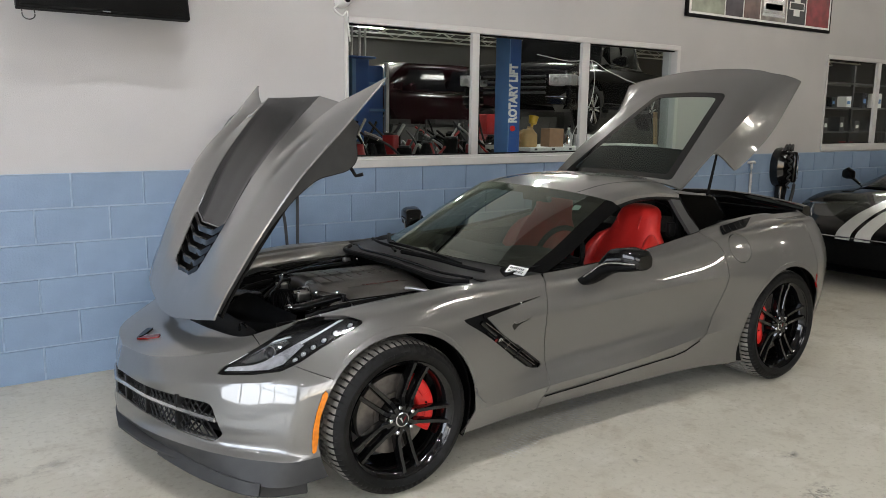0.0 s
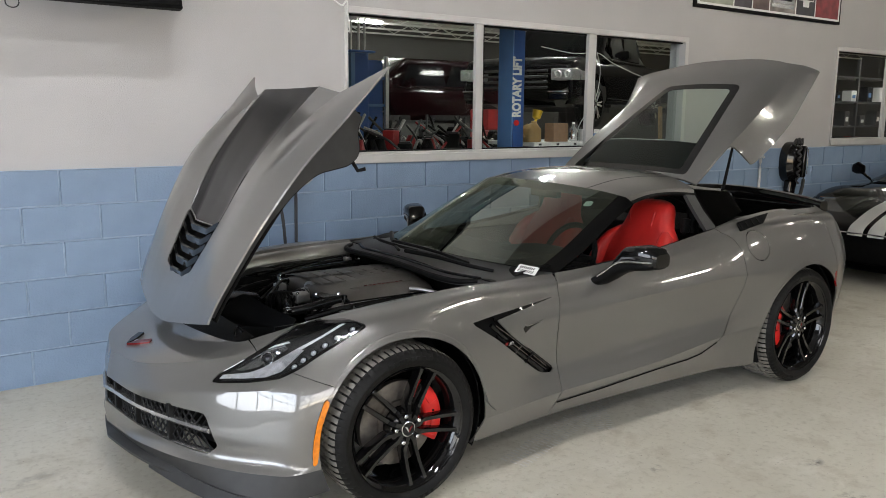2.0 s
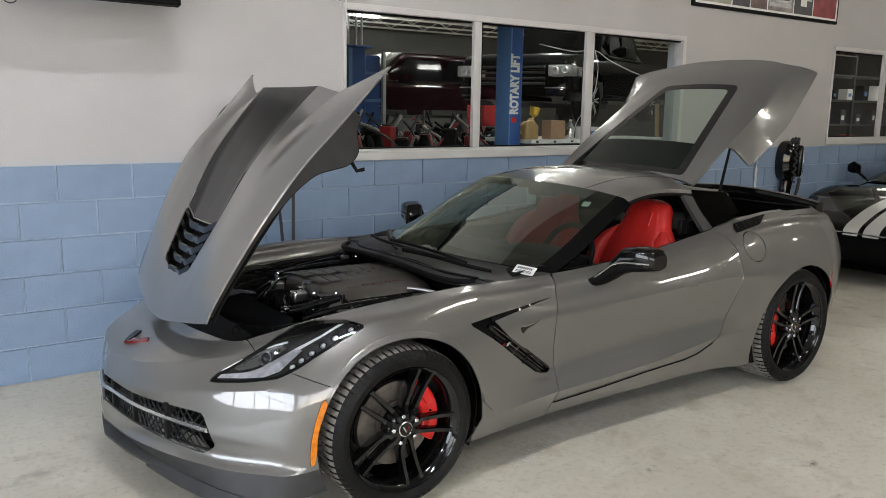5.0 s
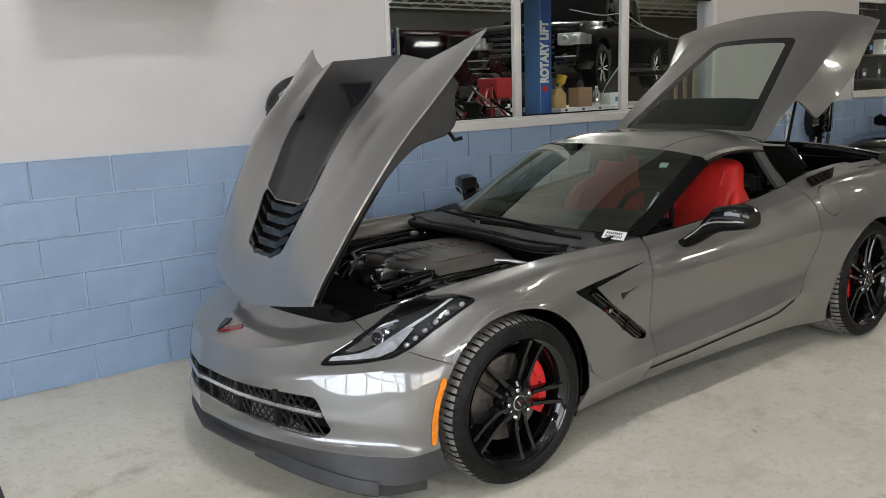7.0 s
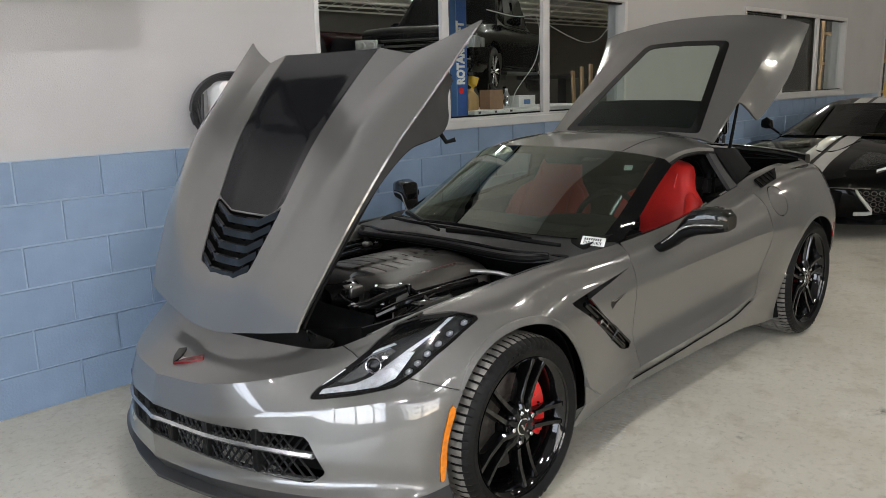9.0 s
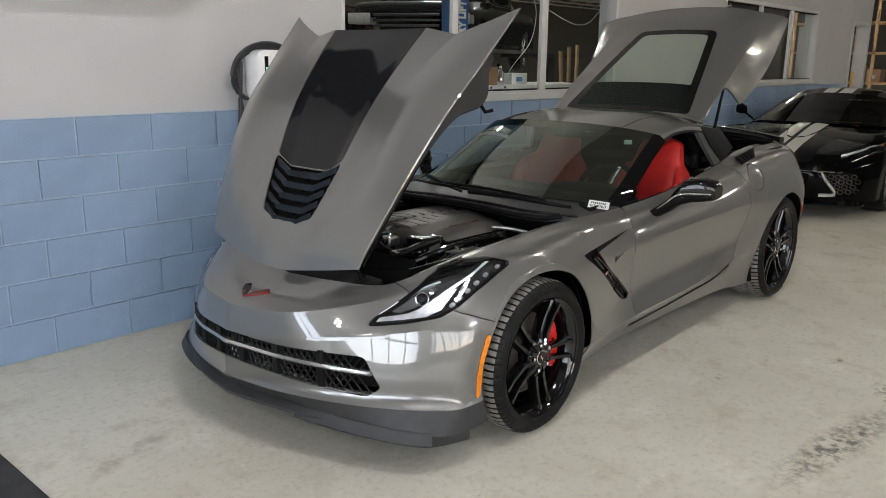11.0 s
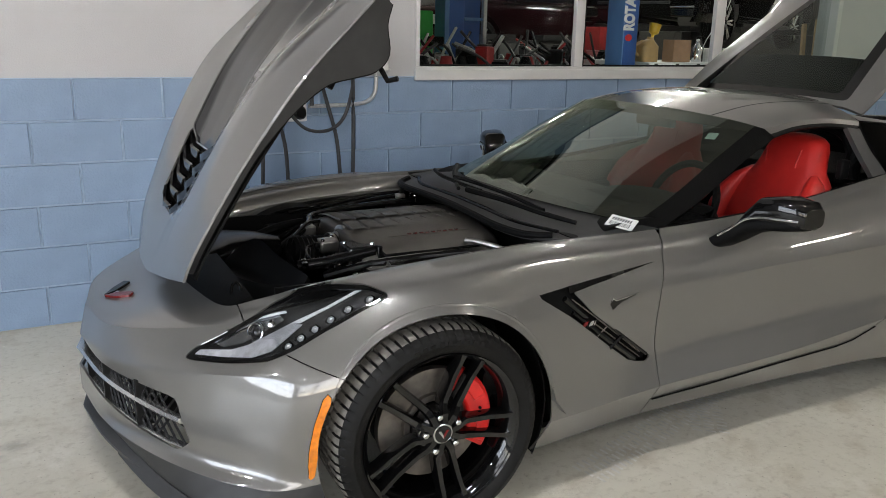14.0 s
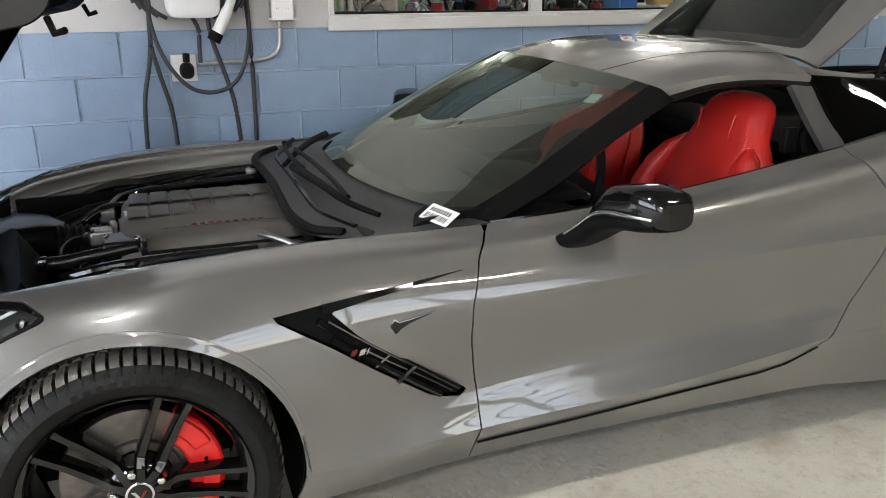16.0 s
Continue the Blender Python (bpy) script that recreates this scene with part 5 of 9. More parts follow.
strip("window_seal", RAIL_MID[3:], RAIL_LOW[3:], matt_black, label="black seal over the side window", thick=0.016)
strip("b_pillar", [(1.985, -0.596, 1.118), (2.02, -0.635, 1.03), (2.06, -0.69, 0.925)], [(2.075, -0.588, 1.110), (2.105, -0.63, 1.025), (2.145, -0.688, 0.935)], valance_grey, label="dark grey cloth-covered door pillar", thick=0.02)
QUARTER_TOP = [(2.085, -0.572, 1.138), (2.18, -0.566, 1.130), (2.28, -0.559, 1.121), (2.37, -0.553, 1.113), (2.435, -0.548, 1.105)]
QUARTER_LOW = [(2.145, -0.686, 0.938), (2.23, -0.676, 0.953), (2.31, -0.662, 0.968), (2.39, -0.645, 0.985), (2.455, -0.630, 0.998)]
strip("quarter_window", QUARTER_TOP, QUARTER_LOW, quarter_glass, label="small dark quarter window", thick=0.0)
strip("quarter_backing", [(x, y + 0.012, z - 0.004) for x, y, z in QUARTER_TOP], [(x, y + 0.012, z) for x, y, z in QUARTER_LOW], matt_black, thick=0.006)
strip("c_pillar", [(2.08, -0.575, 1.142), (2.20, -0.566, 1.132), (2.33, -0.557, 1.120), (2.44, -0.548, 1.108), (2.475, -0.600, 1.015)], [(2.09, -0.50, 1.165), (2.20, -0.50, 1.147), (2.33, -0.50, 1.130), (2.455, -0.50, 1.110), (2.50, -0.54, 1.005)], pillar_black, label="black rear roof arm", thick=0.01)
# sill of the open side window and the shoulder behind it
strip("window_sill_trim", [(0.93, -0.715, 0.822), (1.20, -0.712, 0.832), (1.45, -0.708, 0.848), (1.75, -0.703, 0.882), (2.03, -0.698, 0.923), (2.14, -0.695, 0.936)], [(0.93, -0.69, 0.815), (1.20, -0.685, 0.825), (1.45, -0.682, 0.840), (1.75, -0.677, 0.875), (2.03, -0.672, 0.916), (2.14, -0.67, 0.93)], gloss_black, label="black window seal", thick=0.006)
strip("shoulder_panel", [(2.13, -0.699, 0.937), (2.34, -0.692, 0.966), (2.53, -0.681, 0.976), (2.72, -0.671, 0.986), (2.88, -0.664, 0.986)], [(2.15, -0.684, 0.940), (2.36, -0.660, 0.967), (2.53, -0.645, 0.979), (2.72, -0.63, 0.989), (2.88, -0.62, 0.989)], grey_paint, thick=0.006)
for s in (1, -1):
    # pointed cooling vent with slanting blades on the shoulder
    at = pose(2.40, s * -0.752, 0.954, s * 20, -6.5, s * 2.0) @ Matrix.Diagonal((1, s, 1, 1))
    bm = bmesh.new()
    prism(bm, rounded([(-0.19, -0.036), (-0.125, 0.036), (0.19, 0.036), (0.03, -0.036)], 0.008, 2), 0.006)
    bm.transform(at)
    bmesh.ops.recalc_face_normals(bm, faces=bm.faces)
    v = part("shoulder_vent", bm, matt_black, car, "black pointed cooling vent")
    for i in range(5):
        x = -0.13 + 0.055 * i
        bm = bmesh.new()
        prism(bm, [(x - 0.036, -0.032), (x + 0.012, 0.032), (x + 0.020, 0.032), (x - 0.028, -0.032)] if i < 4 else [(0.06, 0.0), (0.09, 0.032), (0.098, 0.032), (0.068, 0.0)], 0.004)
        bm.transform(at @ Matrix.Translation((0, 0, 0.0065)))
        bmesh.ops.recalc_face_normals(bm, faces=bm.faces)
        part("vent_blade", bm, gloss_black, v)

# ---- rear hatch, standing open on its roof hinge ----
HATCH = Matrix(((0.81, 0, -0.587, 2.12), (0, 1, 0, 0), (0.587, 0, 0.81, 1.19), (0, 0, 0, 1)))
HATCH_LINES = [
    [(0.0, 0.0, 0.010), (0.30, 0.0, 0.022), (0.60, 0.0, 0.026), (0.90, 0.0, 0.022), (1.06, 0.0, 0.022), (1.235, 0.0, 0.0)],
    [(0.0, -0.22, 0.008), (0.30, -0.20, 0.020), (0.60, -0.18, 0.024), (0.90, -0.16, 0.020), (1.06, -0.18, 0.020), (1.225, -0.20, 0.0)],
    [(0.0, -0.42, 0.0), (0.30, -0.385, 0.008), (0.60, -0.345, 0.012), (0.90, -0.305, 0.012), (1.06, -0.30, 0.016), (1.195, -0.36, 0.0)],
    [(-0.01, -0.50, -0.006), (0.30, -0.475, -0.004), (0.60, -0.445, 0.0), (0.90, -0.41, 0.004), (1.05, -0.42, 0.010), (1.16, -0.46, 0.0)],
    [(-0.02, -0.545, -0.012), (0.30, -0.558, -0.010), (0.48, -0.556, -0.018), (0.76, -0.550, -0.024), (1.02, -0.56, -0.006), (1.13, -0.58, -0.004)],
    [(-0.02, -0.560, -0.016), (0.31, -0.583, -0.050), (0.42, -0.598, -0.095), (0.72, -0.622, -0.085), (0.99, -0.635, -0.030), (1.105, -0.65, -0.010)],
    [(-0.02, -0.566, -0.022), (0.335, -0.605, -0.125), (0.40, -0.624, -0.183), (0.70, -0.676, -0.148), (0.95, -0.69, -0.075), (1.085, -0.70, -0.020)],
]
hatch_half = faceted(HATCH_LINES, [4], 12, 6)
NOTCH = inside([(-0.1, -0.562), (0.20, -0.560), (0.32, -0.562), (0.345, -0.566), (0.352, -0.585), (0.380, -0.622), (0.384, -0.9), (-0.1, -0.9)], (0, 1))
hatch_half = clip(hatch_half, outside(NOTCH))
PANE = rounded([(0.035, 0.05), (0.035, -0.455), (0.50, -0.372), (0.88, -0.298), (0.915, -0.27), (0.925, 0.05)], 0.03, 4)
in_pane = inside(PANE, (0, 1))
hatch = from_mesh("rear_hatch", joined(clip(hatch_half, outside(in_pane))), grey_paint, car, "raised grey rear hatch with a large glass pane", thick=0.012, m=HATCH, angle=30)
pane = clip(hatch_half, within(in_pane, 0.001))
FRIT_IN = rounded([(0.075, 0.1), (0.075, -0.395), (0.50, -0.318), (0.845, -0.250), (0.868, -0.228), (0.875, 0.1)], 0.02, 4)
in_frit = inside(FRIT_IN, (0, 1))
hatch_glass_mat = glass("hatch_glass", (0.66, 0.76, 0.70), mirror=0.03)
from_mesh("hatch_glass", joined(clip(pane, within(in_frit))), hatch_glass_mat, hatch, "tinted hatch glass", m=HATCH)
from_mesh("glass_border", joined(clip(pane, outside(in_frit))), gloss_black, hatch, "black border of the glass", thick=0.004, m=HATCH)
from_mesh("shade_band", joined(pushed(clip(clip(pane, within(in_frit)), lambda v: v[0] - 0.32), 0, 0, -0.006)), grille_black, hatch, "dark band over the lower glass", thick=0.003, m=HATCH)
for s in (1, -1):
    bm = bmesh.new()
    tube(bm, [(2.42, s * 0.50, 1.03), HATCH @ Vector((0.42, s * 0.53, -0.03))], [0.011, 0.007], 8)
    part("gas_strut", bm, matt_black, car, "black gas strut holding the hatch")

# cargo well and its rear edge
boxed("cargo_floor", (2.10, 3.30, -0.60, 0.60, 0.80, 0.83), cloth_black, car, "black carpeted cargo floor")
for s in (1, -1):
    boxed("cargo_side", (2.20, 3.26, s * 0.61 - 0.03, s * 0.61 + 0.03, 0.70, 0.965), cloth_black, car, bevel=0.01)
bm = bmesh.new()
loft(bm, [(y, 3.30, 1.012 - 0.13 * abs(y) ** 2, 0.045, 0.055, 4) for y in np.linspace(-0.64, 0.64, 17)], "y", 12)
part("rear_spoiler", bm, gloss_black, car, "black rear spoiler lip")
boxed("cargo_rear_wall", (3.24, 3.29, -0.60, 0.60, 0.75, 0.985), gloss_black, car, bevel=0.01)

# ---- engine bay ----
for s in (1, -1):
    # glossy inner channel under the fender edge
    bm = bmesh.new()
    edge = spline([(-0.40, -0.605, 0.715), (-0.28, -0.645, 0.750), (0.0, -0.682, 0.788), (0.36, -0.684, 0.808), (0.60, -0.69, 0.81)], 6)
    prev = None
    for x, y, z in edge:
        ring = [bm.verts.new((x, s * (y + dy), z + dz)) for dy, dz in ((0.0, -0.002), (0.010, -0.012), (0.028, -0.012), (0.048, -0.020), (0.062, -0.038), (0.068, -0.062), (0.084, -0.066), (0.088, -0.11), (0.092, -0.13))]
        if prev:
            for i in range(8):
                bm.faces.new((prev[i], prev[i + 1], ring[i + 1], ring[i]))
        prev = ring
    boxed("inner_wing", (-0.45, 0.60, s * -0.585 - 0.006, s * -0.585 + 0.006, 0.35, 0.665), matt_black, car)
    bmesh.ops.recalc_face_normals(bm, faces=bm.faces)
    part("fender_channel", bm, grey_paint, car, "grey lacquered channel along the engine bay", thick=0.004)
    bm = bmesh.new()
    tube(bm, [(x, s * (y + 0.10), z - 0.085 + 0.01 * math.sin(9 * x)) for x, y, z in edge[4:]], 0.011, 8)
    part("wiring_loom", bm, matt_black, car, "black corrugated wiring loom")
boxed("bay_floor", (-0.55, 0.62, -0.60, 0.60, 0.33, 0.35), matt_black, car)
boxed("bay_bulkhead", (0.60, 0.64, -0.66, 0.66, 0.35, 0.80), matt_black, car)
boxed("bay_front", (-0.64, -0.60, -0.45, 0.45, 0.33, 0.58), matt_black, car)

# engine cover: two ribbed banks and a flat ridge
bm = bmesh.new()
secs = []
for x, w, h in ((-0.015, 0.27, 0.69), (-0.005, 0.285, 0.745), (0.06, 0.295, 0.758), (0.25, 0.30, 0.765), (0.40, 0.30, 0.765), (0.525, 0.298, 0.757), (0.54, 0.28, 0.70)):
    secs.append([(x, y * w, h - d) for y, d in ((-1.0, 0.14), (-1.0, 0.07), (-0.86, 0.028), (-0.62, 0.012), (-0.36, 0.0), (0.0, 0.004), (0.36, 0.0), (0.62, 0.012), (0.86, 0.028), (1.0, 0.07), (1.0, 0.14))])
cover = from_mesh("engine_cover", sheet(secs, 3, 5), engine_grey, car, "dark grey moulded engine cover with ribs", thick=0.006)
for s in (1, -1):
    for i in range(8):
        # low pads across each bank, with narrow grooves between
        x = 0.012 + 0.064 * i
        reach = 1.0 if s > 0 else 0.42
        secs = [[(x + dx, s * (0.018 + 0.262 * t), 0.764 + dz * (1 - 0.35 * t) - 0.030 * t ** 2.4) for t in np.linspace(0, reach, 7)] for dx, dz in ((0.0, -0.003), (0.004, 0.003), (0.020, 0.0045), (0.040, 0.0045), (0.055, 0.003), (0.060, -0.003))]
        from_mesh("rib", sheet(secs, 1, 1), engine_grey, cover, angle=25, ref=(0.25, 0, 0.3))
    bm = bmesh.new()
    tube(bm, [(0.06, s * 0.295, 0.700), (0.50, s * 0.295, 0.700)], 0.006, 6)
    part("cover_lip", bm, gloss_black, cover)
    bm = bmesh.new()
    ribbon(bm, [(x, s * 0.30, 0.655) for x in np.linspace(0.03, 0.50, 5)], 0.08, 0.0)
    part("fuel_rail_cover", bm, matt_black, cover, thick=0.03)
for i in range(9):
    # raised letters on the cover's edge, too small to read: plain bars
    x = 0.19 + 0.024 * i
    boxed("emblem_bar", (x, x + 0.015, -0.003, 0.003, 0.0, 0.002), red_badge, cover, "small red raised bars", m=pose(0, -0.218, 0.7495, 15, 0, 0))
boxed("emblem_rule", (0.11, 0.44, -0.0015, 0.0015, 0.0, 0.002), engine_grey, cover, m=pose(0, -0.226, 0.7475, 15, 0, 0))
# throttle and ribbed intake hose
bm = bmesh.new()
prof = []
for i in range(19):
    prof.append((0.056 if i % 2 else 0.047, i * 0.0095))
lathe(bm, prof, 24, pose(-0.025, -0.02, 0.665, 0, -84, 8))
part("intake_hose", bm, matt_black, car, "black ribbed rubber intake hose")
bm = bmesh.new()
lathe(bm, [(0.060, 0), (0.062, 0.004), (0.062, 0.014), (0.060, 0.018)], 24, pose(-0.03, -0.02, 0.667, 0, -84, 8))
lathe(bm, [(0.052, 0.0), (0.058, 0.004), (0.058, 0.04), (0.05, 0.044)], 20, pose(0.02, -0.02, 0.672, 0, -84, 8))
part("hose_clamp", bm, steel, car, "bright steel hose clamp")
bm = bmesh.new()
lathe(bm, [(0.0, 0.0), (0.052, 0.0), (0.058, 0.006), (0.058, 0.05), (0.064, 0.052), (0.064, 0.062), (0.05, 0.066)], 28, pose(0.055, -0.03, 0.690, 0, -84, 8))
part("throttle_body", bm, steel, car, "bare cast metal throttle body")
for (x, y, z), rz in (((-0.10, -0.30, 0.675), 20), ((-0.02, -0.36, 0.690), 70), ((0.30, 0.50, 0.715), 0), ((0.10, 0.36, 0.722), 40), ((0.50, 0.42, 0.752), 10), ((0.0, 0.18, 0.712), 0)):
    bm = bmesh.new()
    lathe(bm, [(0.011, -0.008), (0.017, -0.008), (0.018, 0.0), (0.017, 0.008), (0.011, 0.008)], 16, pose(x, y, z, 90, 0, rz))
    part("hose_clamp", bm, chrome, car, "bright hose clamp")
for pts, r in (([(-0.16, -0.32, 0.66), (-0.06, -0.36, 0.69), (0.03, -0.37, 0.70), (0.20, -0.36, 0.70), (0.36, -0.37, 0.70)], 0.016), ([(-0.12, 0.12, 0.69), (-0.05, 0.20, 0.72), (0.0, 0.30, 0.73), (0.20, 0.36, 0.735), (0.48, 0.36, 0.745)], 0.012),
               ([(-0.05, 0.50, 0.70), (0.15, 0.54, 0.725), (0.38, 0.55, 0.74), (0.54, 0.52, 0.75)], 0.010), ([(0.20, 0.44, 0.725), (0.35, 0.47, 0.74), (0.50, 0.45, 0.755)], 0.009)):
    bm = bmesh.new()
    tube(bm, spline(pts, 4), r, 10)
    part("hose", bm, gloss_black, car, "glossy black hose")
bm = bmesh.new()
loft(bm, [(0.57, 0.06, -0.40, 0.10, 0.055, 4), (0.66, 0.06, -0.40, 0.105, 0.058, 4), (0.695, 0.06, -0.40, 0.10, 0.055, 4), (0.70, 0.06, -0.40, 0.085, 0.045, 4)], "z", 24)
part("coolant_bottle", bm, gloss_black, car, "glossy black coolant bottle")
# air box: sloped black trough
bm = bmesh.new()
loft(bm, [(-0.56, 0.27, 0.565, 0.15, 0.03, 4), (-0.48, 0.30, 0.60, 0.17, 0.04, 4), (-0.36, 0.30, 0.625, 0.15, 0.055, 3.5), (-0.26, 0.24, 0.63, 0.11, 0.06, 3), (-0.19, 0.15, 0.64, 0.06, 0.05, 2.4)], "x", 20)
part("air_box", bm, satin_black, car, "black moulded air box")
boxed("radiator_shroud", (-0.60, -0.30, -0.46, 0.46, 0.555, 0.575), matt_black, car, bevel=0.01, m=pose(0, 0, 0, 0, -6, 0))
bm = bmesh.new()
loft(bm, [(-0.565, 0, 0.60, 0.42, 0.012, 6), (-0.50, 0, 0.622, 0.44, 0.014, 6), (-0.42, 0, 0.635, 0.40, 0.012, 6)], "x", 28)
part("sight_shield", bm, matt_black, car, "black plastic cover over the radiator")
for i, (pts, r, mt, nm) in enumerate((
        ([(-0.22, -0.46, 0.64), (-0.10, -0.44, 0.668), (0.02, -0.42, 0.688), (0.05, -0.36, 0.70)], 0.013, gloss_black, "coolant_hose"),
        ([(-0.13, -0.47, 0.655), (-0.14, -0.47, 0.66), (-0.155, -0.475, 0.652)], 0.015, steel, "hose_fitting"),
        ([(0.02, -0.42, 0.55), (0.03, -0.42, 0.64), (0.04, -0.42, 0.70)], 0.016, matt_black, "sensor_post"),
        ([(0.37, -0.33, 0.735), (0.40, -0.37, 0.735), (0.45, -0.43, 0.725), (0.50, -0.50, 0.700)], 0.010, steel, "strut_brace"),
        ([(-0.20, 0.10, 0.66), (-0.06, 0.22, 0.70), (0.05, 0.33, 0.71), (0.18, 0.38, 0.70)], 0.010, matt_black, "hose"),
        ([(0.0, 0.42, 0.69), (0.2, 0.46, 0.715), (0.45, 0.47, 0.72)], 0.014, matt_black, "hose"),
        ([(0.10, 0.52, 0.71), (0.30, 0.53, 0.735), (0.52, 0.50, 0.735)], 0.007, gloss_black, "fuel_line"),
        ([(0.44, 0.40, 0.73), (0.45, 0.43, 0.765), (0.47, 0.47, 0.77)], 0.012, matt_black, "hose"),
        ([(-0.35, -0.42, 0.60), (-0.20, -0.40, 0.61), (-0.05, -0.38, 0.63)], 0.022, matt_black, "radiator_hose"),
        ([(-0.028, -0.265, 0.59), (-0.03, -0.265, 0.63), (-0.034, -0.268, 0.668)], 0.011, white_plastic, "sensor_plug"),
        ([(-0.30, 0.35, 0.62), (-0.12, 0.42, 0.66), (0.05, 0.45, 0.67)], 0.018, matt_black, "radiator_hose"))):
    bm = bmesh.new()
    tube(bm, spline(pts, 4), r, 10)
    part(nm, bm, mt, car)
boxed("dipstick_cap", (0.42, 0.46, 0.40, 0.44, 0.74, 0.765), steel, car, bevel=0.008)
boxed("battery_box", (0.0, 0.30, -0.56, -0.40, 0.45, 0.655), matt_black, car, bevel=0.012)
boxed("fluid_tank", (0.10, 0.34, 0.40, 0.56, 0.45, 0.665), matt_black, car, bevel=0.02)
boxed("fuse_box", (-0.16, 0.0, 0.44, 0.58, 0.50, 0.66), matt_black, car, bevel=0.012)

# intake duct: a concave tray under a raised, pointed back edge
DUCT = [[(-0.36, 0.09, 0.60), (-0.25, 0.04, 0.61), (-0.22, -0.18, 0.61), (-0.21, -0.40, 0.62)],
        [(-0.40, 0.06, 0.655), (-0.312, 0.0, 0.730), (-0.275, -0.19, 0.708), (-0.245, -0.415, 0.698)],
        [(-0.42, 0.04, 0.630), (-0.36, -0.06, 0.622), (-0.325, -0.22, 0.625), (-0.270, -0.42, 0.662)],
        [(-0.43, 0.02, 0.637), (-0.415, -0.10, 0.632), (-0.365, -0.27, 0.645), (-0.290, -0.43, 0.672)],
        [(-0.47, 0.0, 0.595), (-0.47, -0.13, 0.585), (-0.43, -0.31, 0.595), (-0.34, -0.45, 0.605)]]
from_mesh("intake_duct", faceted(DUCT, [1, 3], 5, 5), matt_black, car, "black moulded intake duct with a pointed lip", thick=0.005, ref=(-0.33, -0.2, 0.3))
bm = bmesh.new()
tube(bm, spline([(-0.475, -0.33, 0.628), (-0.462, -0.30, 0.655), (-0.445, -0.28, 0.662), (-0.435, -0.30, 0.650), (-0.44, -0.33, 0.625)], 4), 0.005, 8)
part("strap", bm, satin_black, car, "black rubber strap")
bm = bmesh.new()
tube(bm, spline([(-0.225, -0.240, 0.682), (-0.15, -0.262, 0.690), (-0.07, -0.262, 0.700), (0.04, -0.270, 0.716)], 5), 0.020, 12)
part("coolant_hose", bm, satin_black, car, "thick black coolant hose")
bm = bmesh.new()
lathe(bm, [(0.018, -0.008), (0.0225, -0.008), (0.0235, 0.0), (0.0225, 0.008), (0.018, 0.008)], 18, pose(-0.205, -0.247, 0.684, 0, 82, -14))
part("hose_clamp", bm, chrome, car, "bright hose clamp")
boxed("clamp_screw", (-0.221, -0.200, -0.276, -0.262, 0.688, 0.702), chrome, car, bevel=0.002)
boxed("coil_cover", (-0.055, 0.055, -0.275, -0.165, 0.668, 0.734), satin_black, car, "black plastic coil cover", bevel=0.008)
boxed("bracket", (0.046, 0.064, -0.292, -0.262, 0.60, 0.735), satin_black, car, bevel=0.004)
boxed("bracket", (-0.060, -0.046, -0.290, -0.270, 0.58, 0.69), satin_black, car, bevel=0.004)
boxed("throttle_motor", (-0.100, -0.030, -0.105, -0.040, 0.675, 0.722), steel, car, "bare cast metal throttle motor", bevel=0.008)
boxed("connector", (-0.118, -0.098, -0.095, -0.055, 0.690, 0.715), satin_black, car, bevel=0.004)
boxed("sensor", (-0.085, -0.035, 0.150, 0.205, 0.675, 0.718), steel, car, bevel=0.006)
for bx, by, bz in ((-0.09, -0.095, 0.724), (-0.04, -0.05, 0.724), (-0.045, -0.20, 0.736), (0.04, -0.25, 0.736), (-0.06, 0.18, 0.720), (0.02, 0.26, 0.722)):
    bm = bmesh.new()
    lathe(bm, [(0.0, 0.005), (0.006, 0.005), (0.0075, 0.003), (0.0075, -0.004)], 6, pose(bx, by, bz, 0, 0, 20))
    part("bolt", bm, chrome, car)
for pts, r in (([(-0.20, 0.0, 0.66), (-0.19, 0.02, 0.69), (-0.13, 0.08, 0.715), (-0.07, 0.145, 0.735), (0.0, 0.20, 0.725)], 0.008), ([(-0.10, -0.06, 0.70), (-0.15, -0.10, 0.705), (-0.17, -0.20, 0.69), (-0.12, -0.31, 0.67)], 0.005),
               ([(-0.30, -0.44, 0.64), (-0.15, -0.42, 0.662), (0.0, -0.40, 0.69), (0.10, -0.38, 0.70)], 0.007), ([(-0.16, 0.24, 0.66), (-0.05, 0.27, 0.70), (0.06, 0.25, 0.72)], 0.009), ([(0.055, -0.28, 0.72), (0.08, -0.33, 0.70), (0.20, -0.37, 0.69)], 0.006)):
    bm = bmesh.new()
    tube(bm, spline(pts, 5), r, 8)
    part("cable", bm, satin_black, car)

# cowl, rubber seal and wipers
cowl = from_mesh("cowl", joined(sheet([[(0.46, 0, 0.796), (0.455, -0.25, 0.794), (0.455, -0.42, 0.788), (0.50, -0.56, 0.785), (0.62, -0.68, 0.802)],
                                       [(0.60, 0, 0.835), (0.615, -0.25, 0.83), (0.66, -0.45, 0.822), (0.72, -0.60, 0.812), (0.80, -0.70, 0.812)],
                                       [(0.68, 0, 0.855), (0.70, -0.25, 0.850), (0.765, -0.45, 0.838), (0.85, -0.60, 0.824), (0.94, -0.70, 0.812)]], 5, 4)), valance_grey, car, "dark grey plastic cowl below the windscreen", thick=0.006)
bm = bmesh.new()
seal = [(0.56, -0.60, 0.796), (0.49, -0.53, 0.793), (0.455, -0.40, 0.798), (0.455, -0.2, 0.804), (0.46, 0, 0.806), (0.455, 0.2, 0.804), (0.455, 0.40, 0.798), (0.49, 0.53, 0.793), (0.56, 0.60, 0.796)]
tube(bm, spline(seal, 5), 0.014, 8)
part("hood_seal", bm, matt_black, cowl, "black rubber seal")
bm = bmesh.new()
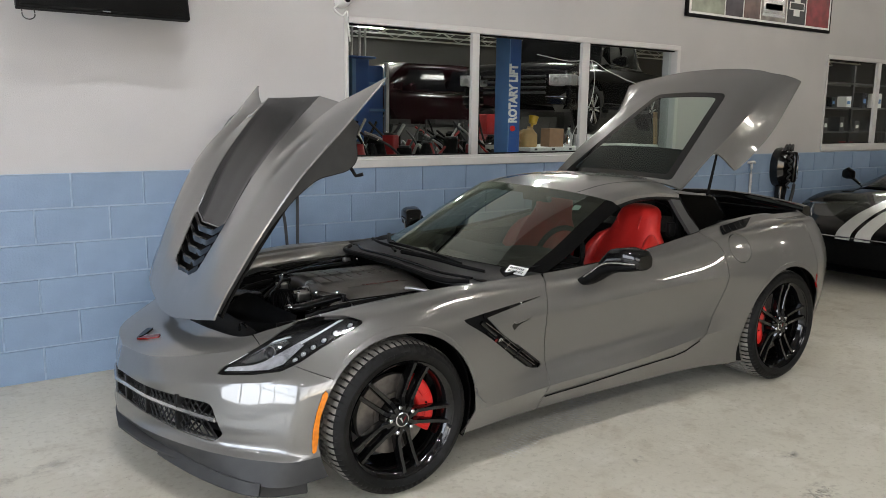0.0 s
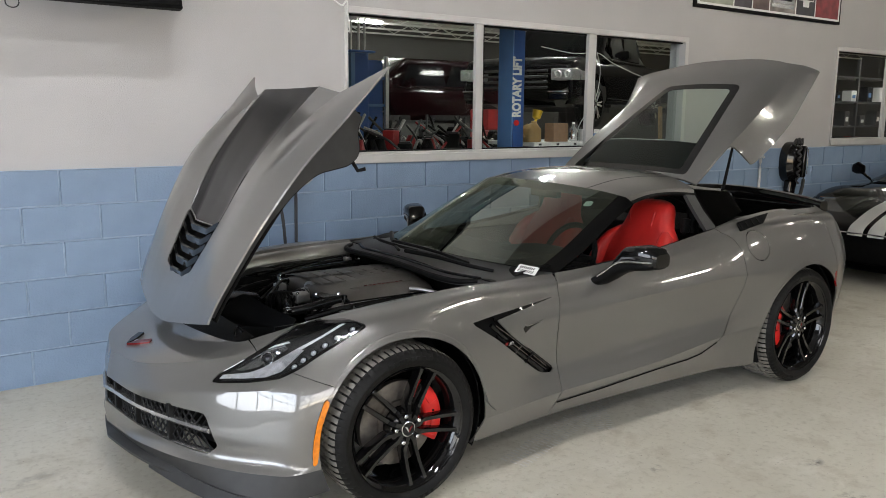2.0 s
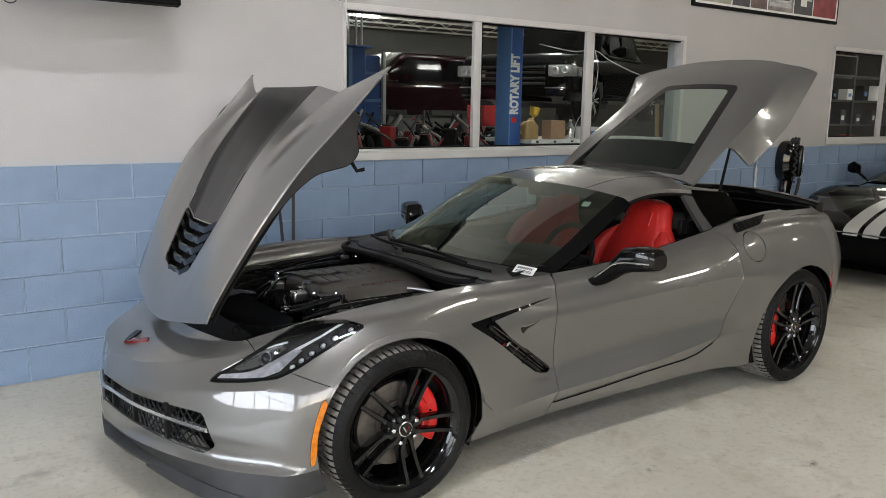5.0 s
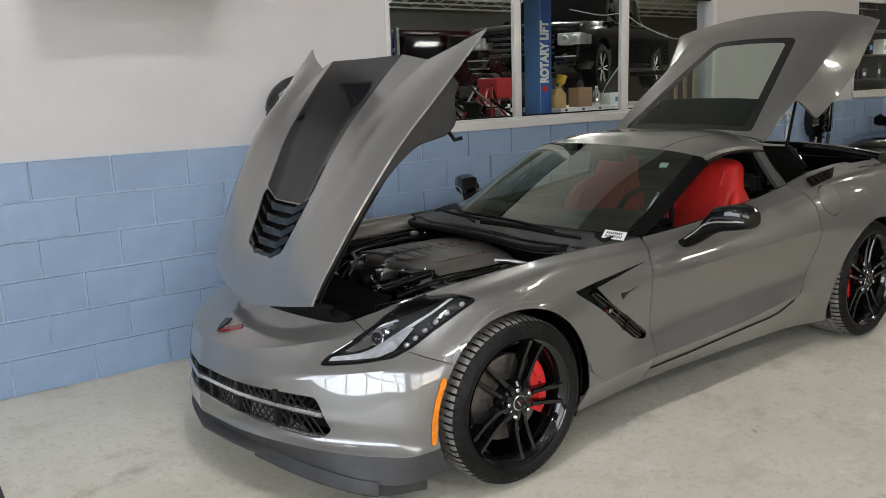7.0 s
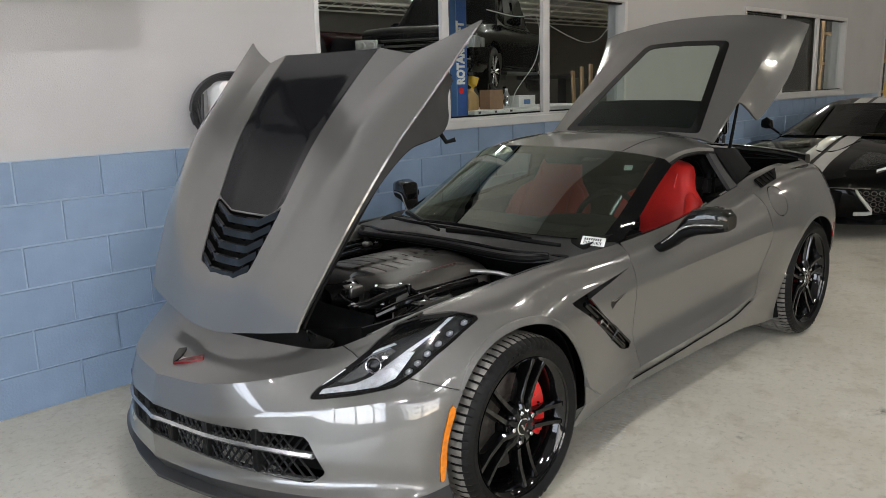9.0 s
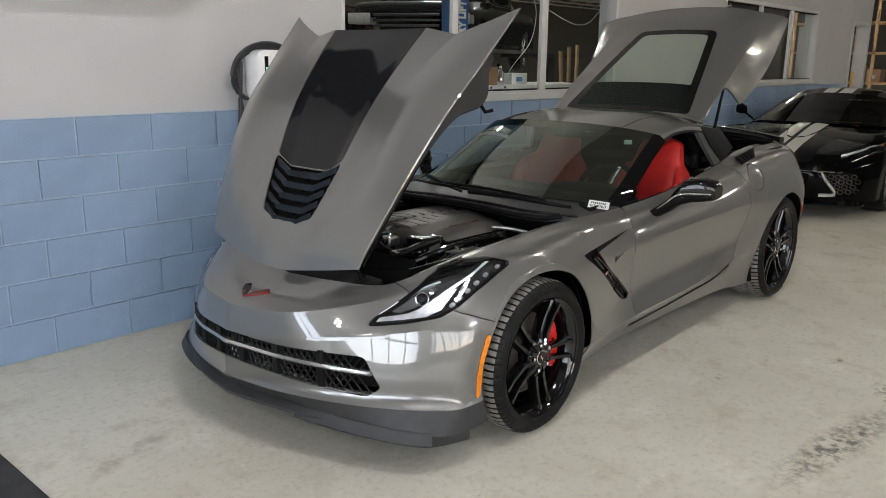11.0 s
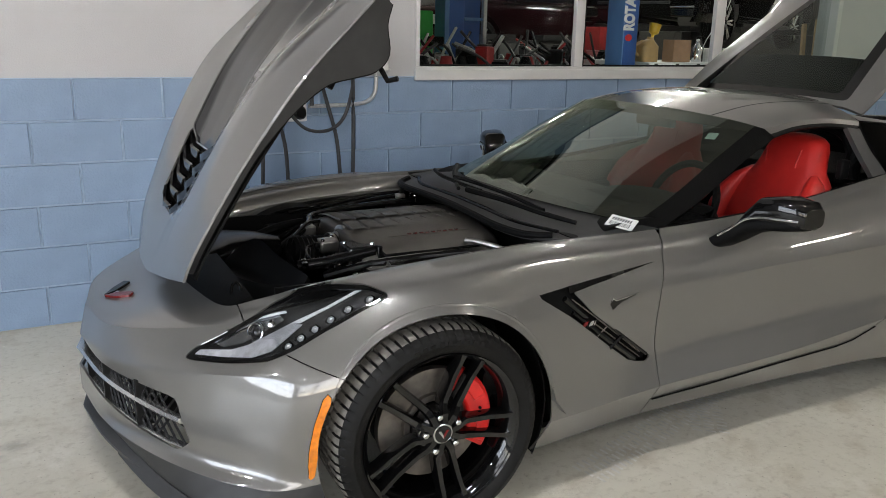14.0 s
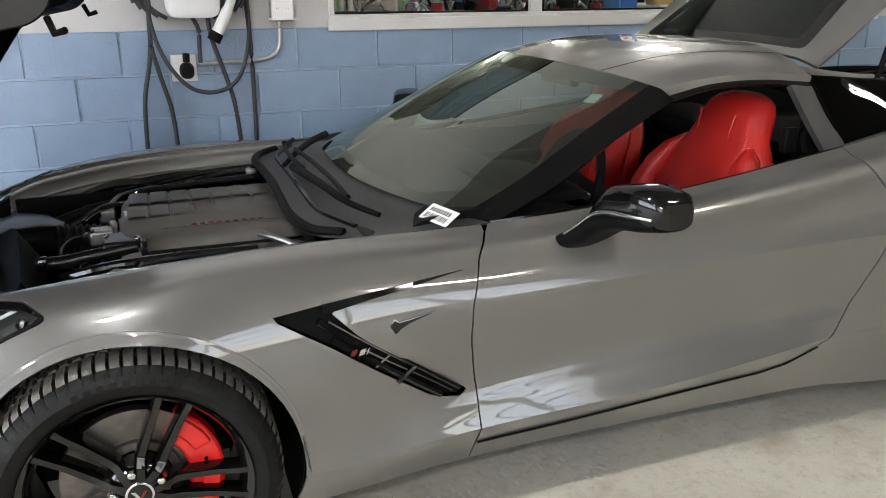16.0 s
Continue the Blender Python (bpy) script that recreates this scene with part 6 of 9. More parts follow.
tube(bm, spline([(0.60, -0.57, 0.800), (0.535, -0.40, 0.807), (0.525, -0.2, 0.815), (0.525, 0, 0.818), (0.525, 0.2, 0.815), (0.535, 0.40, 0.807), (0.60, 0.57, 0.800)], 5), 0.008, 8)
part("cowl_ridge", bm, satin_black, cowl)
# wipers, parked along the foot of the glass
for arm, blade in (([(0.73, 0.43, 0.872), (0.64, 0.28, 0.874), (0.56, 0.12, 0.868), (0.50, -0.02, 0.862)], [(0.565, 0.14, 0.880), (0.58, -0.06, 0.880), (0.595, -0.26, 0.872), (0.605, -0.47, 0.856)]),
                   ([(0.525, -0.05, 0.862), (0.56, -0.28, 0.860), (0.60, -0.48, 0.846), (0.66, -0.59, 0.832)], [(0.60, 0.40, 0.866), (0.545, 0.22, 0.872), (0.535, 0.05, 0.872), (0.545, -0.12, 0.868)])):
    bm = bmesh.new()
    tube(bm, spline(arm, 5), [0.014 - 0.006 * i / (len(spline(arm, 5)) - 1) for i in range(len(spline(arm, 5)))], 8)
    w = part("wiper", bm, matt_black, car, "black wiper arm and blade")
    bm = bmesh.new()
    tube(bm, spline(blade, 5), 0.008, 6)
    part("wiper_blade", bm, matt_black, w)

# ---- cabin ----
boxed("cabin_floor", (0.66, 2.20, -0.68, 0.68, 0.214, 0.23), cloth_black, car)
boxed("cabin_bulkhead", (2.16, 2.20, -0.66, 0.66, 0.21, 0.86), cloth_black, car)
for s in (1, -1):
    boxed("door_lining", (0.95, 2.12, s * 0.668 - 0.012, s * 0.668 + 0.012, 0.22, 0.818), matt_black, car, bevel=0.006)
    bm = bmesh.new()
    loft(bm, [(x, s * 0.62, 0.66 + 0.04 * (x - 1.1), 0.04, 0.03, 3) for x in np.linspace(1.15, 1.95, 8)], "x", 14)
    part("armrest", bm, matt_black, car)
dash = bmesh.new()
loft(dash, [(y, 1.02 - 0.10 * abs(y) ** 2, 0.78, 0.26, 0.062, 2.6) for y in np.linspace(-0.655, 0.655, 15)], "y", 20)
dashboard = part("dashboard", dash, matt_black, car, "black dashboard with an instrument hood")
bm = bmesh.new()
loft(bm, [(y, 1.16, 0.835, 0.13, 0.035 * math.cos((y + 0.37) * 5.5) + 0.006, 2.4) for y in np.linspace(-0.60, -0.14, 9)], "y", 16)
part("instrument_hood", bm, matt_black, dashboard)
boxed("centre_console", (1.10, 2.1, -0.12, 0.12, 0.21, 0.60), matt_black, car, bevel=0.02)
bm = bmesh.new()
ring = []
m = pose(1.34, -0.37, 0.800, 0, -68, 0)
for a in np.linspace(0, 2 * math.pi, 41):
    ring.append(m @ Vector((0.178 * math.cos(a), 0.178 * math.sin(a), 0)))
tube(bm, ring, 0.015, 8, cap=False)
sw = part("steering_wheel", bm, matt_black, car, "black leather steering wheel")
bm = bmesh.new()
lathe(bm, [(0, 0.03), (0.05, 0.025), (0.065, 0.0), (0.05, -0.05), (0.03, -0.20)], 20, m)
part("wheel_hub", bm, matt_black, sw)
for a in (200, -20, 90 + 180):
    bm = bmesh.new()
    v = Vector((math.cos(radians(a)), math.sin(radians(a)), 0))
    tube(bm, [m @ (v * 0.05), m @ (v * 0.172)], 0.013, 8)
    part("wheel_spoke", bm, silver_bar, sw)


def seat(s):
    bm = bmesh.new()
    y = s * -0.37
    loft(bm, [(0.42, 1.80, y, 0.10, 0.235, 3.2), (0.55, 1.84, y, 0.105, 0.262, 3.2), (0.68, 1.875, y, 0.105, 0.266, 3.0), (0.77, 1.903, y, 0.10, 0.260, 2.8), (0.83, 1.924, y, 0.094, 0.240, 2.6), (0.875, 1.940, y, 0.088, 0.205, 2.6), (0.915, 1.956, y, 0.084, 0.166, 2.6),
              (0.955, 1.972, y, 0.082, 0.150, 2.7), (1.00, 1.988, y, 0.078, 0.143, 2.6), (1.035, 1.999, y, 0.068, 0.130, 2.5), (1.055, 2.006, y, 0.054, 0.104, 2.3), (1.068, 2.010, y, 0.030, 0.06, 2.2)], "z", 32)
    st = part("seat", bm, red_leather, car, "red leather bucket seat with raised bolsters")
    for q in (-1, 1):
        bm = bmesh.new()
        loft(bm, [(0.40, 1.70, y + q * 0.215, 0.06, 0.035, 2.2), (0.50, 1.745, y + q * 0.228, 0.075, 0.042, 2.2), (0.62, 1.79, y + q * 0.232, 0.075, 0.044, 2.2), (0.74, 1.815, y + q * 0.226, 0.072, 0.046, 2.2), (0.82, 1.852, y + q * 0.212, 0.062, 0.042, 2.2), (0.875, 1.885, y + q * 0.188, 0.044, 0.034, 2.2), (0.91, 1.915, y + q * 0.160, 0.012, 0.014, 2.2)], "z", 16)
        part("side_bolster", bm, red_leather, st)
        bm = bmesh.new()
        tube(bm, [(1.775 + 0.02 * k, y + q * (0.14 - 0.006 * k), 0.50 + 0.055 * k) for k in range(9)], 0.004, 6)
        part("seam", bm, matt_black, st, "dark stitched seam")
        bm = bmesh.new()
        tube(bm, [(1.868, y + q * 0.10, 0.80), (1.882, y + q * 0.098, 0.85), (1.885, y + q * 0.085, 0.90), (1.892, y + q * 0.080, 0.95), (1.905, y + q * 0.088, 1.01)], 0.004, 6)
        part("seam", bm, red_leather, st)
    bm = bmesh.new()
    loft(bm, [(1.28, y, 0.44, 0.20, 0.05, 3), (1.34, y, 0.455, 0.235, 0.07, 3.2), (1.55, y, 0.44, 0.245, 0.075, 3.2), (1.78, y, 0.42, 0.235, 0.07, 3)], "x", 24)
    part("cushion", bm, red_leather, st)
    boxed("belt_slot", (1.872, 1.885, y - 0.075, y + 0.075, 0.755, 0.785), matt_black, st, "black slot through the backrest", bevel=0.004)
    boxed("seat_base", (1.35, 1.85, y - 0.20, y + 0.20, 0.21, 0.38), matt_black, st)


seat(1)
seat(-1)
for s in (1, -1):
    boxed("belt_guide", (2.00, 2.05, s * -0.575 - 0.015, s * -0.575 + 0.015, 0.90, 0.98), matt_black, car, bevel=0.006)
bm = bmesh.new()
loft(bm, [(y, 1.50, 1.105, 0.018, 0.028, 3) for y in (-0.11, -0.06, 0.06, 0.11)], "y", 14)
part("rear_view_mirror", bm, matt_black, car, "black rear-view mirror")
headliner = clip(roof_half, lambda v: abs(v[1]) - 0.60)
from_mesh("headliner", joined(pushed(headliner, 0, 0, -0.03)), cloth_black, car, thick=0.004)
boxed("rear_shelf", (2.12, 2.45, -0.50, 0.50, 0.86, 0.90), cloth_black, car, bevel=0.01)
bm = bmesh.new()
tube(bm, spline([(2.16, -0.52, 0.88), (2.17, -0.50, 1.02), (2.17, -0.35, 1.10), (2.17, 0.35, 1.10), (2.17, 0.50, 1.02), (2.16, 0.52, 0.88)], 5), 0.035, 10)
part("roll_hoop", bm, matt_black, car, "black padded roof hoop")


# door mirrors
def door_mirror(s):
    bm = bmesh.new()
    loft(bm, [(s * y, x, z, rx, rz, 3.6) for y, x, z, rx, rz in ((-0.862, 1.172, 0.838, 0.040, 0.020), (-0.885, 1.190, 0.866, 0.056, 0.034), (-0.918, 1.212, 0.898, 0.066, 0.048), (-0.99, 1.236, 0.908, 0.068, 0.051), (-1.045, 1.252, 0.902, 0.062, 0.046), (-1.066, 1.258, 0.894, 0.046, 0.032))], "y", 28)
    o = part("door_mirror", bm, gloss_black, car, "gloss black door mirror on an angled arm", bevel=0.004)
    bm = bmesh.new()
    loft(bm, [(s * y, x, z, rx, rz, 3.0) for y, x, z, rx, rz in ((-0.785, 1.140, 0.768, 0.058, 0.022), (-0.815, 1.146, 0.784, 0.056, 0.030), (-0.855, 1.166, 0.815, 0.056, 0.034), (-0.895, 1.190, 0.845, 0.058, 0.030), (-0.95, 1.218, 0.860, 0.064, 0.024), (-1.01, 1.238, 0.866, 0.064, 0.022), (-1.055, 1.252, 0.872, 0.050, 0.018))], "y", 24)
    part("mirror_arm", bm, matt_black, o, "black lower shell and arm")
    band = bmesh.new()
    tube(band, spline([(1.094, s * -0.820, 0.800), (1.108, s * -0.858, 0.832), (1.128, s * -0.895, 0.868), (1.147, s * -0.940, 0.884), (1.168, s * -1.005, 0.888), (1.197, s * -1.052, 0.888)], 4), 0.0045, 8)
    part("mirror_band", band, silver_bar, o, "thin silver band along the mirror's edge")
    bm = bmesh.new()
    disc(bm, 1.0, 24)
    bm.transform(pose(1.30, s * -0.985, 0.882, 0, 82, s * 6) @ Matrix.Diagonal((0.04, 0.062, 1, 1)))
    part("mirror_glass", bm, chrome, o, "silvered mirror glass")


door_mirror(1)
door_mirror(-1)
# paper slip behind the windscreen, inspection sticker, fender emblem, trim letters as bars
slip = boxed("paper_slip", (-0.03, 0.03, -0.051, 0.051, 0, 0.001), paper, None, m=None)
slip_y = Vector((-0.043, 0.092, 0.009)).normalized()
slip_x = Vector((0.19, 0.06, 0.10))
slip_x = (slip_x - slip_x.dot(slip_y) * slip_y).normalized()
slip_at = Vector((0.8365, -0.640, 0.8395)) - slip_x * 0.03 + slip_x.cross(slip_y) * 0.008
slip.matrix_world = Matrix([[*r] for r in zip(slip_x, slip_y, slip_x.cross(slip_y), slip_at)] + [[0, 0, 0, 1]])
tagged(slip, "white paper slip with a printed bar code on the dashboard", "paper slip")
for i, (a, b, u, v) in enumerate([(0.040 - 0.0095 * k - 0.006, 0.040 - 0.0095 * k, 0.004, 0.019) for k in range(8)] + [(0.040 - 0.006 * k - (0.0022 if k % 3 else 0.0036), 0.040 - 0.006 * k, -0.022, -0.003) for k in range(13)]):
    boxed("print_bar", (u, v, a, b, 0.0012, 0.0018), ink, slip)
bm = bmesh.new()
disc_pts = [(-0.024, -0.020), (0.024, -0.020), (0.024, 0.020), (-0.024, 0.020)]
prism(bm, rounded(disc_pts, 0.004, 2), 0.0015)
bm.transform(pose(1.352, -0.490, 1.093, 0, -24, 24))
part("screen_sticker", bm, sticker_green, car, "pale green inspection sticker")
for s in (1, -1):
    bm = bmesh.new()
    prism(bm, [(0.598, 0.622), (0.612, 0.650), (0.628, 0.640), (0.650, 0.644), (0.715, 0.656), (0.650, 0.634), (0.632, 0.624), (0.618, 0.612)], 0.006)
    bm.transform(Matrix(((1, 0, 0, 0), (0, 0, s * -1, s * (flank_y(0.65, 0.635) + 0.002)), (0, 1, 0, 0), (0, 0, 0, 1))))
    bmesh.ops.recalc_face_normals(bm, faces=bm.faces)
    emblem = part("fender_emblem", bm, gloss_black, car, "small dark ray-shaped emblem")
    bm = bmesh.new()
    prism(bm, [(0.606, 0.637), (0.613, 0.653), (0.627, 0.643), (0.650, 0.6465), (0.718, 0.6575), (0.650, 0.6435), (0.626, 0.6405), (0.614, 0.648)], 0.0075)
    bm.transform(Matrix(((1, 0, 0, 0), (0, 0, s * -1, s * (flank_y(0.65, 0.635) + 0.002)), (0, 1, 0, 0), (0, 0, 0, 1))))
    bmesh.ops.recalc_face_normals(bm, faces=bm.faces)
    part("emblem_edge", bm, silver_bar, emblem, "bright edge")
    for i, (x0, mt) in enumerate(((0.500, red_badge), (0.522, silver_bar), (0.540, silver_bar))):
        bm = bmesh.new()
        w = 0.014 if i < 2 else 0.004
        prism(bm, [(x0, 0.571), (x0 + w, 0.574), (x0 + w + 0.006, 0.589), (x0 + 0.006, 0.586)], 0.004)
        bm.transform(Matrix(((1, 0, 0, 0), (0, 0, s * -1, s * (flank_y(0.53, 0.58) + 0.010)), (0, 1, 0, 0), (0, 0, 0, 1))))
        bmesh.ops.recalc_face_normals(bm, faces=bm.faces)
        part("trim_mark", bm, mt, car, "small plain red and silver marks")

# ---- things on the wall ----
metal_grey = material("galvanised_steel", (0.55, 0.55, 0.54), rough=0.35, metal=0.8, vary=0.15, scale=40, rough_vary=0.1)
cable_black = material("black_cable", (0.022, 0.022, 0.024), rough=0.5, vary=0.2, scale=40)


def cable(name, pts, r, mat, parent=None, n=6, label=""):
    bm = bmesh.new()
    tube(bm, spline(pts, n), r, 10)
    return part(name, bm, mat, parent, label)


FACE = WALL_Y - 0.012
charger = thing("ev_charger", pose(0.36, FACE, 1.40), "white wall-mounted car charger with a coiled black cable", "charger")
bm = bmesh.new()
loft(bm, [(-0.135, -0.02, 0.02, 0.100, 0.12, 6), (-0.12, -0.02, 0.02, 0.118, 0.145, 6), (-0.03, -0.02, 0.02, 0.122, 0.150, 6), (0.0, -0.02, 0.02, 0.118, 0.145, 6)], "y", 36)
part("charger_case", bm, white_plastic, charger, "white rounded case", angle=50)
boxed("status_panel", (-0.095, -0.070, -0.140, -0.134, -0.02, 0.13), gloss_black, charger, "narrow black status strip", bevel=0.002)
boxed("status_light", (-0.088, -0.080, -0.1412, -0.1400, 0.055, 0.066), emitter("green_led", (0.1, 0.9, 0.4), 1.5), charger)
boxed("cable_holder", (0.11, 0.16, -0.10, 0.0, -0.03, 0.08), white_plastic, charger, bevel=0.01)
bm = bmesh.new()
tube(bm, spline([(0.155, -0.10, 0.02), (0.150, -0.11, -0.04), (0.125, -0.12, -0.10), (0.085, -0.125, -0.175), (0.068, -0.125, -0.20)], 4), [0.022] * 8 + [0.028] * 6 + [0.030] * 3, 14)
part("charging_plug", bm, white_plastic, charger, "white charging plug with a black tip")
bm = bmesh.new()
tube(bm, [(0.074, -0.125, -0.19), (0.052, -0.125, -0.228)], 0.031, 14)
part("plug_tip", bm, matt_black, charger)
for i in range(5):
    r = 0.20 + 0.012 * i
    pts = []
    for a in np.linspace(radians(-60 + 8 * i), radians(240 - 10 * i), 15):
        pts.append((-0.035 + r * 1.02 * math.cos(a), -0.035 - 0.012 * i, 0.01 + 0.80 * r * math.sin(a)))
    cable("cable_loop", pts, 0.0095, cable_black, charger, 3, "black cable loop")
cable("cable_loop", [(-0.235, -0.05, 0.05), (-0.19, -0.06, -0.25), (-0.08, -0.07, -0.43), (0.05, -0.08, -0.465), (0.16, -0.07, -0.40), (0.22, -0.06, -0.22), (0.225, -0.05, 0.0)], 0.0095, cable_black, charger)
cable("hanging_cable", [(-0.22, -0.045, 0.10), (-0.215, -0.045, -0.15), (-0.235, -0.045, -0.32), (-0.275, -0.045, -0.50), (-0.29, -0.045, -0.75)], 0.0105, cable_black, charger)
cable("hanging_cable", [(-0.20, -0.05, 0.10), (-0.22, -0.055, -0.22), (-0.20, -0.05, -0.36), (-0.16, -0.045, -0.55), (-0.15, -0.045, -0.75)], 0.0105, cable_black, charger)
cable("hanging_cable", [(0.04, -0.05, -0.12), (0.05, -0.05, -0.22), (0.09, -0.045, -0.36), (0.13, -0.045, -0.52), (0.15, -0.045, -0.75)], 0.0105, cable_black, charger)
cable("hanging_cable", [(0.20, -0.045, 0.15), (0.222, -0.045, -0.10), (0.228, -0.045, -0.35), (0.222, -0.045, -0.75)], 0.0105, cable_black, charger)
cable("supply_lead", [(-0.03, -0.05, -0.12), (-0.005, -0.05, -0.18), (-0.008, -0.05, -0.26), (-0.01, -0.055, -0.33)], 0.010, cable_black, charger)

socket = thing("power_outlet", pose(0.275, FACE, 1.045), "white square outlet with a black plug in it", "outlet")
boxed("cover_plate", (-0.058, 0.058, -0.012, 0, -0.062, 0.062), white_plastic, socket, bevel=0.004)
bm = bmesh.new()
loft(bm, [(-0.075, 0.012, -0.01, 0.022, 0.026, 2.4), (-0.05, 0.012, -0.012, 0.032, 0.036, 2.4), (-0.012, 0.012, -0.012, 0.034, 0.038, 2.4)], "y", 20)
part("plug_body", bm, matt_black, socket, "round black plug")
cable("plug_neck", [(0.012, -0.055, 0.0), (0.012, -0.055, 0.045), (0.014, -0.052, 0.07)], 0.016, matt_black, socket)

box2 = thing("junction_box", pose(0.75, WALL_Y, 1.305), "grey metal wall box with a double outlet", "outlet")
boxed("box_body", (-0.055, 0.055, -0.048, 0, -0.055, 0.055), metal_grey, box2, bevel=0.006)
boxed("face_plate", (-0.05, 0.05, -0.053, -0.0485, -0.05, 0.05), white_plastic, box2, bevel=0.002)
for q in (-0.022, 0.022):
    bm = bmesh.new()
    disc(bm, 0.016, 18)
    bm.transform(pose(q, -0.0545, 0, 90, 0, 0))
    part("socket", bm, lamp_body, box2)
    for d in (-0.005, 0.005):
        boxed("socket_slot", (q + d - 0.001, q + d + 0.001, -0.0556, -0.0548, -0.001, 0.008), ink, box2)
for q in (-0.058, 0.058):
    for h in (-0.045, 0.045):
        boxed("box_ear", (q - 0.008, q + 0.008, -0.05, -0.03, h - 0.006, h + 0.006), metal_grey, box2, bevel=0.002)
conduit = cable("conduit", [(0.735, WALL_Y - 0.03, 1.25), (0.735, WALL_Y - 0.03, 1.20), (0.725, WALL_Y - 0.03, 1.13), (0.68, WALL_Y - 0.03, 1.085), (0.60, WALL_Y - 0.03, 1.070), (0.46, WALL_Y - 0.03, 1.066), (0.34, WALL_Y - 0.03, 1.064)], 0.0115, metal_grey, None, 6)
tagged(conduit, "bent galvanised conduit between the two outlets", "conduit")

# second cable reel and conduit further along
dev = thing("cable_holder", pose(6.22, FACE, 1.05), "black wall holder with a coiled cable and charging plug", "charger")
bm = bmesh.new()
loft(bm, [(-0.13, 0, 0.02, 0.10, 0.15, 2.3), (-0.09, 0, 0.02, 0.15, 0.21, 2.3), (-0.02, 0, 0.02, 0.155, 0.215, 2.3), (0, 0, 0.02, 0.15, 0.21, 2.3)], "y", 28)
part("reel_body", bm, gloss_black, dev)
cable("coil", [(-0.015 + (0.030 if i % 2 else -0.030), -0.150 + 0.00035 * (i - 5) ** 2, 0.20 - 0.036 * i) for i in range(12)], 0.010, cable_black, dev, 4)
cable("coil_top", [(-0.06, -0.10, 0.20), (-0.05, -0.12, 0.26), (-0.02, -0.12, 0.22), (0.0, -0.12, 0.265), (0.03, -0.12, 0.22), (0.06, -0.12, 0.26), (0.09, -0.10, 0.20)], 0.014, cable_black, dev, 4)
boxed("grip", (0.05, 0.11, -0.165, -0.09, -0.14, 0.19), gloss_black, dev, bevel=0.02)
boxed("grip_edge", (0.098, 0.108, -0.172, -0.166, -0.10, 0.16), silver_bar, dev, "bright edge of the grip", bevel=0.002)
cable("strap", [(0.13, -0.08, 0.18), (0.19, -0.08, 0.0), (0.20, -0.08, -0.2), (0.15, -0.08, -0.36), (0.09, -0.08, -0.42)], 0.018, cable_black, dev)
bm = bmesh.new()
loft(bm, [(-0.45, -0.03, -0.06, 0.12, 0.05, 2.4), (-0.30, -0.02, -0.06, 0.06, 0.05, 2.4), (-0.18, 0, -0.06, 0.08, 0.05, 2.4)], "z", 18)
part("reel_foot", bm, gloss_black, dev)
c2 = cable("conduit", [(5.72, WALL_Y - 0.03, 1.15), (5.72, WALL_Y - 0.03, 0.9), (5.71, WALL_Y - 0.03, 0.3)], 0.0145, metal_grey, None, 3)
tagged(c2, "straight galvanised conduit fixed to the blue blockwork", "conduit")
cable("conduit_clip", [(5.66, WALL_Y - 0.025, 1.13), (5.72, WALL_Y - 0.05, 1.14), (5.78, WALL_Y - 0.025, 1.13)], 0.014, metal_grey, c2)

# television on a bracket
tv = thing("television", pose(-0.66, 0.95, 2.075, -12, 0, 2), "black flat television hung on a wall bracket", "television")
boxed("screen_case", (-0.43, 0.43, -0.005, 0.045, 0, 0.52), matt_black, tv, bevel=0.006)
boxed("screen", (-0.418, 0.418, -0.008, -0.0055, 0.016, 0.508), gloss_black, tv)
boxed("logo_bar", (-0.03, 0.01, -0.0085, -0.006, 0.005, 0.011), silver_bar, tv)
cable("tv_lead", [(-0.40, 0.03, 0.02), (-0.40, 0.03, -0.035), (-0.37, 0.03, -0.05), (-0.345, 0.03, -0.03), (-0.35, 0.03, 0.02)], 0.003, cable_black, tv)
boxed("bracket_arm", (-0.04, 0.04, 0.045, 0.50, 0.22, 0.28), matt_black, tv)

# framed picture panels above the windows
poster = thing("framed_poster", pose(4.54, WALL_Y, 2.52), "wide black framed poster of many car photographs", "poster")
PW, PH = 2.43, 0.92
boxed("poster_frame", (0, PW, -0.03, -0.001, 0, PH), matt_black, poster, bevel=0.004)
boxed("poster_border", (0.03, PW - 0.03, -0.033, -0.0305, 0.03, PH - 0.03), paper, poster)
cells = [(0.06, 0.55, (0.30, 0.32, 0.25)), (0.57, 0.84, (0.06, 0.05, 0.06)), (0.86, 1.12, (0.13, 0.08, 0.07)), (1.14, 1.57, (0.22, 0.20, 0.18)), (1.59, 1.92, (0.03, 0.03, 0.035)), (1.94, 2.37, (0.22, 0.02, 0.025))]
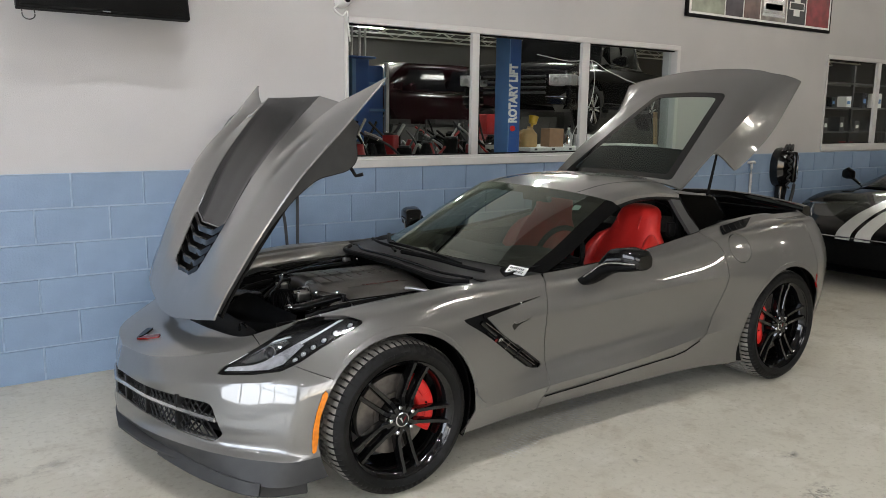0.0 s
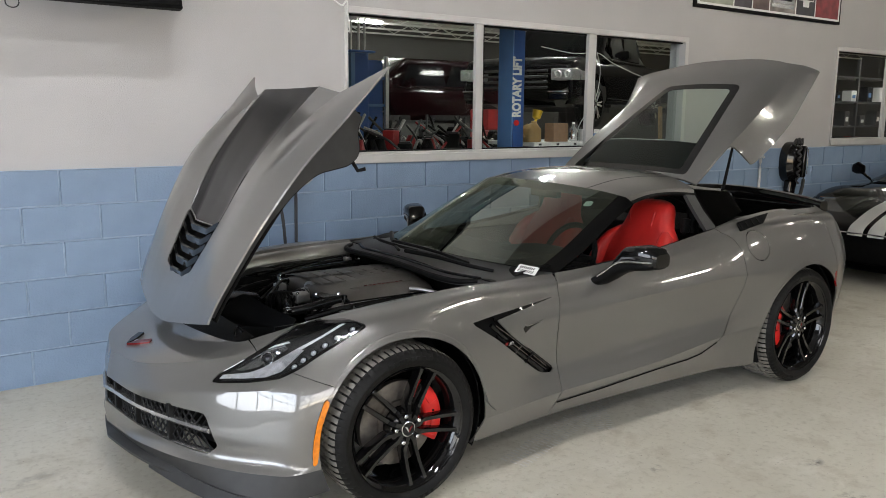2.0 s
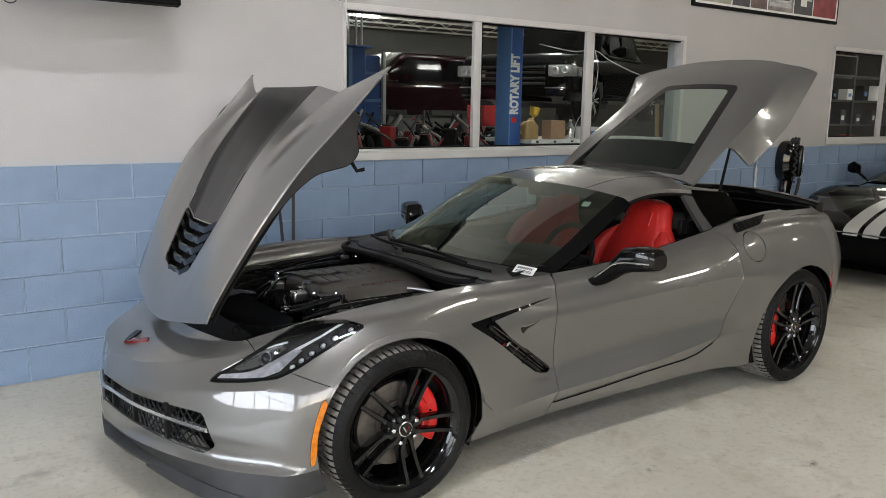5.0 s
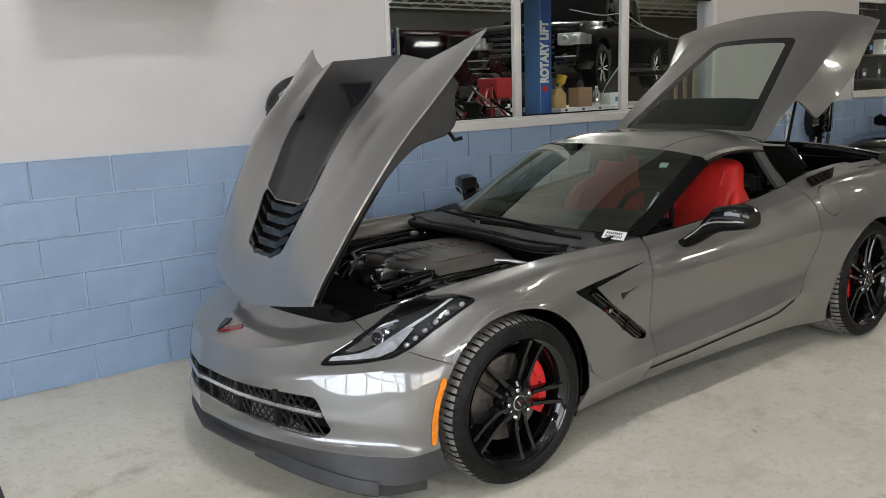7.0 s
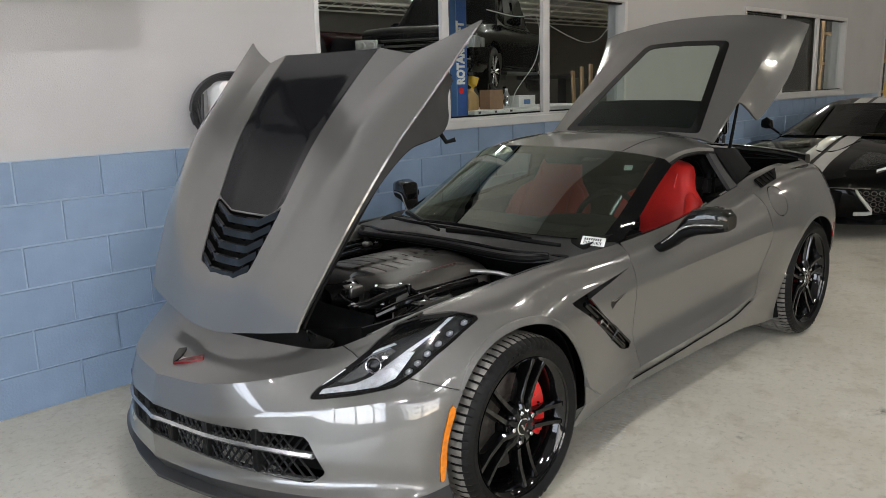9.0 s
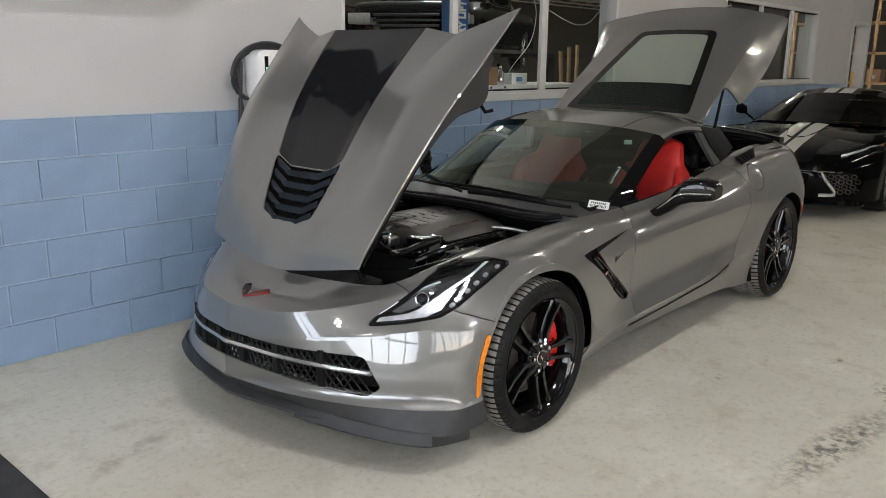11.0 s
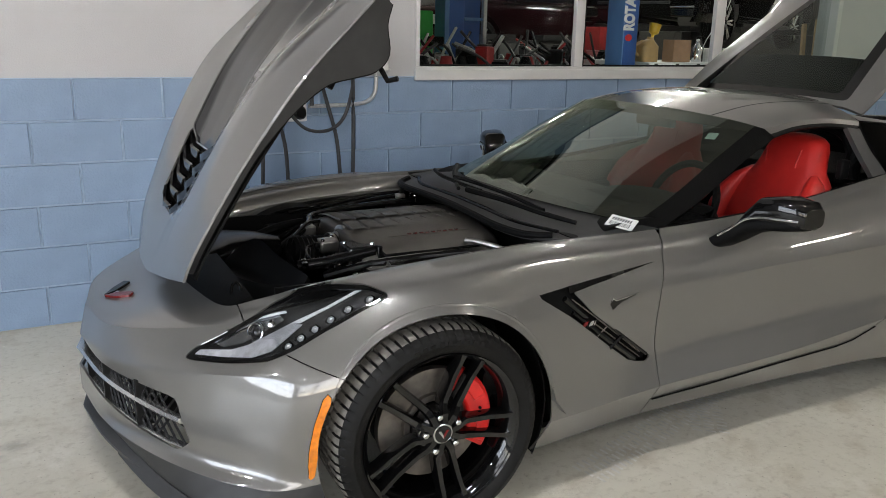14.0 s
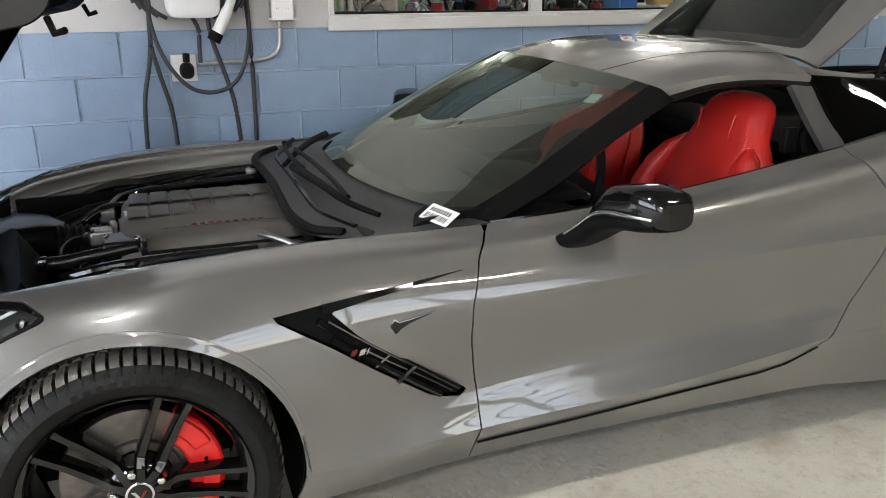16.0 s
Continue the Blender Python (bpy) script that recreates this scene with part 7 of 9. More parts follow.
for r, (z0, z1) in enumerate(((0.05, 0.43), (0.45, 0.87))):
    for i, (a, b, c) in enumerate(cells):
        if r:
            c = cells[(i * 5 + 2) % 6][2]
        mt = material("poster_print", c, rough=0.35, vary=0.55, scale=5 + i, coat=0.3)
        boxed("photo", (a, b, -0.0355, -0.0335, z0, z1), mt, poster)
        if r == 0 and i == 3:
            for (x0, x1, y0, y1, m2) in ((a + 0.03, b - 0.03, 0.13, 0.30, silver_bar), (a + 0.07, b - 0.07, 0.16, 0.22, ink), (a + 0.02, b - 0.02, 0.09, 0.125, silver_bar)):
                boxed("print_shape", (x0, x1, -0.0372, -0.0358, y0, y1), m2, poster)
        if r == 0 and i == 0:
            boxed("print_shape", (a + 0.02, a + 0.30, -0.0372, -0.0358, 0.26, 0.34), paper, poster)
        if r == 0 and i == 4:
            boxed("print_shape", (a + 0.03, b - 0.03, -0.0372, -0.0358, 0.19, 0.27), paper, poster)
            boxed("print_shape", (a + 0.11, b - 0.11, -0.0372, -0.0358, 0.13, 0.33), paper, poster)
            boxed("print_shape", (a + 0.045, b - 0.045, -0.0384, -0.0374, 0.20, 0.26), ink, poster)

# small camera and its white cable above the window
cam2 = thing("security_camera", pose(0.96, WALL_Y, 2.34), "small white wall camera with a loose white cable", "camera")
bm = bmesh.new()
loft(bm, [(-0.10, 0, 0, 0.03, 0.03, 2), (-0.05, 0, 0.0, 0.045, 0.045, 2.2), (0, 0, 0, 0.05, 0.05, 2.4)], "y", 20)
part("camera_body", bm, white_plastic, cam2)
bm = bmesh.new()
disc(bm, 0.022, 18)
bm.transform(pose(0, -0.102, 0, 90, 0, 0))
part("camera_lens", bm, gloss_black, cam2)
cable("camera_lead", [(-0.03, -0.03, -0.03), (-0.06, -0.02, -0.06), (0.0, -0.02, -0.10), (0.04, -0.02, -0.07), (0.045, -0.02, -0.16), (0.06, -0.02, -0.27)], 0.006, white_plastic, cam2)

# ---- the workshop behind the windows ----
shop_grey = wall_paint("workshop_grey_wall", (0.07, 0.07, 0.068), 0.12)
shop_ceiling = wall_paint("workshop_ceiling_paint", (0.68, 0.68, 0.66), 0.1)
lift_blue = material("blue_lift_paint", (0.022, 0.085, 0.30), rough=0.4, vary=0.12, scale=6, bump=0.1, bump_scale=80, rough_vary=0.1)
# paler copy of the lift blue: lit column side, also carriage bars and labels
lift_pale = material("pale_blue_paint", (0.09, 0.20, 0.42), rough=0.5, vary=0.15, scale=5)
tool_red = material("red_cabinet_paint", (0.35, 0.02, 0.022), rough=0.4, vary=0.12, scale=6)
tool_pink = material("pinkish_red_paint", (0.45, 0.12, 0.13), rough=0.5, vary=0.12, scale=6)
jug_tan = material("translucent_tan_jug", (0.42, 0.28, 0.12), rough=0.45, vary=0.15, scale=12)
funnel_yellow = material("yellow_funnel", (0.65, 0.42, 0.02), rough=0.4, vary=0.1, scale=20)
cardboard = material("cardboard", (0.32, 0.20, 0.12), rough=0.8, vary=0.1, scale=18, bump=0.1, bump_scale=150)
dark_red_paint = material("dark_red_paint", (0.011, 0.002, 0.003), rough=0.10, spec=0.14, vary=0.12, scale=4)
truck_black = material("charcoal_paint", (0.006, 0.006, 0.007), rough=0.10, spec=0.20, vary=0.12, scale=4)
dark_metal = material("dark_workshop_steel", (0.05, 0.05, 0.052), rough=0.45, metal=0.5, vary=0.25, scale=14)
green_plastic = material("bright_green_panel", (0.03, 0.42, 0.06), rough=0.45, vary=0.12, scale=8)
wood = material("raw_pine", (0.42, 0.28, 0.15), rough=0.7, vary=0.2, scale=9, bump=0.15, bump_scale=60)
dark_glass = material("dark_car_glass", (0.003, 0.003, 0.004), rough=0.06, spec=0.05, vary=0.1, scale=10)

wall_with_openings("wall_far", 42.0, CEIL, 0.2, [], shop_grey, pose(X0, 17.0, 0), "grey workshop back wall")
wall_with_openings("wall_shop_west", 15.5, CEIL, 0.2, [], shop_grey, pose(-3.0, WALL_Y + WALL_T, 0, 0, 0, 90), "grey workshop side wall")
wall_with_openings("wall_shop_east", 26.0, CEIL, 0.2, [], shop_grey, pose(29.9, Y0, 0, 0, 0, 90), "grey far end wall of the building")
boxed_ceiling = boxed("trim_workshop_ceiling", (-3.0, 29.0, WALL_Y + WALL_T + 0.01, 17.0, 4.05, 4.07), shop_ceiling)
tagged(boxed_ceiling, "grey corrugated metal workshop ceiling", "ceiling", kind="structure")
for i in range(13):
    y = 3.0 + 1.1 * i
    j = thing("ceiling_joist", pose(0, y, 4.05), "pale steel ceiling joist in the workshop", "joist", "workshop joists")
    boxed("chord", (-3.0, 29.0, -0.03, 0.03, -0.06, 0.0), metal_grey, j)
    boxed("chord", (-3.0, 29.0, -0.03, 0.03, -0.36, -0.32), lamp_body, j)
    bm = bmesh.new()
    for k in range(58):
        tube(bm, [(-2.9 + 0.55 * k, 0, -0.06 if k % 2 else -0.32), (-2.35 + 0.55 * k, 0, -0.32 if k % 2 else -0.06)], 0.012, 4, cap=False)
    part("web_rods", bm, lamp_body, j, "zigzag steel rods")
shop_tube = emitter("workshop_tube", (1.0, 0.97, 0.92), 260.0)
for x, y in ((5.5, 5.2), (9.5, 8.5), (12.5, 11.5), (4.5, 10.5), (8.0, 13.5), (15.0, 7.0), (13.5, 4.0)):
    t = thing("workshop_lamp", pose(x, y, 4.1 - 0.42), "twin-tube lamp hung below the workshop joists", "ceiling lamp", "workshop lamps")
    boxed("housing", (-0.34, 0.34, -0.025, 0.025, -0.01, 0.05), lamp_body, t)
    for hx in (-0.25, 0.25):
        boxed("hanger", (hx - 0.01, hx + 0.01, -0.01, 0.01, 0.05, 0.40), metal_grey, t)
    for s in (-0.05, 0.05):
        bm = bmesh.new()
        tube(bm, [(-0.32, s, -0.034), (0.32, s, -0.034)], 0.013, 8)
        part("tube", bm, shop_tube, t)

# lift post with its lettering
post = thing("lift_post", pose(3.12, 2.375, 0), "tall blue vehicle lift post with white lettering", "vehicle lift")
boxed("column", (0.098, 0.226, 0.0, 0.17, 0, 4.05), lift_blue, post, bevel=0.006)
# column's left face; the light it catches is put into the paler colour
boxed("column_pale_side", (0.082, 0.0965, 0.002, 0.21, 0, 4.05), lift_pale, post, bevel=0.004)
boxed("base_plate", (-0.18, 0.34, -0.12, 0.35, 0, 0.02), lift_blue, post)
fc = bpy.data.curves.new("lettering", "FONT")
fc.body, fc.size, fc.extrude, fc.offset = "ROTARY LIFT", 0.135, 0.002, 0.007
ft = new("lettering_curve", fc)
bpy.context.view_layer.update()
me = bpy.data.meshes.new_from_object(ft.evaluated_get(bpy.context.evaluated_depsgraph_get()))
bpy.data.objects.remove(ft)
w = max(v.co.x for v in me.vertices)
me.transform(Matrix.Diagonal((0.55 / w, 1.0, 1, 1)))
me.transform(pose(0.178, -0.004, 1.515, 90, 0, 0) @ pose(0, 0, 0, 0, 0, 90))
finish("lettering", me, white_plastic, post, "white words reading up the post", smooth=False)
bm = bmesh.new()
disc(bm, 0.034, 20)
bm.transform(pose(0.135, -0.004, 1.462, 90, 0, 0) @ Matrix.Diagonal((1, 0.8, 1, 1)))
part("round_mark", bm, caliper_red, post, "small red round mark")

# bench behind the glass
bench = thing("work_bench", pose(3.70, 2.62, 0), "long pale workbench below the window", "workbench")
boxed("bench_top", (0, 2.2, 0, 0.75, 1.225, 1.265), lamp_body, bench, bevel=0.006)
for x in (0.05, 1.1, 2.1):
    boxed("bench_leg", (x, x + 0.05, 0.05, 0.70, 0, 1.225), dark_metal, bench)
for x in (0.06, 0.30, 0.54):
    boxed("outlet_slot", (x, x + 0.035, -0.004, -0.001, 1.235, 1.255), ink, bench)

jug = thing("oil_jug", pose(3.80, 2.78, 1.265), "tan plastic oil jug with a yellow funnel in its neck", "jug")
bm = bmesh.new()
loft(bm, [(0, 0, 0, 0.085, 0.07, 4), (0.02, 0, 0, 0.092, 0.075, 4), (0.13, 0, 0, 0.090, 0.075, 4), (0.17, 0, 0, 0.06, 0.055, 3), (0.19, 0.03, 0, 0.03, 0.03, 2), (0.21, 0.03, 0, 0.03, 0.03, 2)], "z", 24)
part("jug_body", bm, jug_tan, jug)
cable("jug_handle", [(-0.085, 0, 0.05), (-0.12, 0, 0.08), (-0.12, 0, 0.14), (-0.05, 0, 0.175)], 0.012, jug_tan, jug)
bm = bmesh.new()
lathe(bm, [(0.012, 0), (0.016, 0.05), (0.05, 0.07), (0.062, 0.16), (0.058, 0.16), (0.046, 0.075)], 24, pose(0.045, 0, 0.185, 0, 14, 0) @ Matrix.Scale(0.85, 4))
part("funnel", bm, funnel_yellow, jug, "yellow plastic funnel")

carton = thing("cardboard_box", pose(4.14, 2.78, 1.265), "small brown cardboard box on the bench", "box")
boxed("carton", (-0.10, 0.10, -0.07, 0.07, 0, 0.19), cardboard, carton, bevel=0.003)
cable("carton_handle", [(-0.05, 0, 0.19), (-0.03, 0, 0.25), (0.03, 0, 0.25), (0.05, 0, 0.19)], 0.005, ink, carton)


def bottle(x, y, z, r, h, mat, label, cap=white_plastic):
    b = thing("bottle", pose(x, y, z), label, "bottle", "bottles on the bench")
    bm = bmesh.new()
    loft(bm, [(0, 0, 0, r * 0.94, r * 0.94, 2.4), (0.01, 0, 0, r, r, 2.4), (h * 0.6, 0, 0, r, r, 2.4), (h * 0.78, 0, 0, r * 0.45, r * 0.45, 2), (h * 0.9, 0, 0, r * 0.32, r * 0.32, 2)], "z", 18)
    part("bottle_body", bm, mat, b)
    bm = bmesh.new()
    lathe(bm, [(0, h), (r * 0.36, h), (r * 0.38, h * 0.9), (0, h * 0.9)], 14)
    part("bottle_cap", bm, cap, b)


bottle(4.40, 2.80, 1.265, 0.04, 0.20, lamp_silver, "clear plastic spray bottle on the bench")
bottle(4.55, 2.95, 1.265, 0.05, 0.22, dark_metal, "dark oil bottle on the bench", matt_black)
carton2 = thing("cardboard_box", pose(4.75, 2.9, 1.265), "low white carton on the bench", "box")
boxed("carton", (-0.14, 0.14, -0.10, 0.10, 0, 0.12), paper, carton2, bevel=0.003)
boxed("carton_label", (-0.06, 0.05, -0.102, -0.1005, 0.03, 0.08), lift_pale, carton2)

red_cab = thing("tool_cabinet", pose(5.90, 6.2, 0), "red workshop tool cabinet with a pinkish lower half", "cabinet")
boxed("upper_chest", (0, 0.40, 0, 0.45, 1.30, 1.61), tool_red, red_cab, bevel=0.01)
boxed("lower_chest", (0, 0.40, 0, 0.45, 0.0, 1.295), tool_pink, red_cab, bevel=0.01)
for i in range(4):
    boxed("drawer_handle", (0.05, 0.35, -0.02, -0.001, 0.95 - 0.24 * i, 0.98 - 0.24 * i), metal_grey, red_cab)

cream = thing("parts_carton", pose(5.35, 5.5, 1.08), "cream carton with red print among the parts", "box")
boxed("carton", (-0.16, 0.16, -0.12, 0.12, 0, 0.15), paper, cream, bevel=0.004)
boxed("carton_print", (-0.08, 0.10, -0.123, -0.1205, 0.06, 0.12), tool_red, cream)
sheet_pile = thing("plastic_sheet", pose(4.7, 4.6, 1.08), "crumpled white plastic sheet on the parts bench", "sheet")
bm = bmesh.new()
loft(bm, [(-0.30, 0, 0.02, 0.03, 0.02, 2), (-0.18, 0.02, 0.07, 0.10, 0.05, 2.6), (-0.05, -0.02, 0.05, 0.12, 0.03, 1.7), (0.08, 0.03, 0.09, 0.09, 0.07, 2.8), (0.22, 0, 0.03, 0.05, 0.02, 2)], "x", 12)
part("sheet_body", bm, white_plastic, sheet_pile, angle=20)

# second lift column with its carriage, and the green machine beside it
rack = thing("lift_post", pose(3.20, 5.5, 0), "blue vehicle lift post with a steel carriage frame", "vehicle lift")
# left side of this column, set paler than the rest
boxed("column_pale_side", (0.0, 0.06, 0, 0.26, 0, 2.28), lift_pale, rack, bevel=0.006)
boxed("column", (0.062, 0.26, 0.02, 0.26, 0, 2.28), lift_blue, rack, bevel=0.008)
boxed("column_cap", (-0.02, 0.34, -0.02, 0.28, 2.281, 2.31), lift_blue, rack, bevel=0.006)
for z in (1.30, 1.62, 1.96):
    boxed("carriage_bar", (0.262, 0.50, 0.02, 0.06, z, z + 0.035), lift_pale, rack, bevel=0.004)
boxed("carriage_upright", (0.50, 0.545, 0.0, 0.06, 0.3, 2.25), metal_grey, rack, bevel=0.004)
boxed("carriage_panel", (0.27, 0.49, 0.07, 0.09, 1.0, 2.2), lift_blue, rack)
for x in (0.05, 0.16, 0.24):
    cable("hydraulic_line", [(x, 0.1, 2.31), (x + 0.01, 0.1, 2.9), (x, 0.1, 4.05)], 0.016, metal_grey, rack, 3)
cable("jack_handle", [(0.30, -0.25, 0.95), (0.46, -0.25, 1.22), (0.62, -0.25, 1.46)], 0.022, metal_grey, rack, 3)
boxed("control_box", (-0.22, -0.04, -0.08, 0.0, 1.33, 1.44), matt_black, rack, "black control box", bevel=0.01)
green = thing("green_machine", pose(2.30, 5.62, 0), "bright green steel workshop machine with an open shelf", "machine")
boxed("cabinet_body", (0.36, 0.82, 0, 0.5, 0, 1.72), green_plastic, green, bevel=0.02)
boxed("cabinet_edge", (0.35, 0.39, -0.02, 0.0, 0, 1.74), green_plastic, green, bevel=0.006)
boxed("shelf_frame", (-0.35, 0.345, 0, 0.5, 1.70, 1.76), green_plastic, green, bevel=0.006)
boxed("shelf_frame", (-0.35, 0.345, 0, 0.5, 1.10, 1.16), green_plastic, green, bevel=0.006)
boxed("shelf_frame", (-0.35, -0.31, 0, 0.5, 1.165, 1.695), green_plastic, green, bevel=0.006)
boxed("shelf_back", (-0.31, 0.345, 0.46, 0.49, 1.165, 1.695), dark_metal, green)
for i in range(6):
    x = -0.27 + 0.10 * i
    bm = bmesh.new()
    lathe(bm, [(0, 0), (0.038, 0), (0.04, 0.01), (0.04, 0.10 + 0.03 * (i % 3)), (0.02, 0.14 + 0.03 * (i % 3)), (0, 0.14 + 0.03 * (i % 3))], 14, pose(x, 0.12, 1.1605))
    part("canister", bm, (metal_grey, white_plastic, dark_metal)[i % 3], green)
boxed("shelf_wire", (-0.30, 0.34, 0.05, 0.40, 1.43, 1.445), metal_grey, green)
for i in range(5):
    boxed("small_part", (-0.28 + 0.12 * i, -0.20 + 0.12 * i, 0.08, 0.2, 1.446, 1.53 + 0.03 * (i % 3)), (lamp_body, dark_metal, metal_grey)[i % 3], green)

# cluttered cart of tools and parts in front of the far car
rng = random.Random(7)
clutter_mats = (dark_metal, matt_black, metal_grey, tool_red, gloss_black, steel, matt_black, dark_metal)
for i in range(105):
    x, y = rng.uniform(1.7, 4.6), rng.uniform(3.85, 5.3)
    t = thing("workshop_part", pose(x + (y - 3.9) * 0.8, y, 1.05, 0, 0, rng.uniform(0, 180)), "loose dark tool or vehicle part piled on a bench", "tool", "piled parts")
    mt = clutter_mats[rng.randrange(8)]
    k = rng.randrange(3)
    if k == 0:
        w, d, h = rng.uniform(0.03, 0.10), rng.uniform(0.04, 0.10), rng.uniform(0.06, 0.34)
        boxed("part_body", (-w, w, -d, d, 0, h), mt, t, bevel=0.012)
        boxed("part_lid", (-w * 0.8, w * 0.8, -d * 0.8, d * 0.8, h + 0.001, h + 0.02), dark_metal, t, bevel=0.006)
    elif k == 1:
        cable("part_bar", [(-0.2, 0, 0.02), (0, 0.02, 0.15 + 0.1 * rng.random()), (0.22, 0, 0.28 + 0.2 * rng.random())], 0.014, mt, t, 4)
        boxed("part_foot", (-0.26, -0.14, -0.05, 0.05, 0, 0.05), matt_black, t, bevel=0.01)
    else:
        bm = bmesh.new()
        loft(bm, [(0, 0, 0, 0.09, 0.09, 2), (0.03, 0, 0, 0.10, 0.10, 2), (0.14, 0, 0, 0.06, 0.07, 2.4), (0.22, 0, 0, 0.05, 0.03, 2)], "z", 14)
        part("part_body", bm, mt, t)
        cable("part_pipe", [(0.05, 0, 0.12), (0.16, 0, 0.20), (0.2, 0.05, 0.06)], 0.012, metal_grey, t, 4)
tray = thing("parts_bench", pose(1.9, 3.8, 0), "dark steel bench piled with parts", "workbench")
boxed("bench_top", (0, 5.2, 0, 1.6, 1.0, 1.05), dark_metal, tray)
for x in (0.1, 2.5, 5.0):
    boxed("bench_leg", (x, x + 0.08, 0.1, 1.5, 0, 1.0), dark_metal, tray)
planks = thing("timber_planks", pose(6.6, 3.4, 0), "raw timber lengths leaning behind the glass", "timber")
for i in range(3):
    bm = bmesh.new()
    box(bm, 0.12 * i, 0.12 * i + 0.05, 0, 0.03, 0, 1.66 + 0.06 * i)
    bm.transform(pose(0, 0, 0, -4, 3 * i, 0))
    part("plank", bm, wood, planks)

# added shelf behind the second window; pale boxes stand in for points of light
speck_shelf = thing("speck_shelf", pose(10.6, 4.6, 0), "made-up dark shelf whose pale boxes give specks of light behind the second window", "shelf")
for z in (0.9, 1.35, 1.8, 2.25):
    boxed("shelf_board", (0, 4.2, 0, 0.5, z, z + 0.03), dark_metal, speck_shelf)
for x in (0.0, 1.4, 2.8, 4.15):
    boxed("shelf_upright", (x, x + 0.05, 0, 0.05, 0, 2.6), dark_metal, speck_shelf)
for i in range(22):
    bx = thing("speck_box", pose(10.75 + 0.185 * i, 4.72, (0.93, 1.38, 1.83)[i % 3], 0, 0, rng.uniform(-12, 12)), "small made-up box on the dark shelf", "box", "boxed parts")
    h = rng.uniform(0.10, 0.30)
    boxed("box_body", (-0.07, 0.07, -0.10, 0.10, 0, h), (cardboard, dark_metal, white_plastic, tool_red, dark_metal, matt_black)[i % 6], bx, bevel=0.004)
    boxed("box_label", (-0.04, 0.04, -0.103, -0.1005, h * 0.3, h * 0.6), (paper, lamp_body, lift_pale)[i % 3], bx)

# hanging cables inside
for pts in (([(3.3, 2.1, 2.14), (3.7, 2.1, 2.10), (4.0, 2.1, 2.12), (4.2, 2.1, 2.04), (4.5, 2.1, 1.95)]), ([(4.0, 2.1, 2.12), (4.05, 2.1, 1.95), (4.10, 2.2, 1.7), (4.20, 2.5, 1.45), (4.30, 2.66, 1.275)]), ([(4.5, 2.1, 1.95), (4.8, 2.12, 1.90), (5.05, 2.12, 1.93), (5.3, 2.12, 2.08), (5.6, 2.12, 2.14), (5.9, 2.12, 2.13)])):
    c = cable("loose_cable", pts, 0.0038, lamp_body, None, 6)
    tagged(c, "thin pale cable hanging behind the window", "cable")


# vehicles up on lifts, simplified from the way they show through the glass
def shop_wheel(parent, x, y, z, r):
    bm = bmesh.new()
    lathe(bm, [(r * 0.62, 0.0), (r * 0.7, 0.03), (r * 0.93, 0.02), (r, -0.03), (r, -0.20), (r * 0.9, -0.24)], 36, pose(x, y, z, 90, 0, 0))
    w = part("wheel", bm, rubber, parent, "large black tyre on a spoked rim")
    bm = bmesh.new()
    lathe(bm, [(0, 0.01), (r * 0.16, 0.01), (r * 0.18, -0.03)], 20, pose(x, y, z, 90, 0, 0))
    for k in range(6):
        for d in (-7, 7):
            a = radians(60 * k + d)
            tube(bm, [pose(x, y, z, 90, 0, 0) @ Vector((r * 0.1 * math.cos(a), r * 0.1 * math.sin(a), 0)), pose(x, y, z, 90, 0, 0) @ Vector((r * 0.64 * math.cos(a), r * 0.64 * math.sin(a), 0.01))], 0.018, 6)
    part("rim", bm, lamp_silver, w, "bright spoked rim")


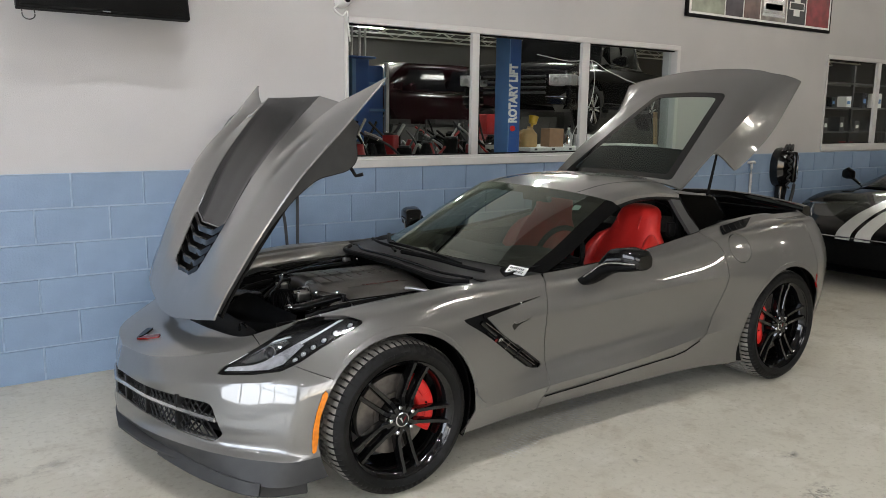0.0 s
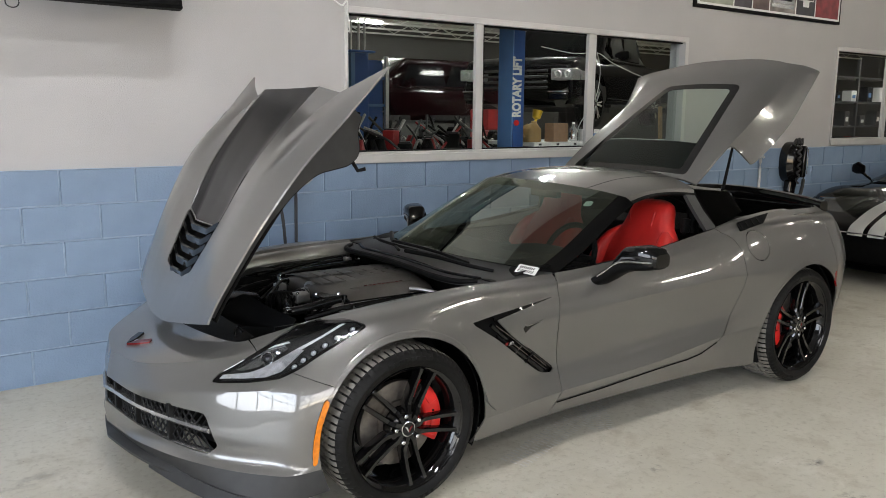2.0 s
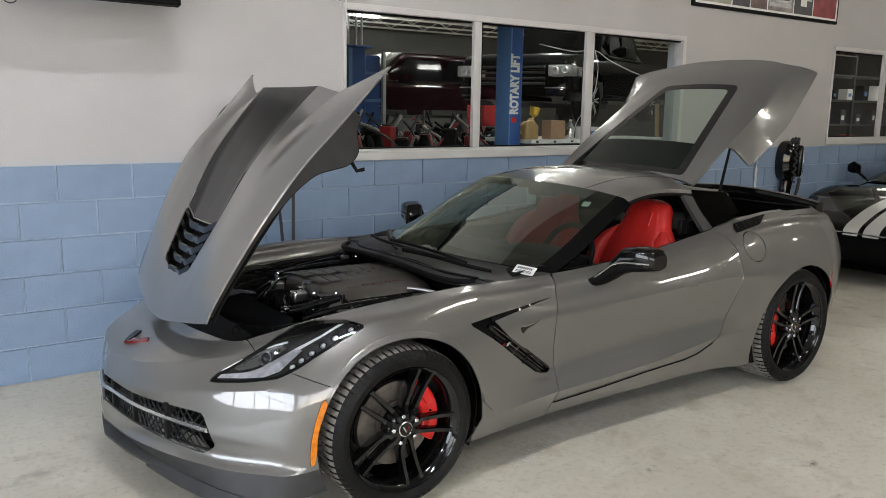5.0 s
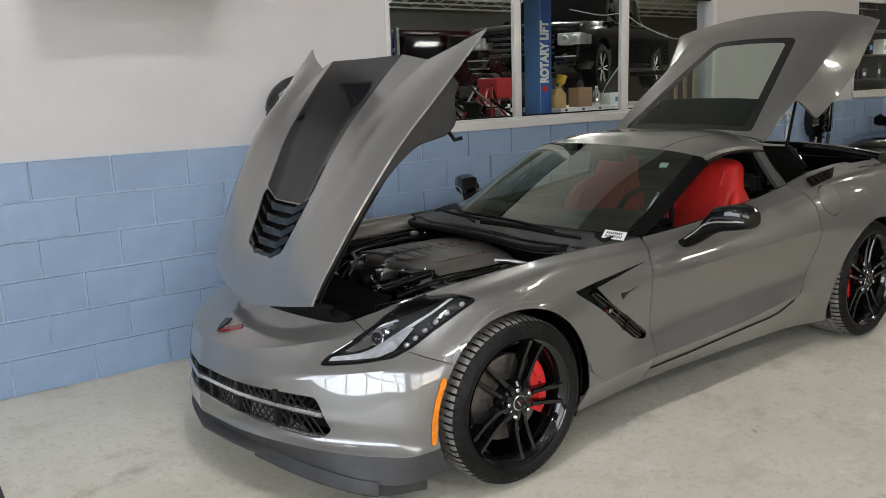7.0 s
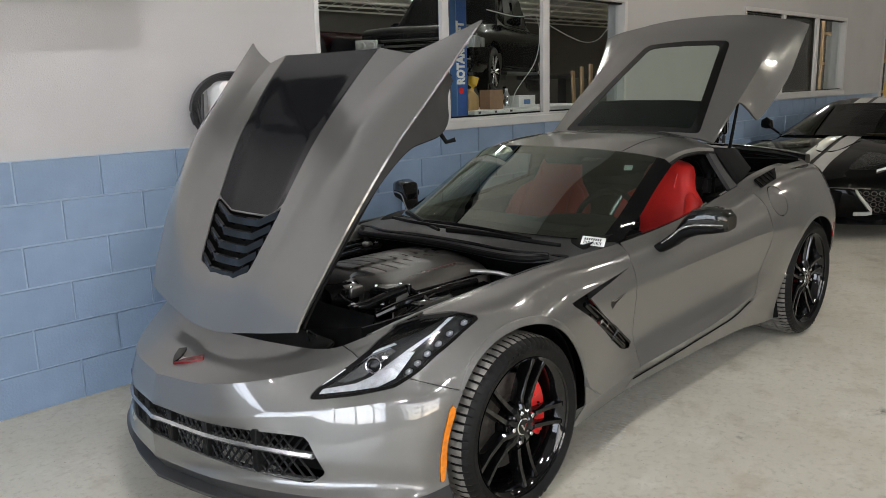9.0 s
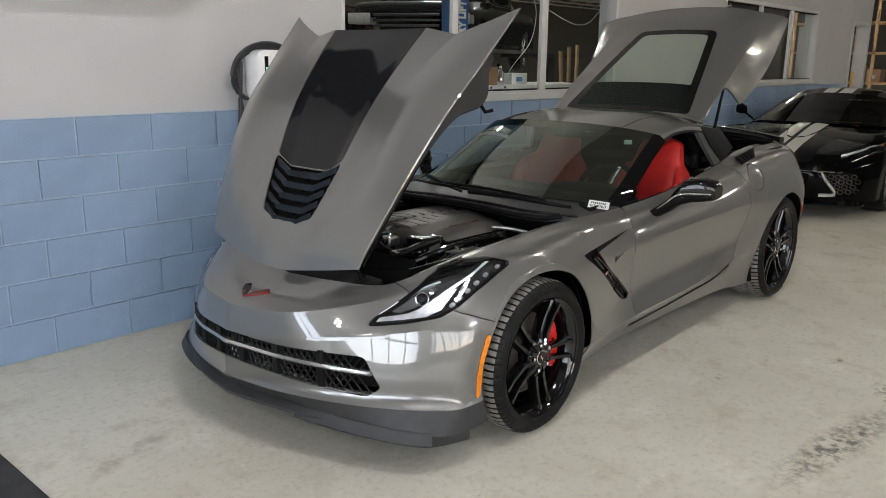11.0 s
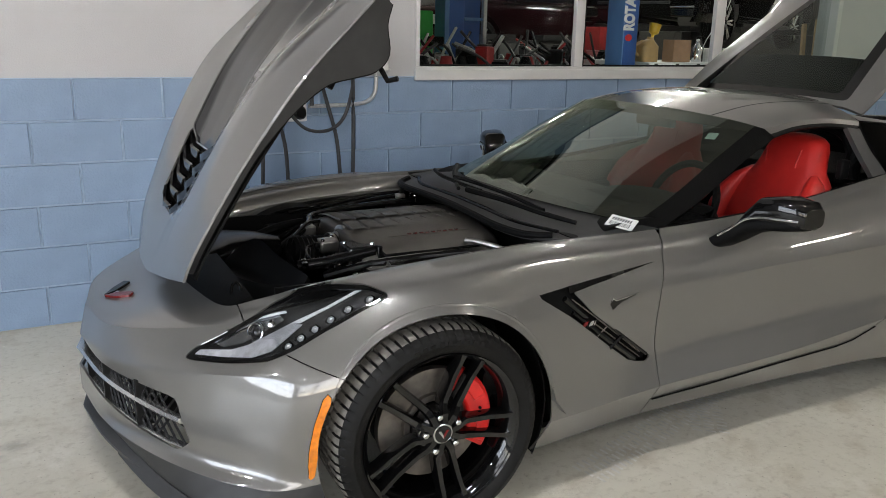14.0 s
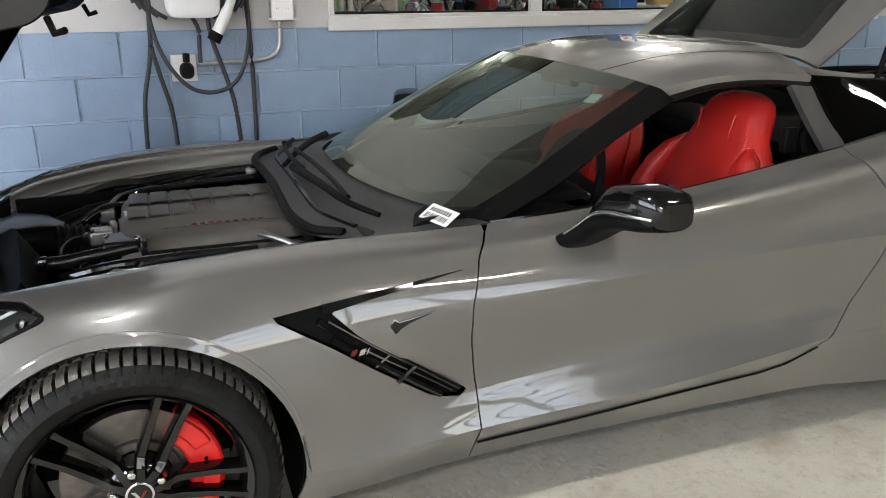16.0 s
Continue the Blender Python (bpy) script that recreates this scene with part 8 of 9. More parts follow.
def vehicle(name, m, label, paint, L, W, sill, belt, roof, hood, cab0, cab1, axle0, axle1, r):
    """A tall vehicle facing -x: lower body, cabin, lamps, wheels."""
    v = thing(name, m, label, "car")
    secs = []
    for x, zt, w in ((0.0, hood - 0.28, 0.90), (0.05, hood - 0.10, 0.95), (0.45, hood, 1.0), (cab0, belt + 0.02, 1.0), ((cab0 + cab1) / 2, belt, 1.0), (L - 0.3, belt, 1.0), (L - 0.03, belt - 0.05, 0.96), (L, belt - 0.3, 0.9)):
        h = W / 2 * w
        secs.append([(x, -h + 0.05, sill), (x, -h, sill + 0.12), (x, -h, (sill + zt) / 2), (x, -h + 0.04, zt - 0.06), (x, -h + 0.16, zt), (x, 0, zt + 0.02), (x, h - 0.16, zt), (x, h - 0.04, zt - 0.06), (x, h, (sill + zt) / 2), (x, h, sill + 0.12), (x, h - 0.05, sill)])

    def arches(p):
        return min(math.hypot(p[0] - axle0, p[2] - sill - 0.05) - r * 1.18, math.hypot(p[0] - axle1, p[2] - sill - 0.05) - r * 1.18) if abs(p[1]) > W / 2 - 0.3 else 1
    body = clip(sheet(secs, 8, 4), outside(arches))
    from_mesh("body", body, paint, v, thick=0.01)
    cab = []
    for x, z, w in ((cab0 - 0.1, belt, 0.92), (cab0 + 0.55, roof - 0.06, 0.76), (cab0 + 0.95, roof, 0.74), (cab1 - 0.5, roof - 0.01, 0.74), (cab1 - 0.15, roof - 0.08, 0.76), (cab1 + 0.05, belt, 0.88)):
        h = W / 2 * w
        cab.append([(x, -W / 2 * 0.94, belt), (x, -h - 0.02, (belt + z) / 2), (x, -h, z - 0.05), (x, -h + 0.12, z), (x, 0, z + 0.02), (x, h - 0.12, z), (x, h, z - 0.05), (x, h + 0.02, (belt + z) / 2), (x, W / 2 * 0.94, belt)])
    from_mesh("cabin", sheet(cab, 6, 4), paint, v, thick=0.01)
    for s in (-1, 1):
        for a, b in ((cab0 + 0.55, (cab0 + cab1) / 2 - 0.06), ((cab0 + cab1) / 2 + 0.04, cab1 - 0.35)):
            bm = bmesh.new()
            vs = [bm.verts.new(p) for p in ((a - 0.1, s * (W / 2 * 0.925), belt + 0.05), (b, s * (W / 2 * 0.925), belt + 0.05), (b - 0.02, s * (W / 2 * 0.815), roof - 0.14), (a + 0.12, s * (W / 2 * 0.815), roof - 0.14))]
            bm.faces.new(vs)
            part("side_window", bm, dark_glass, v, thick=0.01)
        hl = boxed("headlight", (-0.03, 0.26, s * (W / 2 - 0.20) - 0.19, s * (W / 2 - 0.20) + 0.19, hood - 0.37, hood - 0.20), reflector_silver, v, "clear headlight with bright bowls in a silvery housing", bevel=0.02)
        for q in (-0.09, 0.07):
            bm = bmesh.new()
            lathe(bm, [(0, 0.002), (0.02, 0.006), (0.045, 0.012), (0.062, 0.004), (0.066, -0.01)], 18, pose(-0.034, s * (W / 2 - 0.20) + q, hood - 0.285, 0, -90, 0))
            part("lamp_bowl", bm, reflector_silver, hl, "bright reflector bowl")
        boxed("lamp_strip", (-0.036, 0.10, s * (W / 2 - 0.20) - 0.18, s * (W / 2 - 0.20) + 0.18, hood - 0.215, hood - 0.20), light_guide, hl, bevel=0.004)
        boxed("lamp_side", (0.27, 0.42, s * (W / 2 - 0.012) - 0.02, s * (W / 2 - 0.012) + 0.02, hood - 0.36, hood - 0.22), reflector_silver, hl, "bright lamp corner round the wing", bevel=0.01)
        boxed("fog_lamp", (-0.06, 0.10, s * (W / 2 - 0.25) - 0.16, s * (W / 2 - 0.25) + 0.16, hood - 0.68, hood - 0.56), gloss_black, v, bevel=0.02)
        boxed("fog_trim", (-0.07, 0.05, s * (W / 2 - 0.25) - 0.17, s * (W / 2 - 0.25) + 0.17, hood - 0.555, hood - 0.535), chrome, v, bevel=0.006)
        boxed("side_step", (axle0 + r * 1.3, axle1 - r * 1.3, s * (W / 2) - 0.06, s * (W / 2) + 0.06, sill - 0.04, sill + 0.02), dark_metal, v, bevel=0.01)
        boxed("belt_trim", (cab0 + 0.3, cab1 - 0.2, s * W / 2 * 0.99 - 0.008, s * W / 2 * 0.99 + 0.008, belt - 0.01, belt + 0.008), chrome, v)
        for ax in (axle0, axle1):
            if s < 0:
                shop_wheel(v, ax, -W / 2 + 0.03, sill + 0.02, r)
        bm = bmesh.new()
        loft(bm, [(s * (W / 2 + q), cab0 + 0.55, belt + 0.10, 0.06, hh, 3) for q, hh in ((-0.05, 0.03), (0.05, 0.08), (0.16, 0.09), (0.20, 0.06))], "y", 14)
        part("wing_mirror", bm, paint, v)
    for i in range(4):
        boxed("grille_bar", (-0.03, 0.02, -W / 2 + 0.45, W / 2 - 0.45, hood - 0.50 + 0.085 * i, hood - 0.465 + 0.085 * i), dark_metal, v, bevel=0.01)
    return v


vehicle("pickup_truck", pose(6.69, 6.52, 1.28, 0, 0, 25), "charcoal pickup truck raised on a lift", truck_black, 5.6, 2.0, 0.42, 1.18, 1.86, 1.16, 1.5, 3.9, 1.05, 4.5, 0.40)
vehicle("raised_car", pose(5.5, 11.4, 1.0), "dark red sport utility car raised on a lift", dark_red_paint, 4.7, 1.9, 0.38, 1.05, 1.66, 1.02, 1.1, 4.3, 0.95, 3.75, 0.36)
for x, y in ((6.2, 10.1), (8.2, 10.1)):
    lp = thing("lift_arm_post", pose(x, y, 0), "dark steel lift post under the raised car", "vehicle lift", "lift posts")
    boxed("post", (0, 0.2, 0, 0.2, 0, 1.5), dark_metal, lp)
    boxed("arm", (-0.6, 0.8, 0.02, 0.9, 1.40, 1.5), dark_metal, lp)
for x in (7.9, 10.8):
    lp = thing("lift_arm_post", pose(x, 6.6, 0), "dark steel lift post under the raised truck", "vehicle lift", "lift posts")
    boxed("post", (0, 0.2, 0, 0.2, 0, 1.62), dark_metal, lp)
    boxed("arm", (-0.4, 0.6, -0.4, 0.9, 1.58, 1.66), dark_metal, lp)

# ---- the east end: door and store shelves ----
d = thing("door_1", pose(12.15, WALL_Y, 0), "white framed doorway with a glazed door standing open", "door", kind="structure")
for a, b, c, e in ((0, 0.07, 0, 2.24), (0.88, 0.95, 0, 2.24)):
    boxed("door_frame", (a, b, -0.02, 0.16, c, e), frame_paint, d, bevel=0.004)
boxed("door_frame", (0.07, 0.88, -0.02, 0.16, 2.17, 2.24), frame_paint, d, bevel=0.004)
boxed("door_leaf", (0.12, 0.17, 0.16, 0.90, 0.01, 2.16), frame_paint, d, bevel=0.004)
boxed("door_pane", (0.112, 0.118, 0.30, 0.76, 1.0, 2.0), dark_glass, d)
boxed("warning_strip", (0.20, 0.30, -0.03, -0.021, 0.8, 1.4), funnel_yellow, d)
store_tube = emitter("store_tube", (1.0, 0.86, 0.62), 120.0)
sl = thing("ceiling_lamp", pose(15.4, 3.1, 4.04, 0, 0, 90), "warm tube lamp in the store passage", "ceiling lamp", "strip lamps")
boxed("housing", (-0.61, 0.61, -0.05, 0.05, -0.05, 0.0), lamp_body, sl, bevel=0.008)
bm = bmesh.new()
tube(bm, [(-0.58, 0, -0.07), (0.58, 0, -0.07)], 0.016, 10)
part("tube", bm, store_tube, sl, "glowing warm tube")
store = thing("storage_rack", pose(17.0, 2.9, 0), "wooden storage rack with cardboard boxes", "rack")
for z in (0.5, 1.1, 1.75, 2.4):
    boxed("rack_shelf", (0, 0.8, -2.2, 1.2, z, z + 0.05), wood, store)
for y in (-2.2, -0.6, 1.14):
    boxed("rack_post", (0, 0.06, y, y + 0.06, 0, 2.9), wood, store)
for i in range(9):
    bx = thing("storage_box", pose(17.15, 0.95 + 0.34 * i, 1.15 if i % 3 else 1.80), "brown cardboard box on the storage rack", "box", "stored boxes")
    boxed("carton", (0, 0.4, -0.14, 0.14, 0, 0.28 + 0.06 * (i % 4)), cardboard, bx, bevel=0.004)
    boxed("carton_label", (-0.002, -0.0005, -0.06, 0.06, 0.08, 0.16), paper, bx)

# ---- the black coupe with pale stripes ----
stripe_white = material("pale_grey_stripe", (0.50, 0.50, 0.47), rough=0.3, coat=1.0, vary=0.06, scale=6)
B_LOW = [(-0.98, 0, 0.15), (-0.95, -0.35, 0.15), (-0.84, -0.66, 0.15), (-0.55, -0.88, 0.16), (-0.40, -0.92, 0.17), (0.0, -0.93, 0.18), (0.40, -0.93, 0.17), (1.2, -0.90, 0.17), (2.1, -0.92, 0.17), (2.72, -0.95, 0.2), (3.2, -0.90, 0.25), (3.52, -0.6, 0.28), (3.58, 0, 0.28)]
B_MID = [(-1.04, 0, 0.36), (-1.00, -0.35, 0.36), (-0.86, -0.68, 0.37), (-0.58, -0.90, 0.40), (-0.42, -0.945, 0.42), (0.0, -0.965, 0.46), (0.40, -0.95, 0.45), (1.2, -0.90, 0.45), (2.1, -0.94, 0.5), (2.72, -0.967, 0.55), (3.2, -0.92, 0.55), (3.54, -0.62, 0.56), (3.62, 0, 0.56)]
B_EDGE = [(-1.02, 0, 0.50), (-0.98, -0.35, 0.51), (-0.80, -0.66, 0.54), (-0.52, -0.87, 0.585), (-0.36, -0.93, 0.62), (0.0, -0.95, 0.66), (0.40, -0.93, 0.68), (1.2, -0.91, 0.70), (2.1, -0.93, 0.76), (2.72, -0.95, 0.78), (3.2, -0.90, 0.80), (3.52, -0.62, 0.82), (3.58, 0, 0.82)]
B_CREST = [(-0.88, 0, 0.58), (-0.84, -0.33, 0.585), (-0.66, -0.60, 0.62), (-0.42, -0.78, 0.70), (-0.28, -0.84, 0.75), (0.0, -0.86, 0.80), (0.40, -0.85, 0.80), (1.2, -0.84, 0.83), (2.1, -0.83, 0.93), (2.72, -0.84, 0.97), (3.2, -0.80, 0.97), (3.45, -0.6, 0.95), (3.50, 0, 0.95)]
B_HOOD = [(-0.62, 0, 0.665), (-0.60, -0.20, 0.67), (-0.48, -0.36, 0.69), (-0.28, -0.46, 0.735), (-0.16, -0.50, 0.765), (0.06, -0.54, 0.805), (0.40, -0.62, 0.83), (1.2, -0.72, 0.865), (2.1, -0.70, 0.97), (2.72, -0.66, 1.0), (3.1, -0.62, 1.0), (3.3, -0.5, 0.985), (3.38, 0, 0.985)]
B_TOP = [(-0.30, 0, 0.735), (-0.28, -0.06, 0.736), (-0.22, -0.10, 0.747), (-0.10, -0.14, 0.765), (0.0, -0.16, 0.785), (0.16, -0.18, 0.815), (0.42, -0.28, 0.845), (1.2, -0.60, 0.87), (2.1, -0.60, 0.98), (2.72, -0.45, 1.04), (3.0, -0.35, 1.03), (3.15, -0.3, 1.02), (3.2, 0, 1.02)]
black_car = thing("sports_car", pose(6.72, 0.32, 0.01, 0, 0, 1.5), "black two-door sports coupe with pale racing stripes", "car")
B_LIGHT = rounded([(-0.74, 0.615), (-0.60, 0.625), (-0.36, 0.665), (-0.12, 0.735), (-0.20, 0.752), (-0.42, 0.715), (-0.62, 0.665)], 0.02, 3)
B_INTAKE = rounded([(-0.50, 0.46), (-0.80, 0.47), (-0.84, 0.40), (-0.80, 0.24), (-0.62, 0.22)], 0.03, 3)
B_GRILLE = rounded([(0.05, 0.44), (-0.40, 0.45), (-0.36, 0.20), (0.05, 0.20)], 0.02, 3)
b_light, b_intake, b_grille = inside(B_LIGHT), inside(B_INTAKE, (1, 2)), inside(B_GRILLE, (1, 2))


def b_arch(v):
    return min(math.hypot(v[0], v[2] - 0.335) - 0.385, math.hypot(v[0] - 2.722, v[2] - 0.345) - 0.395)


b_skin = clip(sheet([B_LOW, B_MID, B_EDGE, B_CREST, B_HOOD, B_TOP], 8, 8), outside(b_arch))
b_light_patch = clip(clip(b_skin, within(b_light)), lambda v: v[1] + 0.35)
b_body = clip(b_skin, lambda v: -b_light(v) if v[1] < -0.35 else -1)
b_body = clip(b_body, lambda v: -b_intake(v) if v[0] < -0.4 else -1)
b_body = clip(b_body, lambda v: -b_grille(v) if v[0] < -0.4 else -1)
body = from_mesh("body", joined(b_body), black_paint, black_car, "gloss black body", thick=0.008)
closing = sheet([[(-0.30, 0, 0.735), (0.16, 0, 0.826), (0.42, 0, 0.86), (0.75, 0, 0.89)], [(-0.22, -0.10, 0.747), (0.16, -0.18, 0.815), (0.42, -0.28, 0.845), (0.80, -0.45, 0.862)], [(-0.22, -0.102, 0.745), (0.16, -0.182, 0.813), (0.42, -0.40, 0.84), (0.84, -0.66, 0.858)]], 6, 4)
from_mesh("hood", joined(closing), black_paint, black_car, "gloss black hood", thick=0.006)
for s in (1, -1):
    mk = (lambda q: q) if s > 0 else mirrored
    hl = from_mesh("headlight", mk(b_light_patch), lens_glass, black_car, "slim clear headlight", thick=0.002)
    from_mesh("housing", mk(pushed(b_light_patch, 0.03, 0.02, -0.03)), gloss_black, hl)
    bm = bmesh.new()
    ribbon(bm, [(-0.71 + 0.52 * t + 0.01, s * (-0.60 - 0.235 * t ** 0.8), 0.618 + 0.105 * t) for t in np.linspace(0, 1, 9)], 0.024, 0.012)
    part("light_strip", bm, light_guide, hl, "pale daytime light strip")
    boxed("turn_lamp", (-0.25, -0.14, s * -0.86 - 0.012, s * -0.86 + 0.012, 0.70, 0.73), amber, hl, bevel=0.006)
    # side intake and its blade
    ip = clip(clip(b_skin, lambda v: b_intake(v) if v[0] < -0.4 else 1), lambda v: v[0] + 0.4)
    si = from_mesh("side_intake", mk(pushed(ip, 0.07, 0.02)), matt_black, black_car, "black honeycomb side intake", thick=0.003)
    for i in range(4):
        for j in range(5):
            yy, zz = -0.54 - 0.06 * j + 0.03 * (i % 2), 0.27 + 0.05 * i
            bm = bmesh.new()
            ringp = [(0.028 * math.cos(a), 0.028 * math.sin(a)) for a in np.linspace(0, 2 * math.pi, 7)]
            xs = float(np.interp(abs(yy), [abs(p[1]) for p in B_MID[:5]], [p[0] for p in B_MID[:5]])) + 0.045
            tube(bm, [(xs, s * (yy + p), zz + q * 0.8) for p, q in ringp], 0.005, 4)
            part("honeycomb_cell", bm, disc_steel, si)
    bm = bmesh.new()
    ribbon(bm, [(-1.02 + 0.80 * max(0.0, abs(y) - 0.3) ** 1.7, s * y, z) for y, z in ((-0.505, 0.455), (-0.535, 0.40), (-0.585, 0.33), (-0.628, 0.270), (-0.632, 0.248), (-0.60, 0.240), (-0.545, 0.238), (-0.50, 0.237))], 0.034, 0.03)
    part("intake_blade", bm, stripe_white, black_car, "pale silver blade beside the intake")
    bm = bmesh.new()
    loft(bm, [(s * y, x, z, rx, rz, 2.4) for y, x, z, rx, rz in ((-0.80, 0.64, 0.86, 0.03, 0.012), (-0.88, 0.66, 0.91, 0.03, 0.014), (-0.90, 0.67, 0.955, 0.06, 0.05), (-0.96, 0.68, 0.97, 0.07, 0.068), (-1.01, 0.69, 0.965, 0.05, 0.05))], "y", 20)
    part("door_mirror", bm, black_paint, black_car, "gloss black door mirror")
    for ax, r, rr in ((0.0, 0.336, 0.25), (2.722, 0.346, 0.262)):
        wheel_m = pose(ax, s * -0.915, r, 90, 0, 0 if s > 0 else 180)
        bm = bmesh.new()
        lathe(bm, [(rr, 0.012), (rr + 0.02, 0.028), (r - 0.03, 0.028), (r - 0.008, 0.01), (r, -0.03), (r, -0.2), (rr, -0.22)], 72, wheel_m)
        wt = part("wheel", bm, rubber, black_car, "black tyre on a bright spoked rim")
        bm = bmesh.new()
        lathe(bm, [(rr + 0.002, 0.014), (rr - 0.012, 0.004), (rr - 0.03, -0.16)], 60, wheel_m)
        lathe(bm, [(0, 0.0), (0.06, 0.0), (0.07, -0.03)], 30, wheel_m)
        for k in range(5):
            for dd in (-9, 9):
                a = radians(72 * k + dd + 18)
                tube(bm, [wheel_m @ Vector((0.05 * math.cos(a), 0.05 * math.sin(a), -0.006)), wheel_m @ Vector(((rr - 0.01) * math.cos(a), (rr - 0.01) * math.sin(a), -0.002))], 0.014, 8)
        part("rim", bm, lamp_silver, wt, "bright silver rim")
        bm = bmesh.new()
        lathe(bm, [(0.08, -0.07), (0.175, -0.07), (0.175, -0.09), (0.08, -0.09)], 40, wheel_m)
        part("brake_disc", bm, disc_steel, wt)
        # black disc in place of the shade deep in the rim
        bm = bmesh.new()
        disc(bm, rr - 0.02, 30, wheel_m, -0.17)
        part("hub_shadow", bm, matt_black, wt)
gp = clip(clip(b_skin, lambda v: b_grille(v) if v[0] < -0.4 else 1), lambda v: v[0] + 0.4)
from_mesh("front_grille", joined(pushed(gp, 0.06)), matt_black, black_car, "black lower grille", thick=0.004)
bm = bmesh.new()
ribbon(bm, [(-1.035 + 0.75 * max(0, abs(y) - 0.3) ** 1.7, y, 0.475) for y in np.linspace(-0.62, 0.62, 25)], 0.014, 0.02)
part("nose_trim", bm, chrome, black_car, "thin bright strip under the hood line")
bm = bmesh.new()
ribbon(bm, [(-1.02 + 0.75 * max(0, abs(y) - 0.3) ** 1.7, y, 0.145) for y in np.linspace(-0.86, 0.86, 31)], 0.014, 0.06)
part("front_splitter", bm, gloss_black, black_car, "black front splitter")
C_BASE = [(0.36, 0.0, 0.866), (0.38, -0.28, 0.860), (0.44, -0.52, 0.854), (0.54, -0.72, 0.848), (0.64, -0.80, 0.846)]
C_MID = [(0.80, 0.0, 1.045), (0.82, -0.27, 1.035), (0.86, -0.49, 1.015), (0.94, -0.64, 0.985), (1.00, -0.705, 0.965)]
C_TOP = [(1.16, 0.0, 1.178), (1.175, -0.26, 1.172), (1.215, -0.43, 1.155), (1.27, -0.54, 1.125), (1.31, -0.60, 1.10)]
C_ROOF = [(1.55, 0.0, 1.235), (1.55, -0.25, 1.228), (1.56, -0.42, 1.205), (1.57, -0.53, 1.165), (1.58, -0.60, 1.12)]
C_BACK = [(2.10, 0.0, 1.20), (2.10, -0.25, 1.19), (2.10, -0.40, 1.165), (2.10, -0.52, 1.12), (2.10, -0.60, 1.05)]
C_TAIL = [(2.80, 0.0, 1.06), (2.80, -0.25, 1.055), (2.80, -0.38, 1.045), (2.80, -0.48, 1.03), (2.80, -0.55, 1.01)]
b_screen = sheet([C_BASE, C_MID, C_TOP], 6, 8)
from_mesh("windscreen", joined(clip(b_screen, lambda v: abs(v[1]) - (0.80 - 0.20 * (v[2] - 0.845) / 0.26) + 0.04)), glass("dark_windscreen", (0.16, 0.18, 0.17)), black_car, "dark windscreen of the black coupe")
both("a_pillar", clip(b_screen, lambda v: -abs(v[1]) + (0.80 - 0.20 * (v[2] - 0.845) / 0.26) - 0.04), black_paint, black_car, thick=0.02)
b_roof = sheet([C_TOP, C_ROOF, C_BACK, C_TAIL], 6, 6)
from_mesh("roof", joined(b_roof), black_paint, black_car, "gloss black roof", thick=0.01)
both("side_window", sheet([[(0.64, -0.80, 0.846), (1.00, -0.705, 0.965), (1.31, -0.60, 1.10), (1.58, -0.60, 1.12), (2.10, -0.60, 1.05), (2.80, -0.55, 1.01)], [(0.74, -0.80, 0.842), (1.08, -0.74, 0.88), (1.31, -0.69, 0.95), (1.58, -0.68, 0.98), (2.10, -0.68, 0.98), (2.80, -0.60, 1.0)], [(0.82, -0.80, 0.84), (1.15, -0.765, 0.85), (1.35, -0.735, 0.86), (1.60, -0.73, 0.88), (2.10, -0.70, 0.96), (2.80, -0.65, 0.99)]], 4, 4), quarter_glass, black_car, thick=0.0)
boxed("cabin_fill", (0.60, 2.7, -0.66, 0.66, 0.2, 0.84), cloth_black, black_car)
boxed("floor_pan", (-0.8, 3.4, -0.78, 0.78, 0.14, 0.18), matt_black, black_car)
boxed("dashboard", (0.55, 1.0, -0.60, 0.60, 0.80, 0.86), matt_black, black_car, bevel=0.03)
boxed("dash_card", (0.62, 0.70, -0.42, -0.14, 0.868, 0.872), funnel_yellow, black_car, "yellow card on the dashboard")
bm = bmesh.new()
mm = pose(1.05, -0.36, 0.88, 0, -65, 0)
tube(bm, [mm @ Vector((0.175 * math.cos(a), 0.175 * math.sin(a), 0)) for a in np.linspace(0, 2 * math.pi, 33)], 0.014, 8, cap=False)
part("steering_wheel", bm, matt_black, black_car)


# racing stripes: a pair along hood and roof
def stripes(mesh, dz, name="racing_stripe"):
    for a, b in ((0.022, 0.165), (-0.165, -0.022)):
        m2 = clip(clip(joined(mesh), lambda v: a - v[1]), lambda v: v[1] - b)
        from_mesh(name, pushed(m2, -0.002, 0, dz), stripe_white, black_car, "pale grey racing stripe")


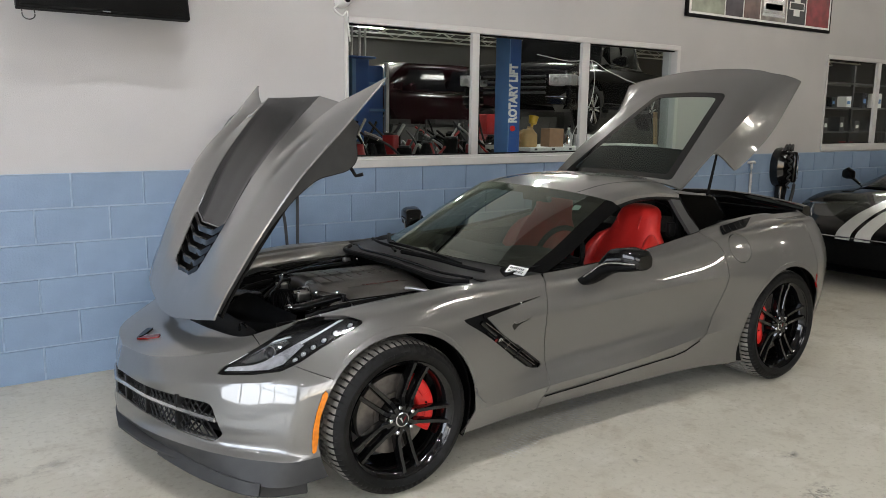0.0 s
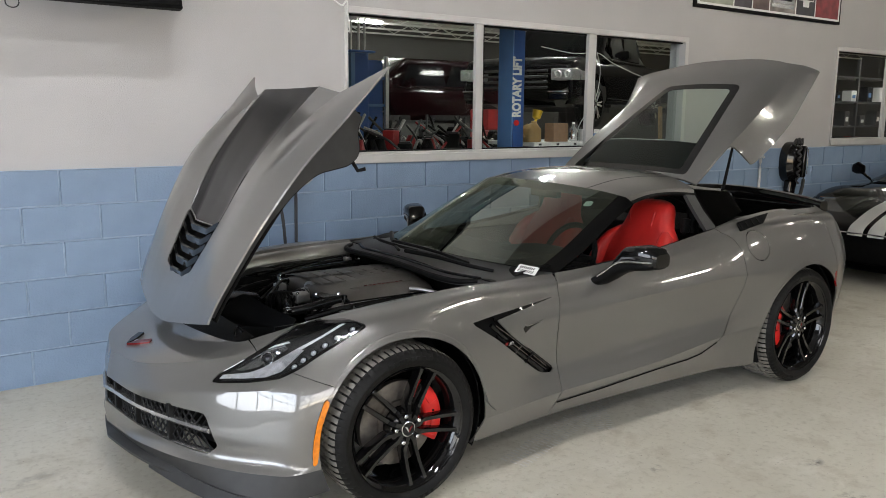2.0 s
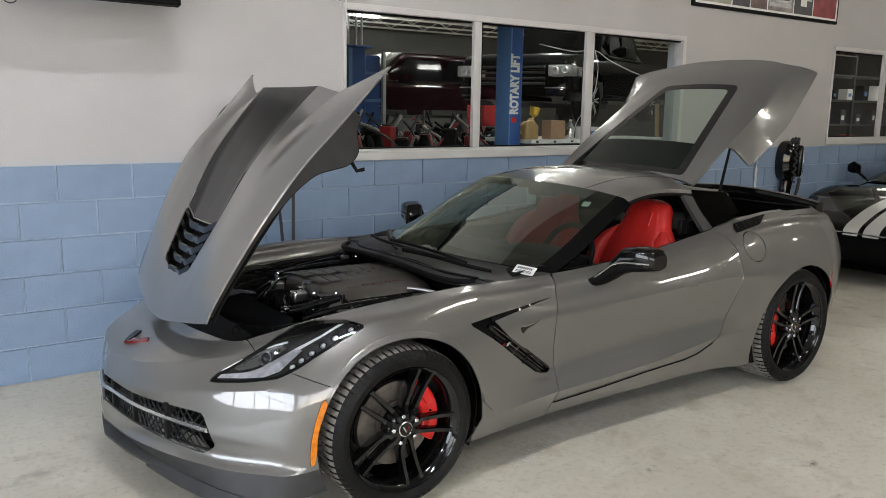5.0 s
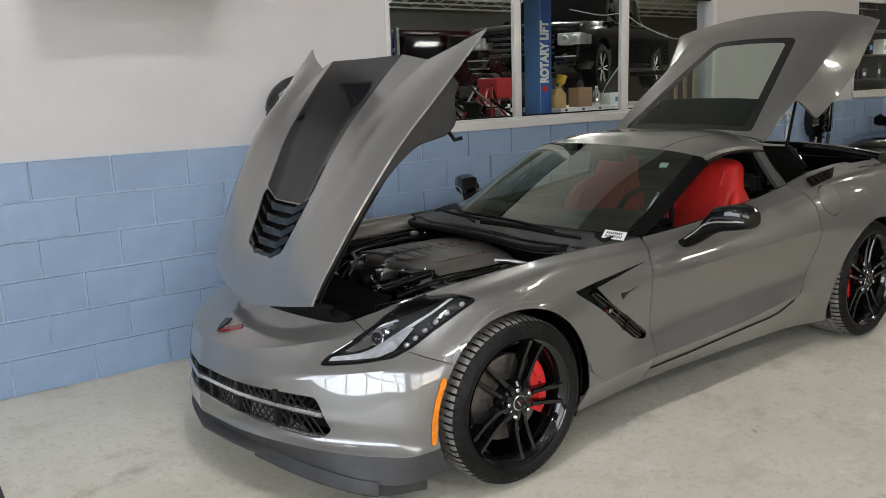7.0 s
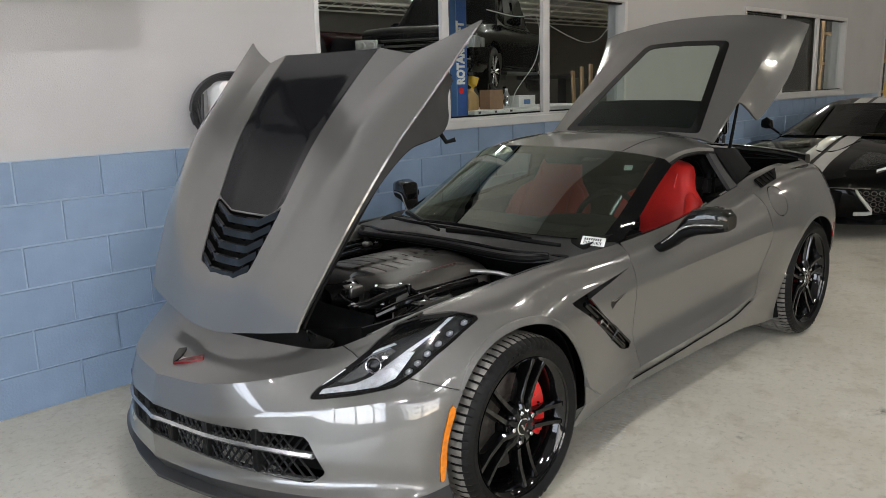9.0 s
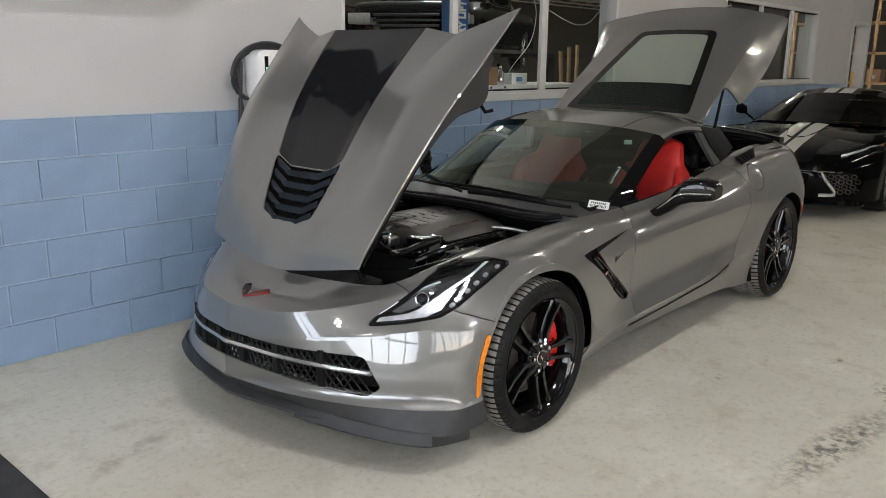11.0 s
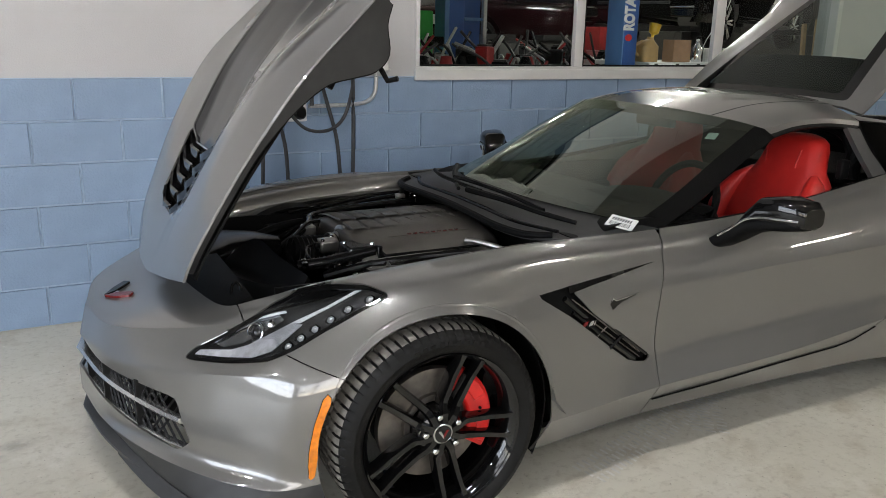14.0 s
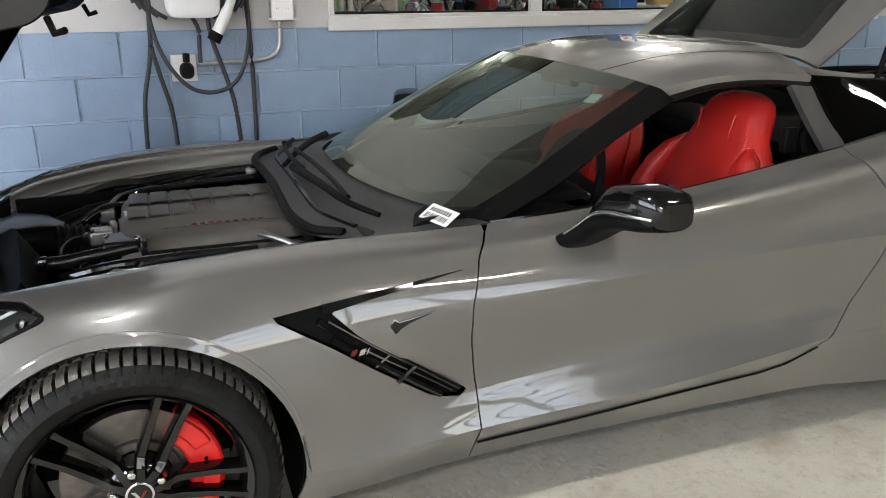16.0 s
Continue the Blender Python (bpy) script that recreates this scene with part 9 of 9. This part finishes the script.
stripes(clip(closing, lambda v: v[0] - 0.37), 0.007)
stripes(clip(b_body, lambda v: max(v[0] + 0.0, 0.45 - v[2], -v[1] - 0.4)), 0.003)
stripes(clip(b_roof, lambda v: v[0] - 2.4), 0.004)

# ---- blue blockwork along the hall wall, course by course ----
blockwork = boxed("trim_blockwork", (X0, 12.1, WALL_Y - 0.003, WALL_Y - 0.001, 0.0, 6 * BLOCK_H), mortar_blue)
tagged(blockwork, "blue painted concrete block wainscot with pale joints", "wall", kind="structure")


def block_mesh(length, height):
    bm = bmesh.new()
    g = 0.0042
    x0, x1, z0, z1 = g, length - g, g, height - g
    e = 0.0022
    back = [bm.verts.new(p) for p in ((x0, 0, z0), (x1, 0, z0), (x1, 0, z1), (x0, 0, z1))]
    fr = [bm.verts.new(p) for p in ((x0 + e, -0.010, z0 + e), (x1 - e, -0.010, z0 + e), (x1 - e, -0.010, z1 - e), (x0 + e, -0.010, z1 - e))]
    bm.faces.new(fr)
    for i in range(4):
        j = (i + 1) % 4
        bm.faces.new((back[i], back[j], fr[j], fr[i]))
    bmesh.ops.recalc_face_normals(bm, faces=bm.faces)
    me = bpy.data.meshes.new("block")
    bm.to_mesh(me)
    bm.free()
    me.materials.append(blue_block)
    return me


whole = block_mesh(BLOCK_L, BLOCK_H)
far_v, far_f = [], []
for row in range(6):
    start = -0.810 + (0 if row % 2 else 0.5 * BLOCK_L)
    k0 = math.floor((X0 - start) / BLOCK_L) + 1
    for k in range(k0, int((12.1 - start) / BLOCK_L)):
        x = start + k * BLOCK_L
        z = row * BLOCK_H
        if -2.6 < x < 8.6:
            b = new("block", whole)
            b.parent = blockwork
            b.location = (x, WALL_Y - 0.0032 + 0.0012 * math.sin(17.3 * k + 5.1 * row), z)
        else:
            n = len(far_v)
            far_v += [(x + v.co.x, WALL_Y - 0.0032 + v.co.y, z + v.co.z) for v in whole.vertices]
            far_f += [tuple(n + i for i in p.vertices) for p in whole.polygons]
me = bpy.data.meshes.new("far_blocks")
me.from_pydata(far_v, [], far_f)
o = finish("far_blocks", me, blue_block, blockwork, "blue painted blocks further along", smooth=False)
o["kind"] = "stuff"
